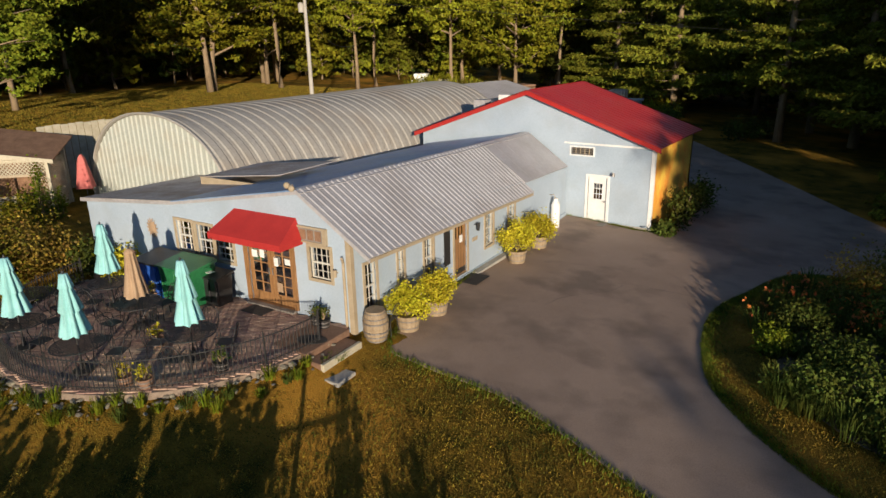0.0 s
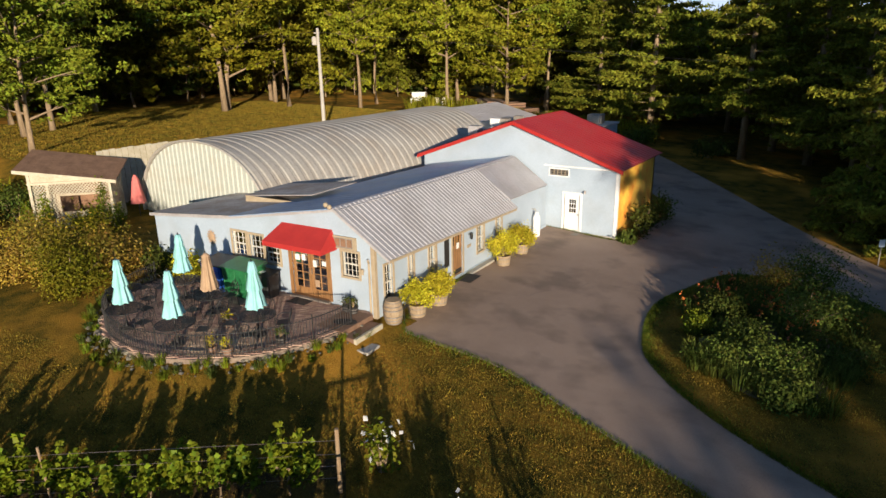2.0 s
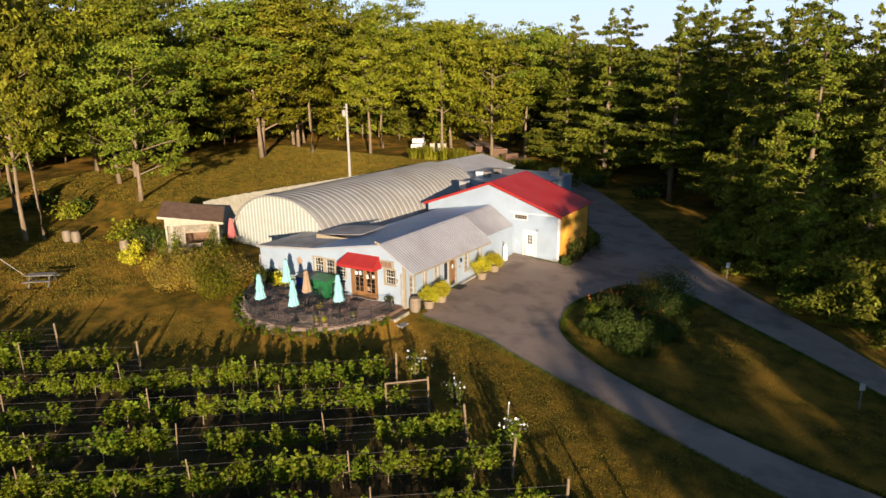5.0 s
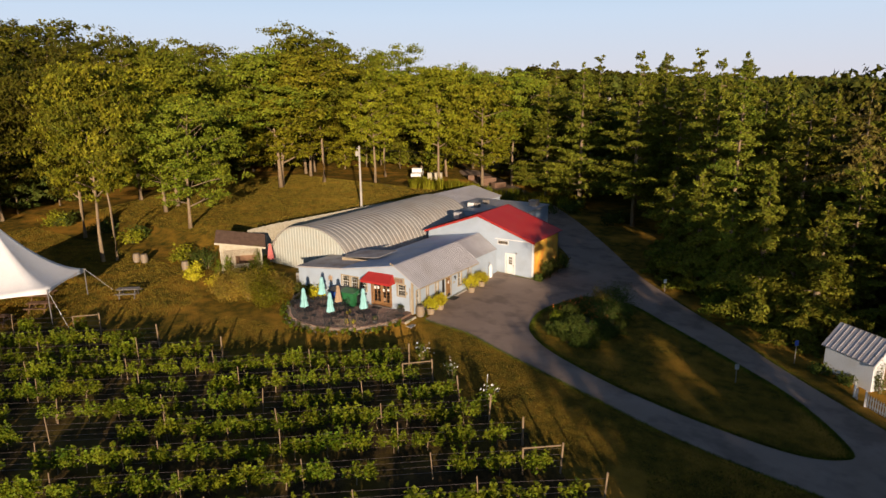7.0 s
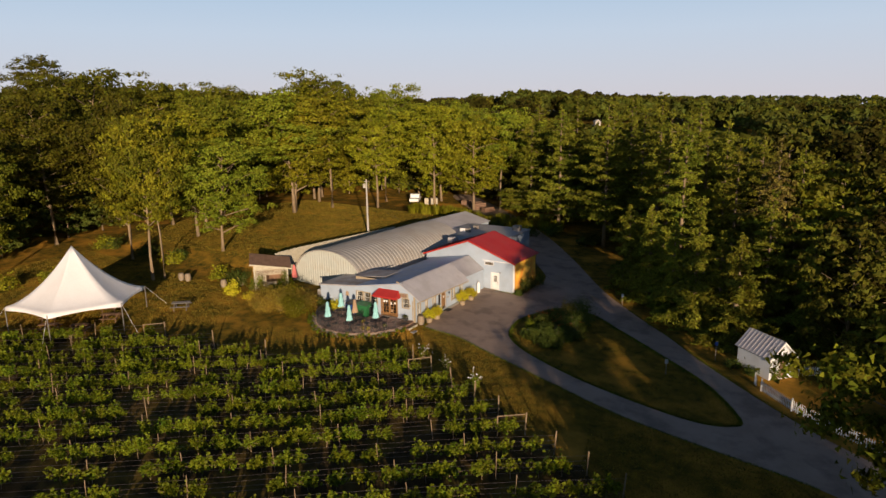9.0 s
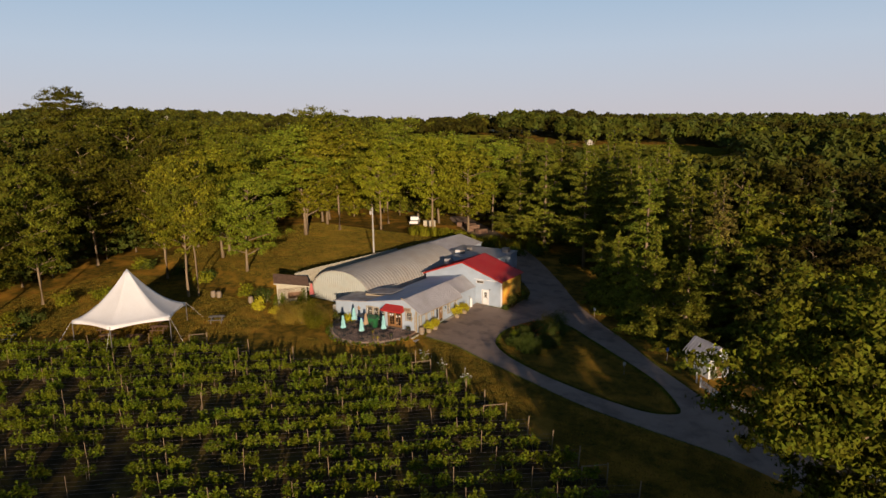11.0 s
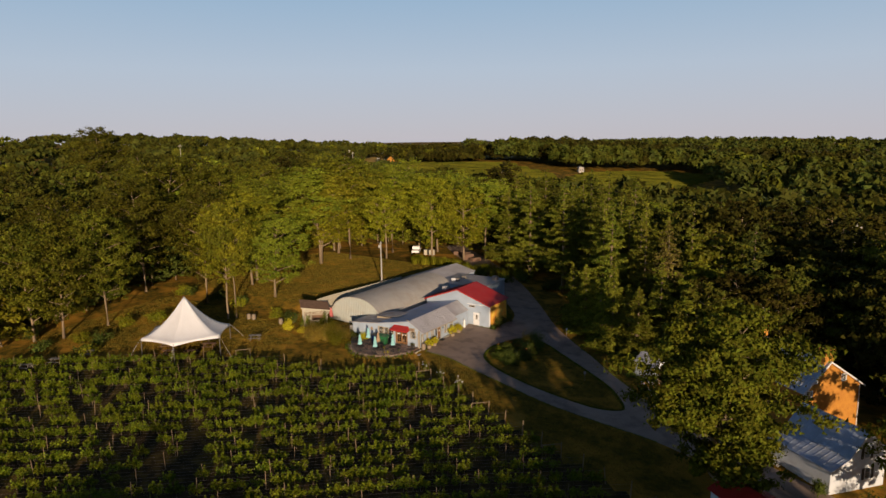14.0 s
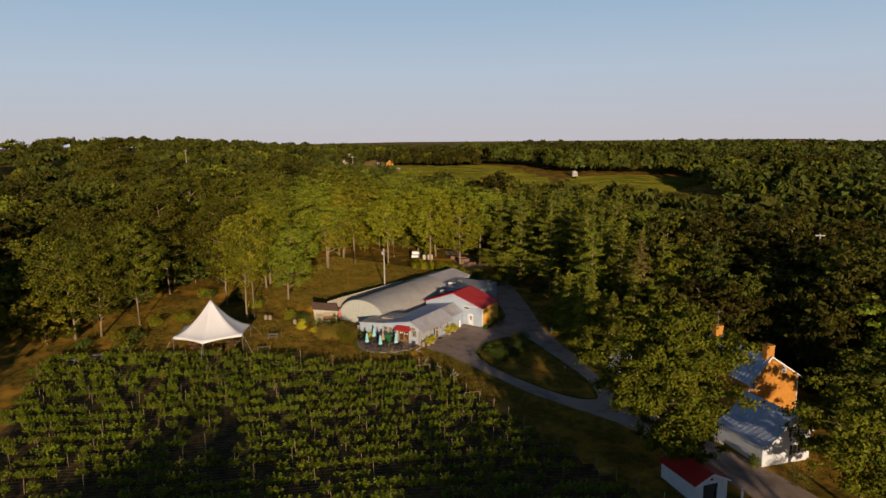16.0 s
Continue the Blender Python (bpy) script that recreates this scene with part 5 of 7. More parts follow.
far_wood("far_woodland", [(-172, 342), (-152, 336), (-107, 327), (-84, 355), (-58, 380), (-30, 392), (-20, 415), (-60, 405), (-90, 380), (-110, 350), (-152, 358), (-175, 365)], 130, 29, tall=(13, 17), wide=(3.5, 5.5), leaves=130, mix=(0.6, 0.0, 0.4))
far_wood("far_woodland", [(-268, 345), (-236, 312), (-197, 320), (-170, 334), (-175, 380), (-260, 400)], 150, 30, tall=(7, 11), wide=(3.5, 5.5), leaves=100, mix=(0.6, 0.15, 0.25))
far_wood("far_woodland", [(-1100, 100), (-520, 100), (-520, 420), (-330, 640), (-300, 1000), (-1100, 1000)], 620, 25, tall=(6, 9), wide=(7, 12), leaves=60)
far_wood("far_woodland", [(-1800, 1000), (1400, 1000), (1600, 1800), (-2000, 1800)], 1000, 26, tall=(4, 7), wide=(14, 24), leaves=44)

# the large tree by the drive, and its neighbours at the farmhouse
walnut = broadleaf("walnut_tree", 77, 19.0, 5.7, 56000, 0.34, M_WALNUT, "large spreading walnut tree beside the drive", first=0.10, count=34, simple=True, trunk_r=0.45, m=pose(29.4, -4.4, gz(29.4, -4.4) - 0.06, 0, 0, 30))
maple = broadleaf("maple_tree", 78, 11.5, 5.4, 16000, 0.36, M_WALNUT, "green maple tree in the farmhouse garden", first=0.16, count=18, trunk_r=0.25, m=pose(46.8, -1.5, gz(46.8, -1.5) - 0.06, 0, 0, 0))
for src in OAKS + WILD + PINES + FIRS + BUSHES:
    take_away(src)


def shrub(name, seed, rx, ry, rz, leaves, size, mat, label, x, y, z=None, category="shrub", stems=7, group=""):
    """A bush: stems from the ground and uneven clumps of leaves."""
    rng = np.random.default_rng(seed)
    sh_ = thing(name, label, category, pose(x, y, (gz(x, y) if z is None else z) - 0.02), group)
    bm = bmesh.new()
    clumps = []
    for k in range(stems):
        a = 2 * math.pi * k / stems + rng.uniform(-0.4, 0.4)
        r = rng.uniform(0.25, 0.85)
        tip = (math.cos(a) * rx * r, math.sin(a) * ry * r, rz * rng.uniform(0.55, 0.98) * (1.1 - 0.45 * r))
        add_tube(bm, [(math.cos(a) * 0.05, math.sin(a) * 0.05, -0.05), (tip[0] * 0.5, tip[1] * 0.5, tip[2] * 0.6), tip], [0.03, 0.02, 0.008], 4)
        clumps.append((tip, rng.uniform(0.22, 0.42)))
        for j in range(3):
            clumps.append(((tip[0] * rng.uniform(0.3, 1.15), tip[1] * rng.uniform(0.3, 1.15), tip[2] * rng.uniform(0.25, 0.95)), rng.uniform(0.2, 0.42)))
    part("woody_stem", bm, M_BARK, sh_)
    pick = rng.integers(0, len(clumps), leaves)
    c = np.array([clumps[i][0] for i in pick])
    s = np.array([clumps[i][1] for i in pick])[:, None] * np.array([rx, ry, rz * 0.85])
    p = c + rng.normal(size=(leaves, 3)) * s * 0.62
    p[:, 2] = np.abs(p[:, 2]) + 0.02
    out_ = p - c + (p - (0, 0, rz * 0.4)) * 0.4
    out_ /= np.linalg.norm(out_, axis=1)[:, None] + 1e-6
    part("foliage", leaf_mesh("foliage", p, out_ * 1.4 + (0, 0, 0.3), size, mat, rng), None, sh_)
    return sh_


# ---------------------------------------------------------------- vineyard
ROW_D, ROW_N = Vector((0.80, 0.60)), Vector((0.60, -0.80))
ROW_GAP, ROW_0 = 2.42, -8.85


def vine_mesh(seed, leaves, size=0.145):
    """One vine: ragged upright shoots above the low wire and a few hanging ones; local x runs along the row."""
    rng = np.random.default_rng(seed)
    full = rng.uniform(0.75, 1.0)
    cl = []
    for k in range(9):
        x, y = rng.uniform(-0.85, 0.85) * full, rng.normal() * 0.10
        lx, ly, top = rng.normal() * 0.16, rng.normal() * 0.16, rng.uniform(1.0, 1.62)
        for j in range(5):
            t = j / 4
            cl.append((x + lx * t * t, y + ly * t * t, 0.72 + (top - 0.72) * t, 0.135 - 0.075 * t))
    for k in range(4):
        x, y = rng.uniform(-0.8, 0.8) * full, rng.normal() * 0.14
        cl += [(x, y, rng.uniform(0.65, 0.9), 0.11), (x + rng.normal() * 0.1, y * 1.5, rng.uniform(0.5, 0.7), 0.08)]
    c = np.array(cl)
    w = c[:, 3] ** 1.3
    c = c[rng.choice(len(cl), leaves, p=w / w.sum())]
    p = c[:, :3] + rng.normal(size=(leaves, 3)) * c[:, 3:4] * np.array([0.95, 0.95, 1.0])
    return leaf_mesh("foliage", p, (0.5, -0.4, 0.9), size, M_VINE, rng, aspect=0.95, fold=0.5)


def vine_wood(seed):
    rng = np.random.default_rng(seed)
    bm = bmesh.new()
    add_tube(bm, [(0, 0, -0.05), (0.03, 0.02, 0.35), (-0.02, 0, 0.68)], [0.035, 0.028, 0.024], 5)
    for s in (-1, 1):
        add_tube(bm, [(-0.02, 0, 0.66), (s * 0.4, 0.02, 0.74), (s * 0.8, 0, 0.72)], [0.02, 0.015, 0.008], 4)
    return from_bm("vine", bm, M_BARK)


VINES = [vine_mesh(200 + k, n) for k, n in enumerate((800, 960, 640, 1050, 560, 880, 380))]
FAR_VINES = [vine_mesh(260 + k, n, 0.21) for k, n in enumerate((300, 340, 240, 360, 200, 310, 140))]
WOODS = [vine_wood(230 + k) for k in range(3)]


def row_ends(n):
    """Where a row at that offset begins and ends along its length."""
    east = -4.15 + (n + 8.85) * 0.60
    if n < -10:
        east = -17.0 - (-11.27 - n) * 2.1
    return max(-66.0, -62.0 + (n + 20) * 0.25), east


def vine_row(k, rnd):
    n = ROW_0 + ROW_GAP * k
    s0, s1 = row_ends(n)

    def at(s, h=0.0, side=0.0):
        p = ROW_N * (n + side) + ROW_D * s
        return Vector((p.x, p.y, gz(p.x, p.y) + h))
    row = thing("vine_row", "row of leafy grapevines trained on wires between wooden posts", "vines", Matrix.Translation(at(s1)), "vineyard rows")
    inv = row.matrix_basis.inverted()
    ang = math.degrees(math.atan2(ROW_D.y, ROW_D.x))
    s = s1
    while s > s0:
        end = s == s1
        top = 1.70 if end else rnd.uniform(1.5, 1.9)
        tilt = rnd.uniform(-0.14, 0.14)
        b, t = at(s, -0.1), at(s + tilt, top)
        part("post", rod(inv @ b, inv @ t, 0.055 if end else 0.032, 0.05 if end else 0.028, 7), M_POST, row)
        if end and k % 4 == 1:
            b2, t2 = at(s - 1.9, -0.1), at(s - 1.9, 1.5)
            part("post", rod(inv @ b2, inv @ t2, 0.05, 0.045, 7), M_POST, row)
            part("brace", rod(inv @ at(s, 1.56), inv @ at(s - 1.9, 1.46), 0.04, 0.04, 6), M_POST, row, "pale horizontal end brace")
        s -= rnd.uniform(5.6, 6.6)
    wires = bmesh.new()
    for h in (0.40, 0.72, 1.05, 1.40):
        q = [inv @ at(s1 + (s0 - s1) * j / 10, h + rnd.uniform(-0.02, 0.02)) for j in range(11)]
        add_tube(wires, q, [0.007] * 11, 3)
    part("wire", wires, M_WIRE, row)
    s = s1 - rnd.uniform(0.9, 1.6)
    while s > s0:
        if rnd.random() < (0.86 if k < 2 else 0.80):
            p = at(s)
            m = inv @ Matrix.Translation(p) @ pose(0, 0, 0, rnd.uniform(-4, 4), 0, ang + (180 if rnd.random() < 0.5 else 0) + rnd.uniform(-5, 5)) @ Matrix.Diagonal((rnd.uniform(0.8, 1.2), rnd.uniform(0.85, 1.2), rnd.uniform(0.8, 1.08), 1))
            v = part("vine", WOODS[rnd.randrange(3)], None, row, at=m)
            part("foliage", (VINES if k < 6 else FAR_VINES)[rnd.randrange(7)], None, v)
        s -= rnd.uniform(1.45, 1.95)
    return row


rv = random.Random(5)
for k in range(-3, 17):
    vine_row(k, rv)
# the dark tilled floor between and under the rows
floor_east, floor_west = [], []
for k in range(-3, 17):
    n = ROW_0 + ROW_GAP * k
    s0, s1 = row_ends(n)
    for off in (-0.5, 0.5):
        p = ROW_N * (n + ROW_GAP * off) + ROW_D * (s1 + rv.uniform(-0.2, 0.5))
        q = ROW_N * (n + ROW_GAP * off) + ROW_D * (s0 - rv.uniform(0.0, 0.6))
        floor_east.append((p.x + 0.001 * k, p.y))
        floor_west.append((q.x + 0.001 * k, q.y))
draped("vineyard_floor", floor_east + floor_west[::-1], [], M_VFLOOR, 0.02, 2.0, "dark tilled soil with sparse grass between the vine rows", "soil")
# rose bushes at the row ends
for k, (x, y) in enumerate(((-8.3, 5.7), (-5.2, 4.5), (-1.6, 2.9))):
    rb = shrub("rose_bush", 300 + k, 0.55, 0.55, 1.35, 420, 0.13, M_SHRUB if k == 1 else M_VINE, "rose bush with white blooms at a row end", x, y, group="row-end roses")
    rng = np.random.default_rng(320 + k)
    tagged(part("bloom", leaf_mesh("bloom", rng.normal(size=(26, 3)) * (0.3, 0.3, 0.25) + (0, 0, 1.05), (0, 0, 1), 0.13, M_ROSE, rng, aspect=1), None, rb), kind="stuff")
yp = thing("marker_post", "pale slim wooden marker post standing in the grass", "post", pose(-2.3, 3.72, gz(-2.3, 3.72)))
part("post", rod((0, 0, -0.15), (0.10, 0.06, 1.46), 0.035, 0.03), M_CONC, yp)
part("cap", rod((0.10, 0.06, 1.44), (0.104, 0.063, 1.52), 0.04, 0.03), M_WHITE_TRIM, yp)

# ---------------------------------------------------------------- marquee
TENT_C = Vector((-42.4, -5.2))
tz = gz(TENT_C.x, TENT_C.y)


def marquee():
    tent = thing("marquee_tent", "white six-sided peaked event tent with open sides", "tent", pose(TENT_C.x, TENT_C.y, tz))
    R, ze, zp = 6.15, 2.55, 7.7
    corners = [(R * math.cos(radians(-113 + 60 * k)), R * math.sin(radians(-113 + 60 * k))) for k in range(6)]
    bm = bmesh.new()
    n, rows_ = 8, 12
    rings = []
    for j in range(rows_ + 1):
        t = j / rows_
        ring = []
        for k in range(6):
            a, b = Vector(corners[k]), Vector(corners[(k + 1) % 6])
            for i in range(n):
                u = i / n
                p = a.lerp(b, u)
                q = p * (1 - t)
                sagged = ze + (zp - ze) * (t ** 1.75 * 0.86 + 0.14 * t)
                sag = 0.22 * math.sin(math.pi * u) * (1 - t)
                ring.append(bm.verts.new((q.x * (1 - 0.03 * math.sin(math.pi * u) * (1 - t)), q.y * (1 - 0.03 * math.sin(math.pi * u) * (1 - t)), sagged - sag * 0.35)) if t < 1 else None)
        if t == 1:
            break
        rings.append(ring)
    for a, b in zip(rings, rings[1:]):
        m = len(a)
        for k in range(m):
            bm.faces.new((a[k], a[(k + 1) % m], b[(k + 1) % m], b[k]))
    tip = bm.verts.new((0, 0, zp))
    for k in range(len(rings[-1])):
        bm.faces.new((rings[-1][k], rings[-1][(k + 1) % len(rings[-1])], tip))
    canopy = part("canopy", bm, M_TENT, tent, "white vinyl canopy", smooth=True)
    canopy.modifiers.new("vinyl", "SOLIDIFY").thickness = 0.01
    val = bmesh.new()
    m = len(rings_xy := [(Vector(corners[k]).lerp(Vector(corners[(k + 1) % 6]), i / n), i) for k in range(6) for i in range(n)])
    up = [val.verts.new((p.x * (1 - 0.03 * math.sin(math.pi * i / n)), p.y * (1 - 0.03 * math.sin(math.pi * i / n)), ze - 0.077 * math.sin(math.pi * i / n) - 0.002)) for p, i in rings_xy]
    dn = [val.verts.new((p.x * (1.0 - 0.03 * math.sin(math.pi * i / n)), p.y * (1.0 - 0.03 * math.sin(math.pi * i / n)), ze - 0.36 + 0.14 * math.sin(math.pi * i / n))) for p, i in rings_xy]
    for k in range(m):
        val.faces.new((up[k], up[(k + 1) % m], dn[(k + 1) % m], dn[k]))
    part("valance", val, M_TENT, canopy, smooth=True)
    for k, (x, y) in enumerate(corners):
        g = gz(TENT_C.x + x, TENT_C.y + y) - tz
        part("pole", rod((x, y, g - 0.05), (x, y, ze), 0.045), M_HOOP, tent)
        gx_, gy_ = x * 1.32, y * 1.32
        part("guy_rope", rod((x, y, ze - 0.02), (gx_, gy_, gz(TENT_C.x + gx_, TENT_C.y + gy_) - tz), 0.012, sides=5), M_WHITE_TRIM, tent)


marquee()


def picnic_table(name, x, y, turn, label, mat=M_GREY):
    t = thing(name, label, "table", pose(x, y, gz(x, y), 0, 0, turn), "picnic tables")
    for k in range(4):
        part("plank", box(-0.9, -0.36 + k * 0.185, 0.72, 0.9, -0.20 + k * 0.185, 0.76, 0.005), mat, t)
    for s in (-1, 1):
        part("seat", box(-0.9, s * 0.72 - 0.13, 0.42, 0.9, s * 0.72 + 0.13, 0.46, 0.005), mat, t)
        leg = bmesh.new()
        for q in (-1, 1):
            add_rod(leg, (s * 0.62, q * 0.62, -0.03), (s * 0.62, q * 0.2, 0.72), 0.04, sides=4)
        add_box(leg, s * 0.62 - 0.03, -0.78, 0.34, s * 0.62 + 0.03, 0.78, 0.42)
        part("leg", leg, mat, t)
    return t


picnic_table("picnic_table", -36.5, 2.1, 40, "weathered wooden picnic table on the lawn")
picnic_table("picnic_table", -53.0, -18.2, 30, "grey picnic table on shaded grass")
picnic_table("picnic_table", -54.7, -21.4, 20, "grey picnic table on shaded grass")
picnic_table("picnic_table", -52.2, -14.4, 35, "grey picnic table on shaded grass")
for k in range(6):
    a = radians(-90 + 60 * k)
    picnic_table("picnic_table", TENT_C.x + 3.1 * math.cos(a), TENT_C.y + 3.1 * math.sin(a), 35, "long folding table in the shade of the tent", M_SHINGLE)


def barrel(name, x, y, label, z=None, group="wine barrels"):
    b = thing(name, label, "barrel", pose(x, y, gz(x, y) if z is None else z), group)
    prof = [(0.27, 0.0), (0.33, 0.2), (0.355, 0.44), (0.33, 0.68), (0.27, 0.88)]
    part("body", lathe(prof, 20), M_BARREL, b, smooth=False)
    for r, z0 in ((0.285, 0.04), (0.325, 0.17), (0.352, 0.30), (0.352, 0.55), (0.325, 0.68), (0.285, 0.81)):
        part("hoop", lathe([(r + 0.006, z0 - 0.02), (r + 0.008, z0 + 0.02)], 20), M_HOOP, b)
    return b


barrel("barrel", -12.85, 12.0, "weathered oak barrel standing beside the steps")
barrel("barrel", -38.4, 9.2, "pale oak barrel standing on the lawn")
barrel("barrel", -43.6, 8.3, "weathered oak barrel under the trees")
barrel("barrel", -44.4, 8.0, "weathered oak barrel under the trees")

# ---------------------------------------------------------------- lattice pavilion
SHACK = pose(-34.45, 10.35, 1.15, 0, 0, 48)


def pavilion():
    s = thing("garden_pavilion", "lattice-walled garden shelter with a brown shingled roof", "shelter", SHACK)
    w, d, h = 3.65, 2.4, 2.42

    def roof_at(x, y):
        """The shelter's roof leans down to the east and to the front."""
        return 3.22 - 0.165 * (x + 0.45) + 0.175 * (y + 0.55)
    for x in (0.0, w):
        for y in (0.0, d):
            part("post", box(x - 0.07, y - 0.07, -0.2, x + 0.07, y + 0.07, roof_at(x, y) - 0.06), M_LATTICE, s)

    def lattice(x0, z0, x1, z1, place):
        bm = bmesh.new()
        step, r = 0.16, 0.019
        span = (x1 - x0) + (z1 - z0)
        k = -(z1 - z0)
        while k < (x1 - x0):
            for sgn in (1, -1):
                t0 = max(0, -k)
                t1 = min(z1 - z0, (x1 - x0) - k)
                if t1 - t0 > 0.05:
                    a, b = (x0 + k + t0, z0 + t0), (x0 + k + t1, z0 + t1)
                    if sgn < 0:
                        a, b = (a[0], z0 + z1 - a[1]), (b[0], z0 + z1 - b[1])
                    nx, nz = (0.7 * r, -0.7 * r * sgn)
                    q = [bm.verts.new(place(u, v, 0.012 * sgn + dd)) for dd in (-0.005, 0.005) for u, v in ((a[0] - nx, a[1] - nz), (b[0] - nx, b[1] - nz), (b[0] + nx, b[1] + nz), (a[0] + nx, a[1] + nz))]
                    for f in ((0, 1, 2, 3), (7, 6, 5, 4), (0, 4, 5, 1), (2, 6, 7, 3)):
                        bm.faces.new([q[i] for i in f])
            k += step
        return bm
    fp = lambda u, v, dd: Vector((u, dd, v))
    sp = lambda u, v, dd: Vector((w + dd, u, v))
    lp = lambda u, v, dd: Vector((dd, u, v))
    for x0, z0, x1, z1 in ((0.1, 0.0, w - 0.1, 0.85), (0.1, 0.85, 1.25, 1.75), (3.2, 0.85, w - 0.1, 1.75), (0.1, 1.75, w - 0.1, h - 0.08)):
        part("lattice_panel", lattice(x0, z0, x1, z1, fp), M_LATTICE, s)
    part("lattice_panel", lattice(0.1, 0.0, d - 0.1, 2.3, sp), M_LATTICE, s)
    part("lattice_panel", lattice(0.1, 0.0, 1.2, h - 0.08, lp), M_LATTICE, s)
    part("window_frame", slab(rect(1.18, 0.80, 3.27, 1.82), [rect(1.28, 0.9, 3.17, 1.72)], 0.06, lambda u, v, dd: fp(u, v, dd - 0.045)), M_TRIM, s)
    part("back_wall", slab([(0.1, -0.1), (w - 0.1, -0.1), (w - 0.1, roof_at(w, d) - 0.08), (0.1, roof_at(0, d) - 0.08)], [], 0.05, lambda u, v, dd: Vector((u, d - dd, v))), M_SHINGLE, s)
    part("front_board", slab([(0.0, h + 0.045), (w, h + 0.045), (w, roof_at(w, 0) - 0.075), (0.0, roof_at(0, 0) - 0.075)], [], 0.04, lambda u, v, dd: Vector((u, dd - 0.02, v))), M_LATTICE, s, "pale board under the sloping eave")
    part("beam", box(-0.1, -0.06, h - 0.08, w + 0.1, 0.06, h + 0.04), M_LATTICE, s)
    c = [(x, y, roof_at(x, y)) for x, y in ((-0.45, 2.75), (w + 0.45, 2.75), (-0.45, -0.55), (w + 0.45, -0.55))]
    part("roof", ribbed_sheet(*c, 0.45, 0.006, thick=0.07), M_SHINGLE, s, "brown shingled roof")
    part("fascia", slab([(-0.46, c[2][2] - 0.16), (w + 0.46, c[3][2] - 0.16), (w + 0.46, c[3][2] + 0.01), (-0.46, c[2][2] + 0.01)], [], 0.035, lambda u, v, dd: Vector((u, -0.59 + dd, v))), M_LATTICE, s, "pale eave board")


pavilion()
for k, (dx, dz, rz_) in enumerate(((0.5, 0, 1.9), (3.2, 0, 2.4), (2.1, 0, 0.8), (3.9, 0, 1.6), (-0.3, 0, 1.5), (2.7, 0, 1.2))):
    p = SHACK @ Vector((dx, -0.25, 0))
    shrub("climbing_ivy", 340 + k, 0.55, 0.35, rz_, 700, 0.13, M_VINE, "green creeper growing up the lattice", p.x, p.y, category="climber")
# fence of vertical boards behind the pavilion
fz_ = thing("board_fence", "long weathered board fence along the slope", "fence", pose(-35.6, 15.0, 0))
fa, fb = Vector((0.3, -0.6)), Vector((0.45, 23.0))
nb = 64
for k in range(nb):
    p = fa.lerp(fb, k / nb)
    z0 = gz(-33.6, 15.0 + p.y)
    part("board", box(p.x - 0.015, p.y + 0.01, z0 - 0.1, p.x + 0.015, p.y + 0.35, 4.58 - 0.03 * max(0.0, p.y - 3) + 0.02 * (k % 3)), M_LATTICE, fz_)

# ---------------------------------------------------------------- patio
PC, PR, PZ = Vector((-18.4, 10.25)), 5.0, 0.80


def patio_outline(r, n=48):
    pts = []
    for k in range(n + 1):
        a = radians(-178 + 180 * k / n)
        pts.append((PC.x + r * math.cos(a), PC.y + r * math.sin(a)))
    return pts + [(-13.55, 11.62), (-25.0, 11.0), (-25.0, 10.2)]


def patio():
    vs, fs = filled(patio_outline(PR))
    bm = bmesh.new()
    top = [bm.verts.new((v.x, v.y, PZ - 0.03)) for v in vs]
    bot = [bm.verts.new((v.x, v.y, 0.0)) for v in vs]
    used = set()
    for f in fs:
        bm.faces.new([top[i] for i in f])
        used |= {(a, b) for a, b in zip(f, f[1:] + f[:1])}
    for a, b in used:
        if (b, a) not in used:
            bm.faces.new((top[b], top[a], bot[a], bot[b]))
    base = solo("patio", bm, M_JOINT, "round brick-paved terrace with sandy joints", "patio", kind="structure")
    return base


patio_base = patio()


def umbrella(x, y, mat, top, low_, label, turn=0, tiers=((0.0, 0.10), (0.22, 0.17), (0.24, 0.14), (0.60, 0.25), (0.63, 0.20), (1.0, 0.33)), r=1.0):
    u = thing("patio_umbrella", label, "umbrella", pose(x, y, PZ, 0, 0, turn), "patio umbrellas")
    part("pole", rod((0, 0, 0.02), (0, 0, top - PZ), 0.022), M_IRON, u)
    part("finial", lathe([(0.005, top - PZ - 0.02), (0.03, top - PZ), (0.012, top - PZ + 0.06)], 8), M_IRON, u)
    part("base", lathe([(0.24, 0.0), (0.24, 0.05), (0.06, 0.09), (0.04, 0.3)], 16), M_IRON, u)
    bm = bmesh.new()
    rings, sides = [], 32
    h0, h1 = top - PZ - 0.03, low_ - PZ
    rnd = random.Random(int(x * 100))
    ph = [rnd.uniform(-0.5, 0.5) for _ in range(8)]
    for t, rad in tiers:
        ring = []
        for k in range(sides):
            a = 2 * math.pi * k / sides
            fold = 1 + (0.30 * math.cos(8 * a + ph[int(k / 4) % 8]) + 0.07 * math.sin(19 * a)) * min(1, t * 2 + 0.2)
            hem = 0.03 * math.cos(8 * a + 1) if t in (0.60, 1.0) else 0
            ring.append(bm.verts.new((rad * r * fold * math.cos(a), rad * r * fold * math.sin(a), h0 + (h1 - h0) * t + hem)))
        rings.append(ring)
    for a, b in zip(rings, rings[1:]):
        for k in range(sides):
            bm.faces.new((a[k], a[(k + 1) % sides], b[(k + 1) % sides], b[k]))
    bm.faces.new(rings[0][::-1])
    part("canopy", bm, mat, u, "folded canvas canopy", smooth=True)
    return u


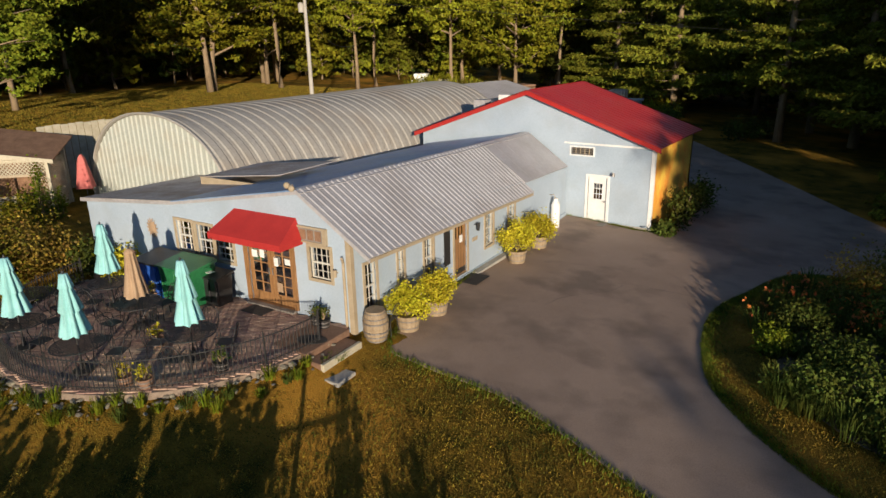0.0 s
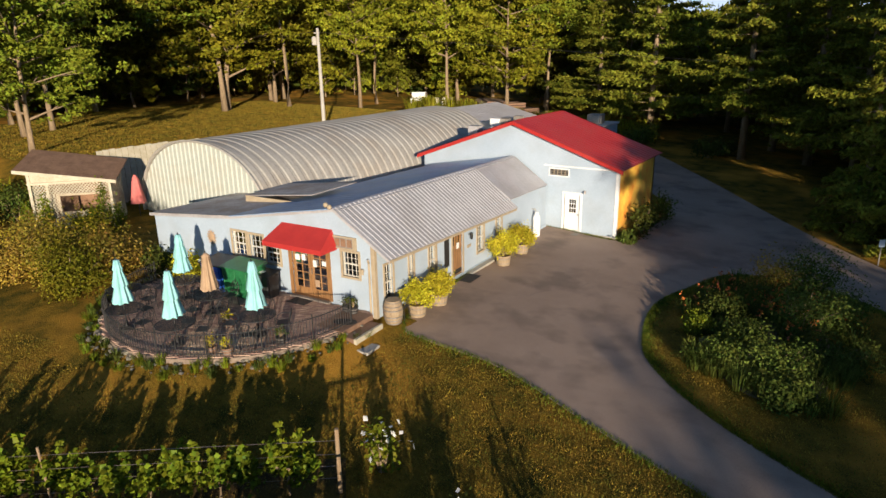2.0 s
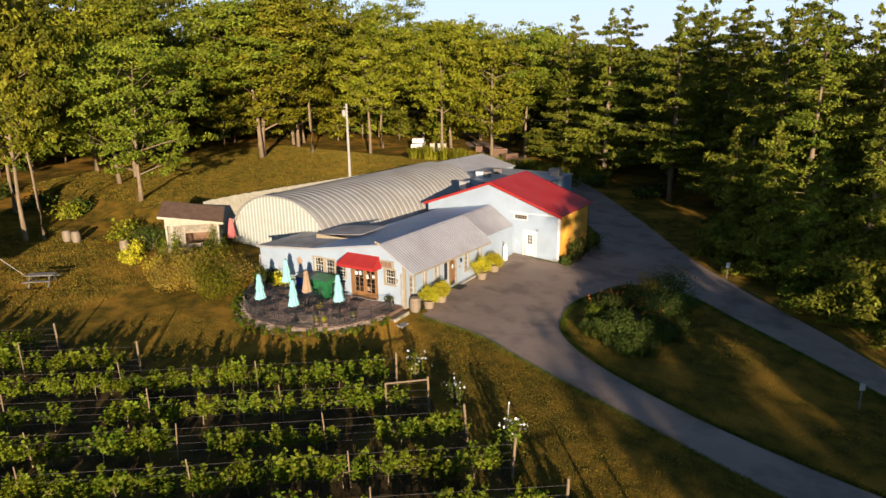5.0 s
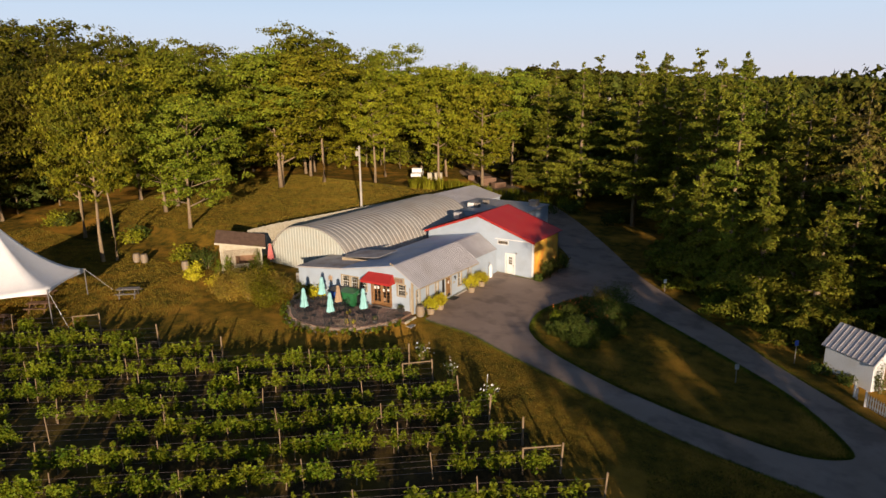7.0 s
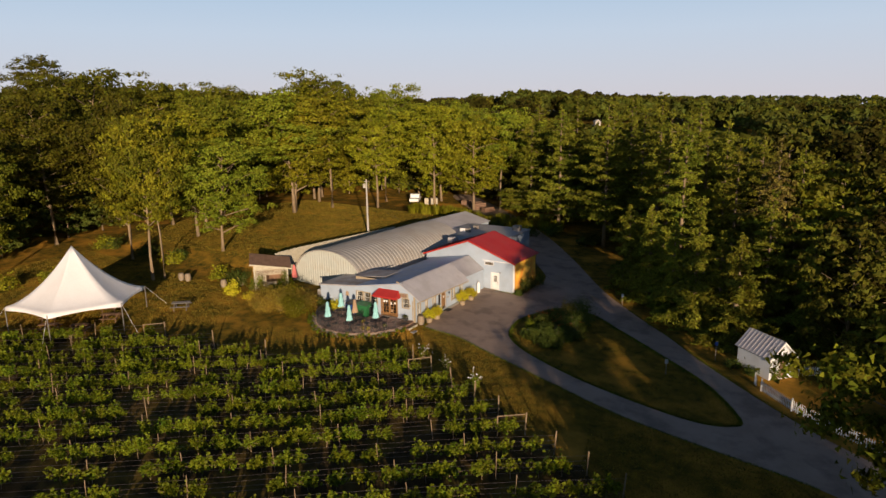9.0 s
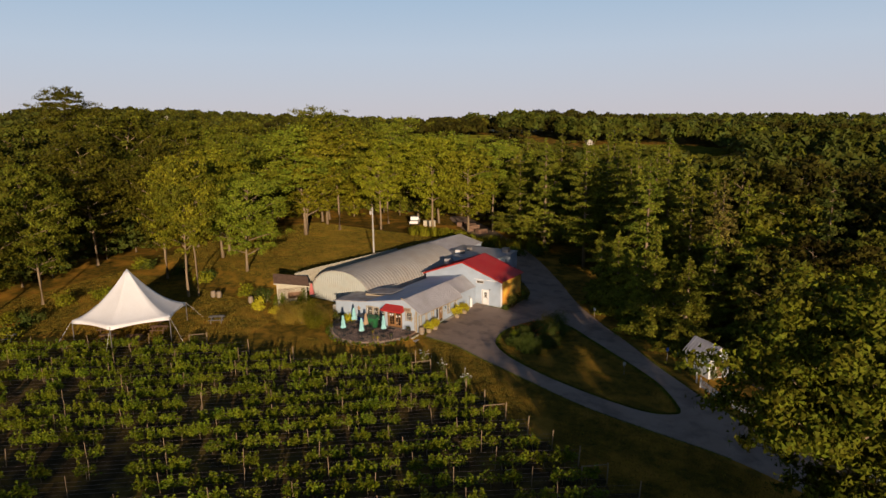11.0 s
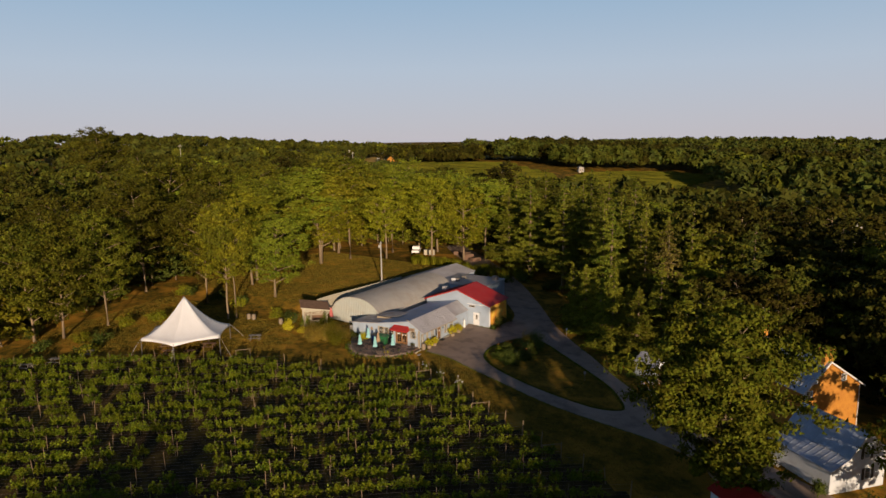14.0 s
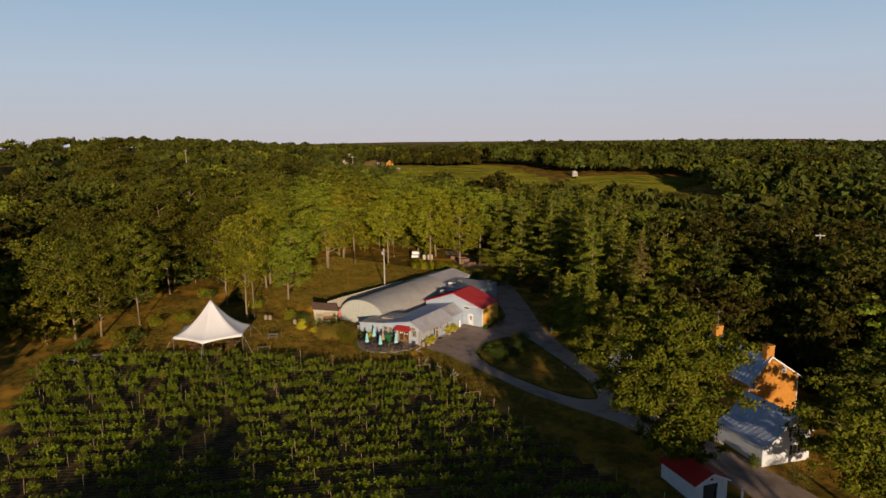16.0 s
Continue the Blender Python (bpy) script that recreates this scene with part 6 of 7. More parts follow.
def small_things_by_the_hut():
    u = thing("patio_umbrella", "closed faded red umbrella by the hut", "umbrella", pose(-32.9, 15.0, gz(-32.9, 15.0)), "patio umbrellas")
    part("pole", rod((0, 0, -0.05), (0, 0, 2.35), 0.022), M_IRON, u)
    bm = bmesh.new()
    rings = []
    for z, r in ((2.3, 0.05), (2.1, 0.16), (1.6, 0.24), (1.0, 0.34), (0.75, 0.38)):
        rings.append([bm.verts.new((r * (1 + 0.25 * math.cos(a * math.pi / 2)) * math.cos(a * math.pi / 8), r * (1 + 0.25 * math.cos(a * math.pi / 2)) * math.sin(a * math.pi / 8), z)) for a in range(16)])
    for p, q in zip(rings, rings[1:]):
        for k in range(16):
            bm.faces.new((p[k], p[(k + 1) % 16], q[(k + 1) % 16], q[k]))
    part("canopy", bm, M_PINK, u, smooth=True)
    ac = thing("cooling_unit", "pale grey outdoor cooling unit beside the wall", "cooling unit", pose(-26.2, 12.6, gz(-26.2, 12.6), 0, 0, 3))
    part("body", box(-0.45, -0.4, 0.1, 0.45, 0.4, 1.15, 0.03), M_CONC, ac)
    part("base", box(-0.5, -0.45, -0.05, 0.5, 0.45, 0.1, 0.01), M_GREY, ac)
    for k in range(6):
        part("louvre", box(-0.40, -0.415, 0.25 + k * 0.14, 0.40, -0.398, 0.31 + k * 0.14), M_HOOP, ac)


small_things_by_the_hut()


def patio_table(x, y):
    t = thing("patio_table", "round black wrought-iron mesh table on the terrace", "table", pose(x, y, PZ), "patio tables")
    part("table_rim", tube([(0.6 * math.cos(k * math.pi / 16), 0.6 * math.sin(k * math.pi / 16), 0.715) for k in range(33)], [0.016] * 33, 5), M_IRON, t)
    mesh = bmesh.new()
    for k in range(-9, 10):
        c = math.sqrt(0.36 - (k * 0.063) ** 2)
        add_box(mesh, k * 0.063 - 0.009, -c, 0.712, k * 0.063 + 0.009, c, 0.718)
        add_box(mesh, -c, k * 0.063 - 0.009, 0.719, c, k * 0.063 + 0.009, 0.725)
    part("tabletop", mesh, M_IRON, t, "open black wire mesh top")
    for k in range(4):
        a = math.pi / 4 + math.pi / 2 * k
        c, s = math.cos(a), math.sin(a)
        part("leg", tube([(0.48 * c, 0.48 * s, 0.0), (0.30 * c, 0.30 * s, 0.3), (0.42 * c, 0.42 * s, 0.70)], [0.014] * 3, 6), M_IRON, t)
    return t


def patio_chair(x, y, turn):
    c = thing("patio_chair", "black wrought-iron garden chair with curved back", "chair", pose(x, y, PZ, 0, 0, turn), "patio chairs")
    part("seat", box(-0.21, -0.2, 0.42, 0.21, 0.2, 0.44, 0.008), M_IRON, c)
    for sx in (-1, 1):
        for sy in (-1, 1):
            part("leg", rod((sx * 0.22, sy * 0.22, 0.0), (sx * 0.18, sy * 0.18, 0.42), 0.012, sides=6), M_IRON, c)
    part("backrest", tube([(-0.21, -0.2, 0.43), (-0.23, -0.28, 0.70), (-0.12, -0.31, 0.88), (0.0, -0.32, 0.92), (0.12, -0.31, 0.88), (0.23, -0.28, 0.70), (0.21, -0.2, 0.43)], [0.012] * 7, 6), M_IRON, c)
    for k in range(4):
        xx = -0.12 + 0.08 * k
        part("slat", rod((xx, -0.20, 0.43), (xx, -0.31, 0.87), 0.006, sides=5), M_IRON, c)
    for sx in (-1, 1):
        part("armrest", tube([(sx * 0.225, -0.26, 0.66), (sx * 0.25, 0.05, 0.66), (sx * 0.22, 0.19, 0.60), (sx * 0.2, 0.2, 0.43)], [0.011] * 4, 6), M_IRON, c)
    return c


TABLES = [(-15.45, 8.2), (-17.15, 6.35), (-19.72, 6.2), (-18.35, 8.6), (-20.5, 9.05)]
UMBS = [(-15.45, 8.2, M_TEAL, 3.38, 1.80, "closed turquoise two-tier patio umbrella"), (-17.15, 6.35, M_TEAL, 3.30, 1.80, "closed turquoise two-tier patio umbrella"), (-19.72, 6.2, M_TEAL, 3.27, 1.78, "closed turquoise two-tier patio umbrella"),
        (-20.5, 9.05, M_TEAL, 3.32, 1.88, "closed turquoise two-tier patio umbrella")]
for k, (x, y, mt, tp, lw, lb) in enumerate(UMBS):
    umbrella(x, y, mt, tp, lw, lb, 20 * k, r=0.86)
umbrella(-18.35, 8.6, M_TAN, 3.08, 1.72, "closed tan patio umbrella", 10, tiers=((0.0, 0.05), (0.08, 0.15), (0.10, 0.12), (0.55, 0.17), (1.0, 0.26)))
first_table = patio_table(*TABLES[0])
for x, y in TABLES[1:] + [(-21.6, 7.3)]:
    copy_thing(first_table, pose(x, y, PZ))
rc = random.Random(9)
first_chair = None
for x, y in TABLES + [(-21.6, 7.3)]:
    n = 4
    off = rc.uniform(0, 90)
    for k in range(n):
        a = radians(off + 360 / n * k + rc.uniform(-15, 15))
        d = rc.uniform(0.78, 1.0)
        px, py = x + d * math.cos(a), y + d * math.sin(a)
        if (px - PC.x) ** 2 + (py - PC.y) ** 2 > 4.55 ** 2 or py > 11.1:
            continue
        m = pose(px, py, PZ, 0, 0, math.degrees(a) + 90 + rc.uniform(-25, 25))
        if first_chair is None:
            first_chair = patio_chair(px, py, math.degrees(a) + 90)
        else:
            copy_thing(first_chair, m)


def iron_fence():
    f = thing("iron_fence", "low black wrought-iron fence round the terrace", "fence", pose(PC.x, PC.y, PZ))
    r, h = 4.86, 0.78
    a0, a1 = radians(-172), radians(4)
    n = 9
    for k in range(n + 1):
        a = a0 + (a1 - a0) * k / n
        part("post", rod((r * math.cos(a), r * math.sin(a), -0.03), (r * math.cos(a), r * math.sin(a), h + 0.08), 0.022, sides=6), M_IRON, f)
    m = 60
    for z in (0.08, h - 0.06):
        part("rail", tube([(r * math.cos(a0 + (a1 - a0) * k / m), r * math.sin(a0 + (a1 - a0) * k / m), z) for k in range(m + 1)], [0.017] * (m + 1), 5), M_IRON, f)
    bar = rod((0, 0, 0.0), (0, 0, h), 0.011, sides=5)
    me = from_bm("bar", bar, M_IRON)
    nb_ = 132
    for k in range(nb_):
        a = a0 + (a1 - a0) * (k + 0.5) / nb_
        part("bar", me, None, f, at=Matrix.Translation((r * math.cos(a), r * math.sin(a), 0.0)))


iron_fence()


def wheelie(name, x, y, z, w, d, h, turn, mat, lid, label, category="bin"):
    b = thing(name, label, category, pose(x, y, z, 0, 0, turn))
    bm = bmesh.new()
    v = [bm.verts.new((sx * w / 2 * s, sy * d / 2 * s, zz)) for zz, s in ((0.0, 0.86), (h * 0.9, 1.0)) for sx, sy in ((-1, -1), (1, -1), (1, 1), (-1, 1))]
    for f in ((3, 2, 1, 0), (4, 5, 6, 7), (0, 1, 5, 4), (1, 2, 6, 5), (2, 3, 7, 6), (3, 0, 4, 7)):
        bm.faces.new([v[i] for i in f])
    bmesh.ops.bevel(bm, geom=bm.edges[:], offset=0.03, segments=2, affect="EDGES")
    body = part("body", bm, mat, b)
    lb = bmesh.new()
    q = [lb.verts.new(p) for p in ((-w * 0.53, -d * 0.55, h * 0.9), (w * 0.53, -d * 0.55, h * 0.9), (w * 0.53, d * 0.53, h), (-w * 0.53, d * 0.53, h), (-w * 0.53, -d * 0.55, h * 0.86), (w * 0.53, -d * 0.55, h * 0.86), (w * 0.53, d * 0.53, h * 0.93), (-w * 0.53, d * 0.53, h * 0.93))]
    for f in ((0, 1, 2, 3), (7, 6, 5, 4), (0, 4, 5, 1), (1, 5, 6, 2), (2, 6, 7, 3), (3, 7, 4, 0)):
        lb.faces.new([q[i] for i in f])
    part("lid", lb, lid, b)
    for k in range(3):
        xx = -w * 0.4 + k * w * 0.4
        part("rib", box(xx - 0.03, -d * 0.5 - 0.02, h * 0.12, xx + 0.03, -d * 0.42, h * 0.84, 0.01), mat, b)
    return b


wheelie("dumpster", -18.82, 10.50, PZ, 1.45, 0.95, 1.30, 3, M_GREEN, M_GREEN, "green plastic dumpster against the white wall")
wheelie("dumpster", -20.18, 10.45, PZ, 1.12, 0.95, 1.26, 3, M_BLUE, M_BLACKP, "blue dumpster with a black lid")
wheelie("trash_bin", -17.95, 10.85, PZ, 0.72, 0.62, 0.98, 3, M_BLACKP, M_BLACKP, "black plastic bin beside the doors")
solo("paper_sheet", box(-18.18, 10.62, PZ + 0.985, -17.93, 10.82, PZ + 0.993), M_WHITE_TRIM, "white paper lying on the black bin", "paper")


def planter(name, x, y, z, r, h, mat, rx, rz_, leaves, size, leafm, label, seed, square=False):
    p = thing(name, label, "planter", pose(x, y, z), "planters")
    prof = [(r * 0.82, 0.0), (r, h * 0.92), (r * 1.06, h * 0.92), (r * 1.06, h), (r * 0.9, h), (r * 0.88, h * 0.9)]
    part("pot", lathe(prof, 18), mat, p)
    for z0 in (0.25, 0.7):
        rr = r * (0.82 + 0.18 * z0 / 0.92)
        part("hoop", lathe([(rr + 0.006, h * z0 - 0.015), (rr + 0.01, h * z0 + 0.015)], 18), M_HOOP, p)
    rng = np.random.default_rng(seed)
    bm = bmesh.new()
    cl = []
    for k in range(16):
        a, q = rng.uniform(0, 6.28), rng.uniform(0.1, 1.0)
        tip = np.array([math.cos(a) * rx * q, math.sin(a) * rx * q, h + rz_ * (0.95 - 0.6 * q * q) * rng.uniform(0.7, 1.05)])
        add_tube(bm, [(0, 0, h * 0.85), (tip[0] * 0.4, tip[1] * 0.4, h + (tip[2] - h) * 0.7), tuple(tip)], [0.014, 0.01, 0.004], 4)
        cl += [tip, tip * (0.7, 0.7, 1) - (0, 0, 0.1 * rz_)]
    part("woody_stem", bm, M_BARK, p)
    cl = np.array(cl)
    c = cl[rng.integers(0, len(cl), leaves)] + rng.normal(size=(leaves, 3)) * np.array([rx, rx, rz_]) * 0.17
    c[:, 2] = np.maximum(c[:, 2], h * 0.8)
    part("foliage", leaf_mesh("foliage", c, (0, 0, 0.7), size, leafm, rng), None, p)
    return p


for k, (x, y, s) in enumerate(((-12.6, 13.1, 0.8), (-12.6, 14.5, 0.85), (-12.95, 20.2, 1.0), (-13.1, 22.3, 0.95))):
    z = gz(x, y) + 0.035
    planter("planter", x, y, z, 0.36, 0.48, M_BARREL, 0.72 * s, 0.92 * s, 5200, 0.075, M_LIME, "half-barrel planter with a bushy lime-yellow shrub", 400 + k)
for k, (x, y, m_, lb, lm) in enumerate(((-14.05, 11.25, M_IRON, "dark metal pot of flowers by the wall", M_SHRUB), (-14.35, 11.3, M_IRON, "dark metal pot of flowers by the wall", M_SHRUB), (-16.9, 8.15, M_TERRA, "clay pot with yellow-green plant", M_LIME),
                                        (-15.7, 6.55, M_TERRA, "clay pot with lime leaves by the fence", M_LIME), (-15.2, 6.75, M_TERRA, "clay pot with lime leaves by the fence", M_LIME), (-14.4, 8.2, M_IRON, "black bowl of low green plants", M_SHRUB), (-19.9, 10.0, M_TERRA, "clay pot with yellow-green plant", M_LIME))):
    planter("flower_pot", x, y, PZ, 0.18, 0.24, m_, 0.22, 0.30, 160, 0.07, lm, lb, 420 + k)
# steps from the drive to the terrace
steps = thing("steps", "two timber-edged steps with a dark mat up to the terrace", "steps", pose(-13.4, 10.55, 0, 0, 0, 3))
part("landing", box(-1.1, -0.75, 0.3, 0.10, 0.95, PZ + 0.004, 0.02), M_TERRA, steps, "reddish brick landing")
g1, g2 = gz(-13.0, 10.4), gz(-12.7, 9.7)
part("step", box(0.10, -0.75, g1 - 0.3, 0.55, 0.75, max(g1 + 0.10, PZ - 0.17), 0.02), M_TERRA, steps, "timber-edged brick step")
part("step_edge", box(0.55, -0.75, g1 - 0.3, 0.66, 0.75, max(g1 + 0.11, PZ - 0.16), 0.015), M_LATTICE, steps, "pale timber edging")
part("stone_slab", box(0.68, -0.95, g2 - 0.2, 1.25, -0.25, g2 - 0.02, 0.02), M_CONC, steps, "pale stone slab")
solo("door_mat", lathe([(0.34, 0.0), (0.34, 0.012)], 20), M_BLACKRUB, "oval dark rubber mat on the landing", "mat", pose(-13.75, 10.5, PZ + 0.006, 0, 0, 20) @ Matrix.Diagonal((1.25, 0.75, 1, 1)))
solo("door_mat", box(-0.42, -0.26, 0, 0.42, 0.26, 0.015, 0.005), M_BLACKRUB, "dark mat before the glazed doors", "mat", pose(-16.5, 11.05, PZ + 0.004, 0, 0, 3))
solo("door_mat", box(-0.35, -0.5, 0, 0.35, 0.5, 0.015, 0.005), M_BLACKRUB, "dark rubber mat before the wooden door", "mat", pose(-13.2, 17.6, gz(-13.2, 17.6) + 0.05, 0, 0, 3))


def stones():
    rnd = random.Random(12)
    rows_ = []
    base = bmesh.new()
    bmesh.ops.create_icosphere(base, subdivisions=1, radius=0.5)
    for v in base.verts:
        v.co *= rnd.uniform(0.8, 1.15)
    me = from_bm("stone", base, M_STONE)
    holder = thing("stone_edging", "row of pale rounded fieldstones edging the terrace", "stones", pose(PC.x, PC.y, 0))
    for k in range(250):
        a = radians(-176 + 184 * (k + rnd.uniform(-1.5, 1.5)) / 250)
        r = 5.02 + rnd.uniform(0, 1) ** 2 * 0.5
        s = rnd.choice((0.07, 0.1, 0.14, 0.2)) * rnd.uniform(0.8, 1.3)
        x, y = r * math.cos(a), r * math.sin(a)
        z = gz(PC.x + x, PC.y + y) + s * 0.12
        part("stone", me, None, holder, at=pose(x, y, z, rnd.uniform(-25, 25), rnd.uniform(-25, 25), rnd.uniform(0, 360)) @ Matrix.Diagonal((s, s * rnd.uniform(0.6, 1.5), s * rnd.uniform(0.4, 0.75), 1)))


stones()
# propane cylinder by the barn
pc = thing("gas_cylinder", "white upright gas cylinder against the wall", "gas cylinder", pose(-13.75, 25.2, gz(-13.75, 25.2) + 0.03))
part("tank", lathe([(0.17, 0.0), (0.19, 0.06), (0.19, 1.0), (0.14, 1.14), (0.05, 1.18)], 16), M_WHITE_TRIM, pc, smooth=True)
part("collar", lathe([(0.10, 1.16), (0.10, 1.30)], 12), M_WHITE_TRIM, pc)
part("pipe", tube([(0, 0, 1.25), (-0.1, 0.0, 1.45), (-0.34, 0.05, 1.40)], [0.015] * 3, 6), M_TRIM, pc)
# chair beside the barrel
copy_thing(first_chair, pose(-12.85, 12.5, gz(-12.85, 12.5) + 0.04, 0, 0, 100))

# ---------------------------------------------------------------- utility pole
up = thing("utility_pole", "tall pale wooden utility pole with transformer and wires", "utility pole", pose(-36.86, 33.85, gz(-36.86, 33.85)))
ph_ = 11.31 - gz(-36.86, 33.85)
part("pole", rod((0, 0, -0.3), (0.0, 0.0, ph_), 0.16, 0.11, 10), M_CONC, up)
part("transformer", lathe([(0.16, 0), (0.2, 0.05), (0.2, 0.55), (0.1, 0.65)], 12), M_CONC, up, "grey transformer can", at=pose(-0.3, -0.1, ph_ - 1.25))
part("crossarm", box(-0.35, -0.05, ph_ - 0.4, 0.15, 0.05, ph_ - 0.3), M_CONC, up)
for k, (a, b) in enumerate((((0, 0, ph_ - 0.2), (-75, 20, ph_ - 1.5)), ((0, 0, ph_ - 0.3), (75, 62, ph_ - 6)), ((0, 0, ph_ - 0.8), (12, -8.5, 4.6)))):
    a, b = Vector(a), Vector(b)
    part("cable", tube([a.lerp(b, t / 12) - Vector((0, 0, 1.0 * math.sin(math.pi * t / 12))) for t in range(13)], [0.012] * 13, 4), M_IRON, up)


# ---------------------------------------------------------------- small buildings to the east
def gable_house(name, m, w, l, eave, ridge, wallm, roofm, label, category="building", over=0.25, base=-0.4, holes=(), pitch=0.5, rib=0.025, left_holes=(), right_holes=(), rx=None):
    """A gabled building: the front gable lies on local y = 0, x from 0 to w, with the ridge over rx, and it runs back along +y."""
    b = thing(name, label, category, m)
    rx = w / 2 if rx is None else rx
    gable = [(0, base), (w, base), (w, eave), (rx, ridge), (0, eave)]
    part("wall", slab(gable, holes, 0.15, lambda u, v, d: Vector((u, d, v))), wallm, b)
    part("wall", slab(gable, [], 0.15, lambda u, v, d: Vector((u, l - d, v))), wallm, b)
    part("wall", slab(rect(0.15, base, l - 0.15, eave), left_holes, 0.15, lambda u, v, d: Vector((d, u, v))), wallm, b)
    part("wall", slab(rect(0.15, base, l - 0.15, eave), right_holes, 0.15, lambda u, v, d: Vector((w - d, u, v))), wallm, b)
    zr = ridge + 0.07
    for sx, half in ((1, w - rx), (-1, rx)):
        ze = eave + 0.07 - (ridge - eave) / half * over
        xe = rx + sx * (half + over)
        y0, y1 = (-over, l + over)[::sx]
        part("roof", ribbed_sheet((rx, y0, zr), (rx, y1, zr), (xe, y0, ze), (xe, y1, ze), pitch, rib, flat=0.85), roofm, b)
        bm = bmesh.new()
        pts = [(rx, zr - 0.04), (xe, ze - 0.04), (xe, ze - 0.22), (rx, zr - 0.22)]
        f = [bm.verts.new((u, -over - 0.02, v)) for u, v in pts]
        g = [bm.verts.new((u, -over + 0.03, v)) for u, v in pts]
        bm.faces.new(f)
        bm.faces.new(g[::-1])
        for k in range(4):
            bm.faces.new((f[k], g[k], g[(k + 1) % 4], f[(k + 1) % 4]))
        part("barge_board", bm, M_WHITE_TRIM, b)
    return b


# white shed with picket fence
SHED = pose(17.47, 19.29, gz(17.47, 19.29), 0, 0, 51.4)
shed = gable_house("garden_shed", SHED, 2.6, 3.6, 2.0, 3.25, M_WHITE, M_GREYROOF, "small white shed with grey metal roof and dark door", over=0.2, holes=[rect(0.98, 0.05, 1.72, 1.88)], pitch=0.4, rib=0.035)
sd = part("door", slab(rect(0.98, 0.05, 1.72, 1.88), [], 0.05, lambda u, v, d: Vector((u, d + 0.05, v))), M_SHINGLE, shed, "dark wooden door")
part("handle", rod((1.62, 0.03, 0.95), (1.62, -0.03, 0.95), 0.03), M_IRON, sd)
part("door_frame", slab(rect(0.88, 0.0, 1.82, 1.98), [rect(0.98, 0.05, 1.72, 1.88)], 0.1, lambda u, v, d: Vector((u, d - 0.03, v))), M_WHITE_TRIM, shed)
p = SHED @ Vector((0.4, -0.35, 0))
shrub("climbing_rose", 361, 0.5, 0.4, 2.3, 500, 0.12, M_SHRUB, "climbing rose on the shed front", p.x, p.y, category="climber")


def picket_fence(line, label):
    pts = [Vector(q) for q in line]
    f = thing("picket_fence", label, "fence")
    me = bmesh.new()
    v = [me.verts.new(q) for q in ((-0.035, -0.01, 0.06), (0.035, -0.01, 0.06), (0.035, -0.01, 0.82), (0, -0.01, 0.92), (-0.035, -0.01, 0.82), (-0.035, 0.01, 0.06), (0.035, 0.01, 0.06), (0.035, 0.01, 0.82), (0, 0.01, 0.92), (-0.035, 0.01, 0.82))]
    me.faces.new(v[:5])
    me.faces.new(v[5:][::-1])
    for k in range(5):
        me.faces.new((v[k], v[5 + k], v[5 + (k + 1) % 5], v[(k + 1) % 5]))
    picket = from_bm("picket", me, M_WHITE_TRIM)
    for a, b in zip(pts, pts[1:]):
        d = b - a
        n = max(2, int(d.length / 0.17))
        ang = math.degrees(math.atan2(d.y, d.x))
        for k in range(n):
            q = a.lerp(b, k / n)
            part("picket", picket, None, f, at=pose(q.x, q.y, gz(q.x, q.y), 0, 0, ang))
        for h in (0.25, 0.68):
            r = bmesh.new()
            add_tube(r, [(a.x, a.y, gz(a.x, a.y) + h), (b.x, b.y, gz(b.x, b.y) + h)], [0.03, 0.03], 4)
            part("rail", r, M_WHITE_TRIM, f)
        part("post", box(a.x - 0.06, a.y - 0.06, gz(a.x, a.y) - 0.1, a.x + 0.06, a.y + 0.06, gz(a.x, a.y) + 1.05, 0.01), M_WHITE_TRIM, f)


picket_fence(((16.6, 17.9), (16.8, 17.2)), "short white picket panel beside the shed")
picket_fence(((17.2, 16.8), (19.6, 14.4), (22.3, 12.6), (25.3, 10.8), (29.5, 8.0), (33.5, 5.6)), "white-painted wooden picket fence along the drive")
picket_fence(((19.4, 21.6), (21.2, 23.2)), "short white picket panel behind the shed")
# brick farmhouse, its white wing and the garage
HM = pose(34.68, 14.74, -2.6, 0, 0, 48.5)
HWIN = [(1.16, 6.13, 0.56, 0.62), (5.17, 6.0, 0.56, 0.72), (0.40, 4.35, 0.75, 0.9)]
house = gable_house("farmhouse", HM, 7.9, 10.6, 5.42, 8.45, M_BRICK, M_SLATEROOF, "orange brick farmhouse with blue-grey metal roof and two chimneys", category="house", over=0.33, pitch=0.6, rib=0.05, holes=[rect(x, z, x + w, z + h) for x, z, w, h in HWIN], rx=3.2)
for x, z, w, h in HWIN:
    window_in(house, lambda u, v, d, x=x, z=z: Vector((x + u, d, z + v)), w, h, 2, 4, M_WHITE_TRIM)
for y in (0.5, 9.9):
    ch = part("chimney", box(3.2 - 0.6, y - 0.45, 7.4, 3.2 + 0.6, y + 0.45, 9.65, 0.02), M_BRICK, house, "orange brick chimney")
    part("chimney_cap", box(3.2 - 0.66, y - 0.51, 9.65, 3.2 + 0.66, y + 0.51, 9.8, 0.02), M_BRICK, ch)
an = rod((3.2, 9.9, 9.75), (3.2, 9.9, 12.0), 0.03)
add_rod(an, (2.5, 9.9, 11.7), (3.9, 9.9, 11.7), 0.02)
for k in range(5):
    add_rod(an, (2.6 + 0.3 * k, 9.5, 11.7), (2.6 + 0.3 * k, 10.3, 11.7), 0.014)
part("aerial", an, M_HOOP, house, "television aerial on the chimney")
part("downpipe", rod((7.75, -0.05, -0.2), (7.75, -0.05, 5.3), 0.05), M_WHITE_TRIM, house)
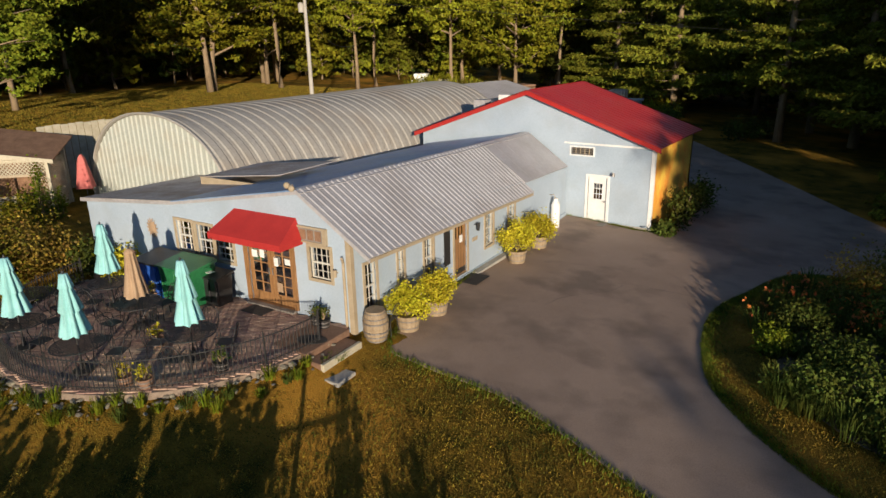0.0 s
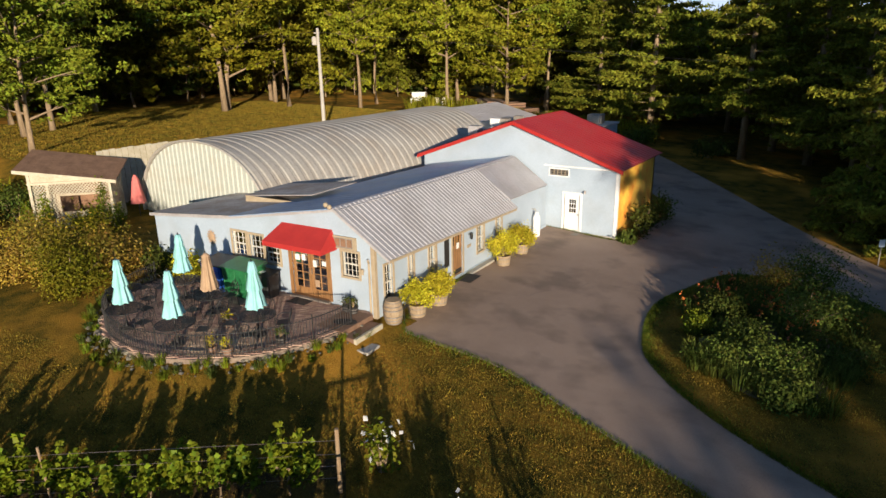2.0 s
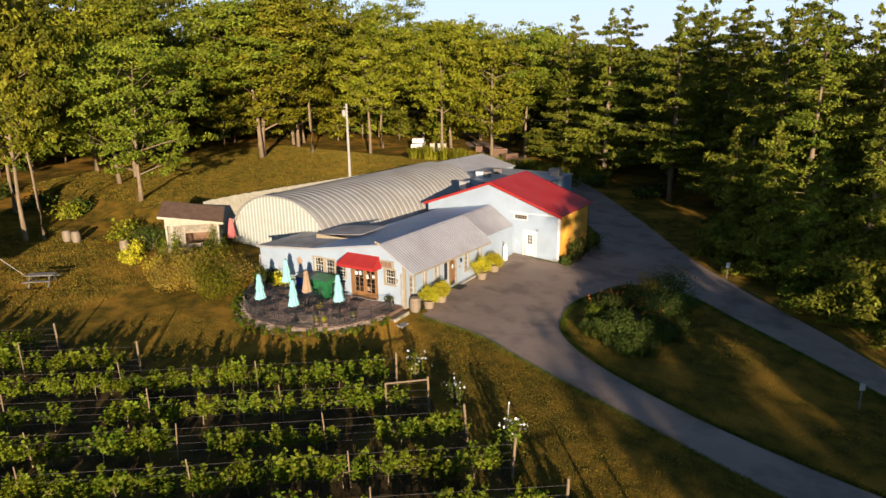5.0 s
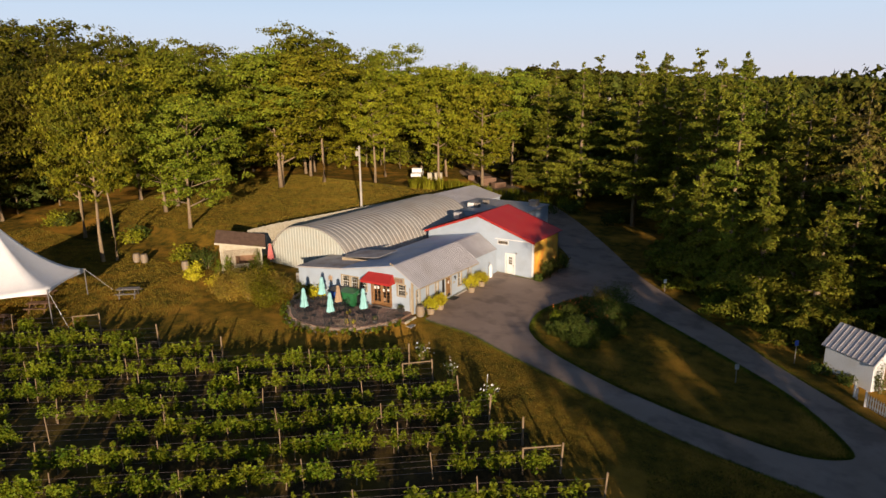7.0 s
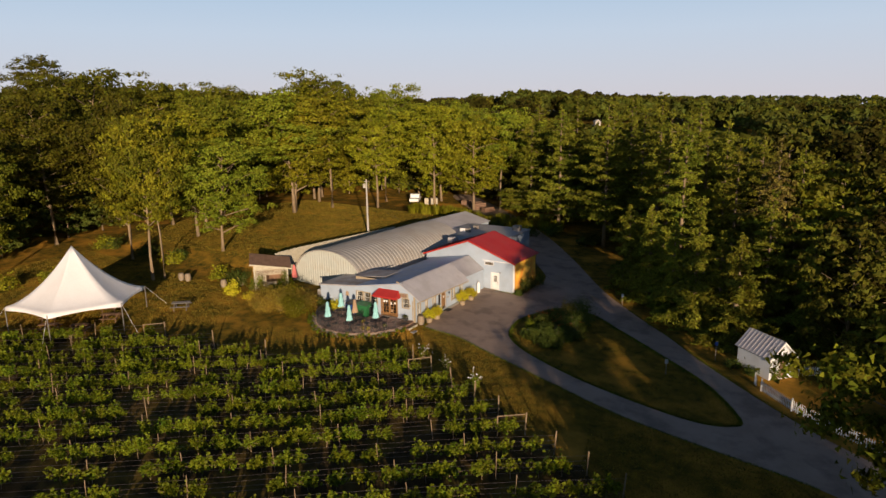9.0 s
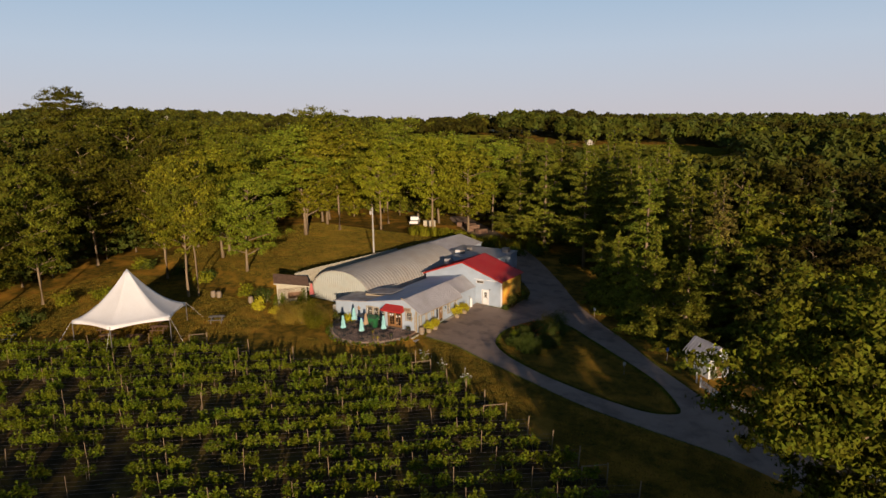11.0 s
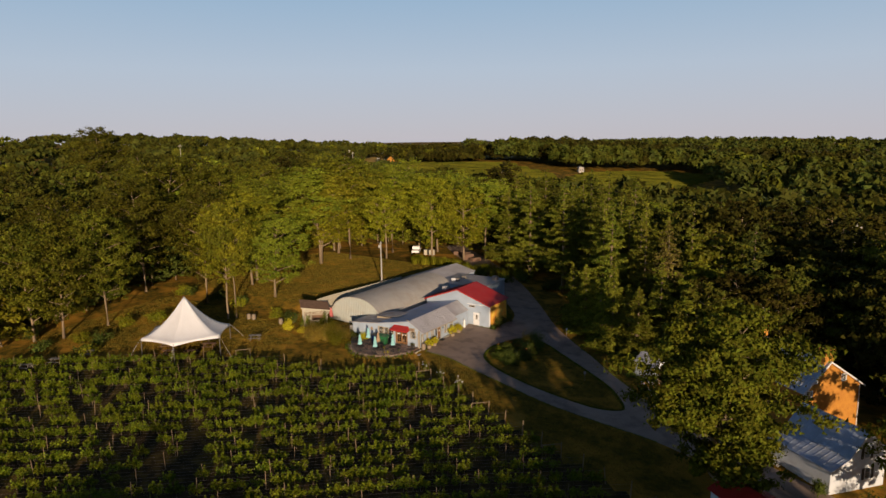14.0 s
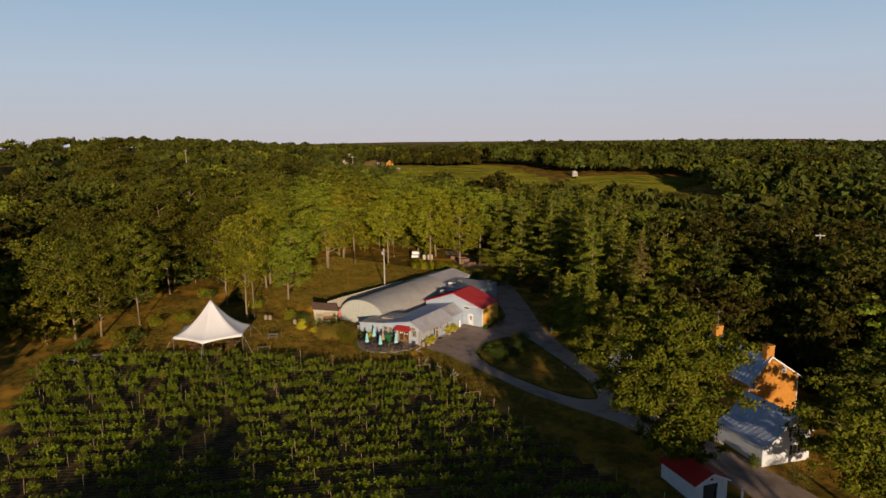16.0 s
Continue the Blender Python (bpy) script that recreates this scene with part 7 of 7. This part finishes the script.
part("downpipe", rod((0.15, -0.05, -0.2), (0.15, -0.05, 5.3), 0.05), M_WHITE_TRIM, house)
WM = pose(39.12, 4.46, -2.4, 0, 0, 50)
WWIN = [(1.84, 2.9, 0.62, 1.05), (2.1, 0.8, 0.62, 1.05)]
wing = gable_house("white_cottage", WM, 4.55, 7.0, 3.4, 5.46, M_WHITE, M_SLATEROOF, "white cottage with blue-grey metal roof and black shutters", category="house", over=0.25, pitch=0.7, rib=0.03, holes=[rect(x, z, x + w, z + h) for x, z, w, h in WWIN], rx=2.0)
part("side_wall", slab([(-2.1, -0.4), (0, -0.4), (0, 3.18), (-2.1, 2.38)], [], 0.15, lambda u, v, d: Vector((u, d + 0.01, v))), M_WHITE, wing, "white wall of the lean-to")
part("side_wall", box(-2.1, 0.17, -0.4, -1.95, 6.9, 2.36), M_WHITE, wing)
part("side_roof", ribbed_sheet((0.02, 7.2, 3.27), (0.02, -0.25, 3.27), (-2.33, 7.2, 2.36), (-2.33, -0.25, 2.36), 0.7, 0.03, flat=0.85), M_SLATEROOF, wing, "shallower blue-grey lean-to roof")
for x, z, w, h in WWIN:
    wn_ = window_in(wing, lambda u, v, d, x=x, z=z: Vector((x + u, d, z + v)), w, h, 2, 4, M_WHITE_TRIM)
    for sx in (x - 0.42, x + w + 0.10):
        part("shutter", box(sx, -0.05, z - 0.05, sx + 0.32, -0.005, z + h + 0.05, 0.006), M_IRON, wing, "black louvred shutter")
GM = pose(33.0, -8.9, -2.3, 0, 0, 50.5)
gar = gable_house("garage", GM, 3.93, 5.2, 2.1, 3.0, M_WHITE, M_REDROOF, "small white garage with red metal roof and dark doorway", holes=[rect(1.0, 0.0, 2.75, 1.85)], pitch=0.4)
# dark panels in doorway and vent stand for the garage's inner shade
part("door", slab(rect(1.0, 0.0, 2.75, 1.85), [], 0.05, lambda u, v, d: Vector((u, d + 0.4, v))), M_DARK, gar, "dark panel for the shade inside the open garage doorway")
part("gable_vent", box(1.82, -0.02, 2.2, 2.1, 0.0, 2.45), M_DARK, gar)
gp = thing("gate_post", "white gate post beside the drive", "post", pose(36.9, -5.6, gz(36.9, -5.6)))
part("post", box(-0.1, -0.1, -0.1, 0.1, 0.1, 1.3, 0.02), M_WHITE_TRIM, gp)
part("cap", box(-0.14, -0.14, 1.3, 0.14, 0.14, 1.38, 0.02), M_WHITE_TRIM, gp)


def drive_sign(x, y, h, label, mat):
    s = thing("drive_sign", label, "sign", pose(x, y, gz(x, y), 0, 0, 33))
    part("post", rod((0, 0, -0.1), (0, 0, h), 0.03), M_GREY, s)
    part("panel", box(-0.14, -0.03, h - 0.38, 0.14, -0.01, h, 0.005), mat, s)


drive_sign(1.25, 31.3, 1.3, "slim white marker sign beside the drive", M_WHITE_TRIM)
drive_sign(9.97, 15.4, 1.35, "slim pale marker sign on the grass", M_CONC)
drive_sign(12.9, 21.2, 1.75, "small blue sign on a post", M_BLUE)

# ---------------------------------------------------------------- planting
island_bed = rounded([(-3.6, 24.6), (-4.6, 21.8), (-4.7, 18.6), (-3.5, 15.4), (-1.2, 13.5), (0.7, 14.6), (1.2, 18.0), (0.6, 21.5), (-0.8, 24.4)], 5)
mulch = [(-1.9 + (x + 1.9) * 0.74, 19.2 + (y - 19.2) * 0.78) for x, y in island_bed]
draped("flower_bed", mulch, [], M_SOIL, 0.03, 0.8, "dark mulched flower bed on the island", "flower bed")
rs = random.Random(31)
BED = [(-0.9, 20.8, 1.5, 1.9, M_SHRUB, "weeping green shrub in the island bed"), (-1.2, 16.6, 1.3, 1.3, M_SHRUB, "arching green shrub in the island bed"), (-0.6, 15.0, 0.9, 0.8, M_SHRUB, "low green perennial clump"), (-2.8, 16.4, 0.9, 0.8, M_SHRUB, "low green perennial clump"),
       (-2.4, 18.4, 1.0, 0.9, M_SHRUB, "low green perennial clump"), (-3.5, 20.2, 1.0, 0.9, M_SHRUB, "grassy clump of day lilies"), (-2.6, 22.4, 1.1, 1.0, M_SHRUB, "grassy clump of day lilies"), (-2.2, 24.2, 1.0, 1.8, M_RUST, "bronze-leaved upright shrub in the island bed"),
       (-0.9, 24.4, 1.5, 2.1, M_SHRUB, "rounded green shrub at the bed's end"), (0.3, 18.6, 1.2, 1.1, M_SHRUB, "spreading green shrub in the island bed"), (0.2, 22.4, 1.2, 1.3, M_SHRUB, "spreading green shrub in the island bed"), (-4.0, 18.4, 0.6, 0.7, M_VINE, "bright green strap-leaved plant")]
for k, (x, y, r, h, mt, lb) in enumerate(BED):
    shrub("garden_shrub", 500 + k, r, r, h, 3600, 0.10, mt, lb, x, y, group="island planting", stems=10)


def blades(name, x, y, r, h, n, mat, label, seed, flowers=0, width=0.014, group="island planting"):
    """A clump of long arching strap leaves."""
    rng = np.random.default_rng(seed)
    verts, faces = [], []
    for k in range(n):
        a, q = rng.uniform(0, 6.283), rng.uniform(0, 1) ** 0.5 * r * 0.5
        b = np.array([math.cos(a) * q, math.sin(a) * q, 0.0])
        d = np.array([math.cos(a), math.sin(a), 0]) * rng.uniform(0.2, 0.7) * r
        w = np.array([-math.sin(a), math.cos(a), 0]) * width
        hh = h * rng.uniform(0.6, 1.1)
        i = len(verts)
        for t, z in ((0, 0), (0.35, 0.7), (0.75, 1.0), (1.15, 0.72)):
            p = b + d * t + np.array([0, 0, hh * z])
            ww = w * (1 - t * 0.85)
            verts += [tuple(p - ww), tuple(p + ww)]
        faces += [(i + 2 * j, i + 2 * j + 1, i + 2 * j + 3, i + 2 * j + 2) for j in range(3)]
    t = thing(name, label, "perennial", pose(x, y, gz(x, y) + 0.02), group)
    part("foliage", mesh_of("foliage", verts, faces, mat), None, t)
    if flowers:
        c = rng.normal(size=(flowers, 3)) * (r * 0.5, r * 0.5, 0.1) + (0, 0, h * 1.05)
        tagged(part("bloom", leaf_mesh("bloom", np.repeat(c, 4, 0) + rng.normal(size=(flowers * 4, 3)) * 0.03, (0, 0, 1), 0.11, M_FLOWER, rng), None, t), kind="stuff")


for k in range(110):
    x, y = rs.uniform(-4.6, 1.3), rs.uniform(13.6, 24.5)
    if inside((x, y), island_bed):
        blades("day_lily", x, y, rs.uniform(0.5, 0.8), rs.uniform(0.42, 0.72), 80, M_SHRUB, "clump of day lilies with orange blooms" if y > 19.5 and k % 2 else "clump of long arching green leaves", 540 + k, (9 if y > 19.5 and k % 2 else 0))
# bronze shrubbery west of the terrace
for k, (x, y, rx, ry, h) in enumerate(((-25.2, 7.2, 2.0, 1.6, 1.9), (-27.4, 7.4, 2.0, 1.8, 2.2), (-29.2, 6.6, 1.7, 1.5, 1.7), (-27.8, 9.4, 1.8, 1.6, 2.1), (-30.2, 8.4, 1.6, 1.4, 1.7), (-25.8, 9.2, 1.4, 1.3, 1.7))):
    shrub("bronze_shrub", 600 + k, rx, ry, h * 1.1, 6500, 0.11, M_RUST if k % 3 else M_LEAF2, "dense bronze-gold shrub beside the terrace" if k % 3 else "dense olive-green shrub beside the terrace", x, y, group="bronze shrubbery", stems=9)
for k, (x, y, r, h, mt, lb) in enumerate(((-23.9, 10.3, 0.9, 1.1, M_SHRUB, "dark green shrub by the wall"), (-22.6, 10.6, 0.7, 1.2, M_LIME, "yellow-green shrub by the wall"), (-24.8, 10.9, 0.8, 0.9, M_SHRUB, "dark green shrub by the wall"), (-32.6, 8.2, 1.0, 0.9, M_LIME, "lime-yellow shrub by the shelter"),
                                          (-36.2, 8.6, 1.1, 1.2, M_LIME, "lime-yellow shrub by the shelter"), (-37.0, 10.6, 1.3, 2.0, M_SHRUB, "green shrub by the shelter"), (-35.4, 7.8, 0.8, 0.7, M_LIME, "lime-yellow shrub on the lawn edge"), (-39.2, 11.6, 1.4, 1.3, M_SHRUB, "green shrub by the bank"),
                                          (-9.3, 28.6, 0.8, 2.0, M_SHRUB, "tall green grass clump by the barn"), (-9.5, 30.6, 0.8, 1.6, M_SHRUB, "green shrub against the mural"), (-9.3, 32.6, 0.8, 1.4, M_SHRUB, "green shrub against the mural"), (-9.6, 27.2, 0.6, 0.6, M_SHRUB, "low green weeds at the barn corner"),
                                          (16.0, 19.5, 0.8, 0.7, M_SHRUB, "green shrub beside the shed"), (14.5, 20.5, 0.8, 0.7, M_SHRUB, "green shrub beside the shed"), (36.2, 6.2, 1.0, 1.3, M_SHRUB, "green shrub by the cottage"), (37.0, 2.6, 0.9, 1.2, M_SHRUB, "green shrub by the cottage"), (41.5, 2.0, 1.6, 1.7, M_SHRUB, "dark green yew by the cottage"))):
    shrub("garden_shrub", 640 + k, r, r, h, 900, 0.16, mt, lb, x, y)
for k, (x, y) in enumerate(((-45.5, 60.5), (-43.5, 61.5), (-41.5, 60.0), (-47.5, 61.5))):
    shrub("scrub_bush", 760 + k, 1.6, 1.6, 1.3, 700, 0.26, M_LEAF2, "rough green scrub beyond the yard", x, y, group="scrub")
# scrub under the western trees and along the back of the yard
for k in range(26):
    x, y = (rs.uniform(-66, -40), rs.uniform(9, 13)) if k < 6 else (rs.uniform(-66, -52), rs.uniform(-20, 0)) if k < 14 else (rs.uniform(-40, -10), rs.uniform(54, 62))
    shrub("scrub_bush", 700 + k, 1.7, 1.7, 1.5, 700, 0.26, M_LEAF2 if k % 2 else M_SHRUB, "rough green scrub at the wood's edge", x, y, group="scrub")


for k in range(46):
    t = k / 45
    x, y = -43 + 24 * t + rs.uniform(-1, 1), 55.5 + 7 * t + rs.uniform(-2.2, 2.2)
    blades("tall_weeds", x, y, rs.uniform(1.0, 1.6), rs.uniform(1.3, 2.1), 70, M_LEAF2, "tall yellow-green weeds beyond the sheds", 800 + k, width=0.05, group="tall weeds")
for k in range(44):
    a = radians(-172 + 178 * (k + rs.uniform(-0.4, 0.4)) / 44)
    r = rs.uniform(5.1, 5.7)
    blades("grass_tuft", PC.x + r * math.cos(a), PC.y + r * math.sin(a), rs.uniform(0.18, 0.34), rs.uniform(0.14, 0.34), 60, M_VINE if k % 3 else M_SHRUB, "green tuft among the edging stones", 860 + k, width=0.012, group="edging tufts")


# ---------------------------------------------------------------- brick paving and lawn
def paving():
    bw, bl = 0.105, 0.21
    rnd = random.Random(2)
    bm = bmesh.new()
    add_box(bm, -bl / 2 + 0.005, -bw / 2 + 0.005, -0.05, bl / 2 - 0.005, bw / 2 - 0.005, 0.0)
    one = from_bm("paver", bm, M_PAVER)
    out = patio_outline(PR - 0.06)
    turn = radians(35)
    c, s = math.cos(turn), math.sin(turn)
    verts, faces = [], []
    count = 0
    for i in range(-30, 31):
        for j in range(-55, 56):
            u, v = i * bl + (bl / 2 if j % 2 else 0), j * bw
            x, y = PC.x - 1 + c * u - s * v, PC.y - 1 + s * u + c * v
            if not inside((x, y), out):
                continue
            z = PZ + rnd.uniform(-0.004, 0.004)
            near = (x + 16.2) ** 2 + (y - 7.4) ** 2 < 1.35 ** 2 and count < 300
            if near:
                part("paver", one, None, patio_base, at=pose(x, y, z, 0, 0, 35))
                count += 1
                continue
            k = len(verts)
            for zz in (-0.05, 0.0):
                for du, dv in ((-1, -1), (1, -1), (1, 1), (-1, 1)):
                    a, b = du * (bl / 2 - 0.005), dv * (bw / 2 - 0.005)
                    verts.append((x + c * a - s * b, y + s * a + c * b, z + zz))
            faces += [(k + 4, k + 5, k + 6, k + 7), (k, k + 1, k + 5, k + 4), (k + 1, k + 2, k + 6, k + 5), (k + 2, k + 3, k + 7, k + 6), (k + 3, k, k + 4, k + 7)]
    ob = part("paving", mesh_of("paving", verts, faces, M_PAVER), None, patio_base)
    tagged(ob, kind="stuff")


paving()


# ---------------------------------------------------------------- distance
def far_rows(name, region, step, turn, h, mat, label):
    """Rows of a far vineyard, as long low hedges: one mesh."""
    c, s = math.cos(radians(turn)), math.sin(radians(turn))
    us = [c * x + s * y for x, y in region]
    vs = [-s * x + c * y for x, y in region]
    verts, faces = [], []
    v = min(vs)
    rnd = random.Random(8)
    while v < max(vs):
        u, run = min(us), None
        while u < max(us):
            x, y = c * u - s * v, s * u + c * v
            ok = inside((x, y), region)
            if ok:
                k = len(verts)
                z = gz(x, y)
                w = 0.5 + rnd.uniform(-0.1, 0.15)
                for d, zz in ((-w, 0), (-w * 0.7, h + rnd.uniform(-0.2, 0.2)), (w * 0.7, h + rnd.uniform(-0.2, 0.2)), (w, 0)):
                    verts.append((x - s * d, y + c * d, z + zz))
                if run is not None:
                    faces += [(run + j, k + j, k + j + 1, run + j + 1) for j in range(3)]
                run = k
            else:
                run = None
            u += 6.0
        v += step
    solo(name, mesh_of(name, verts, faces, mat), None, label, "vineyard", kind="stuff")


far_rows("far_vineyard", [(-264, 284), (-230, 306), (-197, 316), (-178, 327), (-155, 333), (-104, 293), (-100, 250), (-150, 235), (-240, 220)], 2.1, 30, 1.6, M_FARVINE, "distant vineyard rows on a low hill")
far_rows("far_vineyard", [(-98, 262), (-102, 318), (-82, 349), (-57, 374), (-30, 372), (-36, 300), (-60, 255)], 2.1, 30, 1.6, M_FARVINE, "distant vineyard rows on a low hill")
draped("grain_field", [(-330, 300), (-264, 285), (-236, 305), (-262, 345), (-330, 350)], [], M_WHEAT, 0.5, 12.0, "distant field of ripe golden grain", "field")


def far_house(x, y, turn, w, l, h, wallm, roofm, label):
    z = gz(x, y)
    b = thing("far_house", label, "house", pose(x, y, z, 0, 0, turn))
    part("wall", slab([(0, -0.5), (w, -0.5), (w, h), (w / 2, h + w * 0.38), (0, h)], [], l, lambda u, v, d: Vector((u, d, v))), wallm, b)
    zr, ze = h + w * 0.38 + 0.15, h + 0.1
    part("roof", ribbed_sheet((w / 2, -0.4, zr), (w / 2, l + 0.4, zr), (w + 0.4, -0.4, ze), (w + 0.4, l + 0.4, ze), 2, 0.02), roofm, b)
    part("roof", ribbed_sheet((w / 2, l + 0.4, zr), (w / 2, -0.4, zr), (-0.4, l + 0.4, ze), (-0.4, -0.4, ze), 2, 0.02), roofm, b)
    for k in range(2):
        part("window", box(w * (0.2 + 0.4 * k), -0.06, h * 0.4, w * (0.35 + 0.4 * k), -0.01, h * 0.75), M_DARK, b)


far_house(-266, 288, 35, 5, 6.5, 3, M_CONC, M_SHINGLE, "distant white farmhouse on the hill")
far_house(-239, 306, 35, 5, 7, 3, M_BRICK, M_SHINGLE, "distant brick house on the hill")
far_house(-106, 325, 35, 3.2, 4, 2.6, M_CONC, M_GREYROOF, "distant pale gabled house by the woods")
for k, (x, y, h) in enumerate(((-268, 300, 9), (-250, 282, 9), (-193, 236, 10), (-157, 207, 10), (-288, 176, 16), (39.0, 96.0, 9))):
    z = gz(x, y)
    q = thing("far_pole", "distant weathered utility pole with crossarm", "utility pole", pose(x, y, z, 0, 0, 30), "far poles")
    part("pole", rod((0, 0, -0.3), (0, 0, h + (5 if k == 5 else 0)), 0.2, 0.14, 6), M_CONC, q)
    part("crossarm", box(-1.1, -0.1, h + (4.2 if k == 5 else -0.8), 1.1, 0.1, h + (4.45 if k == 5 else -0.55)), M_CONC, q)

# vehicles and stacked things beyond the yard
tz_ = gz(-53.0, 69.1)
truck = thing("pickup_truck", "white pickup truck parked beyond the yard", "truck", pose(-53.0, 69.1, tz_, 0, 0, 118))
bm = bmesh.new()
prof = [(-2.4, 0.5), (-2.4, 1.05), (-0.7, 1.1), (-0.5, 1.75), (0.7, 1.78), (1.25, 1.15), (2.4, 1.0), (2.45, 0.5)]
f0 = [bm.verts.new((x, -0.9, z)) for x, z in prof]
f1 = [bm.verts.new((x, 0.9, z)) for x, z in prof]
bm.faces.new(f0)
bm.faces.new(f1[::-1])
for k in range(len(prof)):
    bm.faces.new((f0[k], f1[k], f1[(k + 1) % len(prof)], f0[(k + 1) % len(prof)]))
part("body", bm, M_WHITE_TRIM, truck)
for sy in (-1, 1):
    part("window", box(-0.4, sy * 0.9 - 0.01 + sy * 0.01, 1.2, 0.65, sy * 0.9 + 0.01 + sy * 0.01, 1.65), M_DARK, truck)
    for x in (-1.5, 1.5):
        part("wheel", rod((x, sy * 0.75, 0.36), (x, sy * 0.95, 0.36), 0.36, sides=14), M_BLACKP, truck)
st_ = thing("stacked_crates", "yellow stacked crates beyond the yard", "crates", pose(-49.4, 69.5, gz(-49.4, 69.5), 0, 0, 25))
for k in range(3):
    part("crate", box(-1.3 + 0.9 * k, -0.5, 0.0, -0.48 + 0.9 * k, 0.5, 1.3, 0.02), M_LATTICE, st_)
for k, (x, y) in enumerate(((-44, 74.5), (-41.5, 73.5), (-39.5, 71.5), (-37.0, 70.5))):
    h = 0.9 + 0.2 * (k % 3)
    pile = thing("timber_stack", "stack of reddish boards beyond the yard", "timber", pose(x, y, gz(x, y), 0, 0, 30 + 12 * k))
    for j in range(4):
        part("board", box(-1.2, -0.6, j * h / 4, 1.2, 0.6, (j + 0.8) * h / 4, 0.01), M_TERRA, pile)


# ---------------------------------------------------------------- lawn blades
def lawn(name, region, keep_out, count, seed, h=(0.03, 0.08), w=0.016):
    rng = np.random.default_rng(seed)
    xs, ys = [p[0] for p in region], [p[1] for p in region]
    pts = []
    while len(pts) < count:
        x, y = rng.uniform(min(xs), max(xs)), rng.uniform(min(ys), max(ys))
        if inside((x, y), region) and not any(inside((x, y), k) for k in keep_out):
            pts.append((x, y))
    pts = np.array(pts)
    n = len(pts)
    z = ground_z(pts[:, 0], pts[:, 1])
    a = rng.uniform(0, 6.283, n)
    hh = rng.uniform(*h, n)
    lean = rng.normal(size=(n, 2)) * 0.035
    base = np.stack([pts[:, 0], pts[:, 1], z - 0.01], 1)
    side = np.stack([np.cos(a) * w, np.sin(a) * w, np.zeros(n)], 1)
    tip = base + np.stack([lean[:, 0], lean[:, 1], hh], 1)
    v = np.stack([base - side, base + side, tip], 1).reshape(-1, 3)
    f = np.arange(3 * n).reshape(-1, 3)
    solo(name, mesh_of(name, v.tolist(), f.tolist(), M_BLADE), None, "short rough grass blades, green and straw", "grass", kind="stuff")


M_BLADE = material("grass_blade", (0.036, 0.060, 0.007), (0.36, 0.220, 0.026), 1.2, 7, 0.8, 0, islands=0.4, leaf=0.25, spec=0.15)
disc = patio_outline(PR + 0.25)
lawn("grass", [(-26, -1), (-9, 2), (-2, -2), (8, 2), (12, 5.0), (3, 7.7), (-4, 10.2), (-9, 11.8), (-13, 11.5), (-13, 6), (-26, 4)], [disc, ROAD], 90000, 1)
lawn("grass", ISLAND, [mulch], 50000, 2)
lawn("grass", [(-36.6, 15.6), (-66, 15), (-74, 36), (-70, 56), (-38, 56)], [], 150000, 3, (0.05, 0.14), 0.034)
lawn("grass", [(-31, 5.5), (-30, 1), (-48, -11), (-66, -16), (-66, 9), (-37.5, 9.5)], [], 60000, 4, (0.05, 0.14), 0.034)
lawn("grass", [(8, 2), (12, 5.0), (22, 3.4), (30, 0.2), (26, -8), (10, -6)], [ROAD], 30000, 5, (0.05, 0.12), 0.03)


def verge(name, line, inward, count, seed):
    """A ragged edge of longer green grass that leans over the asphalt's rim."""
    rng = np.random.default_rng(seed)
    pts = np.array(line + line[:1])
    seg = np.diff(pts, axis=0)
    ln = np.linalg.norm(seg, axis=1)
    i = rng.choice(len(seg), count, p=ln / ln.sum())
    n = np.stack([-seg[i, 1], seg[i, 0]], 1) / ln[i][:, None]
    p = pts[i] + seg[i] * rng.uniform(0, 1, count)[:, None] + n * (inward * (0.05 - rng.exponential(0.13, count)))[:, None]
    near = (p[:, 0] > -16) & (p[:, 0] < 22) & (p[:, 1] > 2) & (p[:, 1] < 30)
    p, n = p[near], n[near]
    m = len(p)
    a, hh = rng.uniform(0, 6.283, m), rng.uniform(0.05, 0.13, m)
    base = np.stack([p[:, 0], p[:, 1], ground_z(p[:, 0], p[:, 1]) - 0.01], 1)
    side = np.stack([np.cos(a), np.sin(a), np.zeros(m)], 1) * 0.016
    tip = base + np.stack([n[:, 0] * inward * 0.05 + rng.normal(size=m) * 0.03, n[:, 1] * inward * 0.05 + rng.normal(size=m) * 0.03, hh], 1)
    v = np.stack([base - side, base + side, tip], 1).reshape(-1, 3)
    solo(name, mesh_of(name, v.tolist(), np.arange(3 * m).reshape(-1, 3).tolist(), M_VERGE), None, "ragged green grass verge along the drive", "grass", kind="stuff")


M_VERGE = material("verge_grass", (0.040, 0.075, 0.007), (0.200, 0.210, 0.020), 1.2, 7, 0.8, 0, islands=0.4, leaf=0.25, spec=0.1)
verge("grass_verge", ROAD, 1, 60000, 61)
verge("grass_verge", ISLAND, -1, 40000, 62)
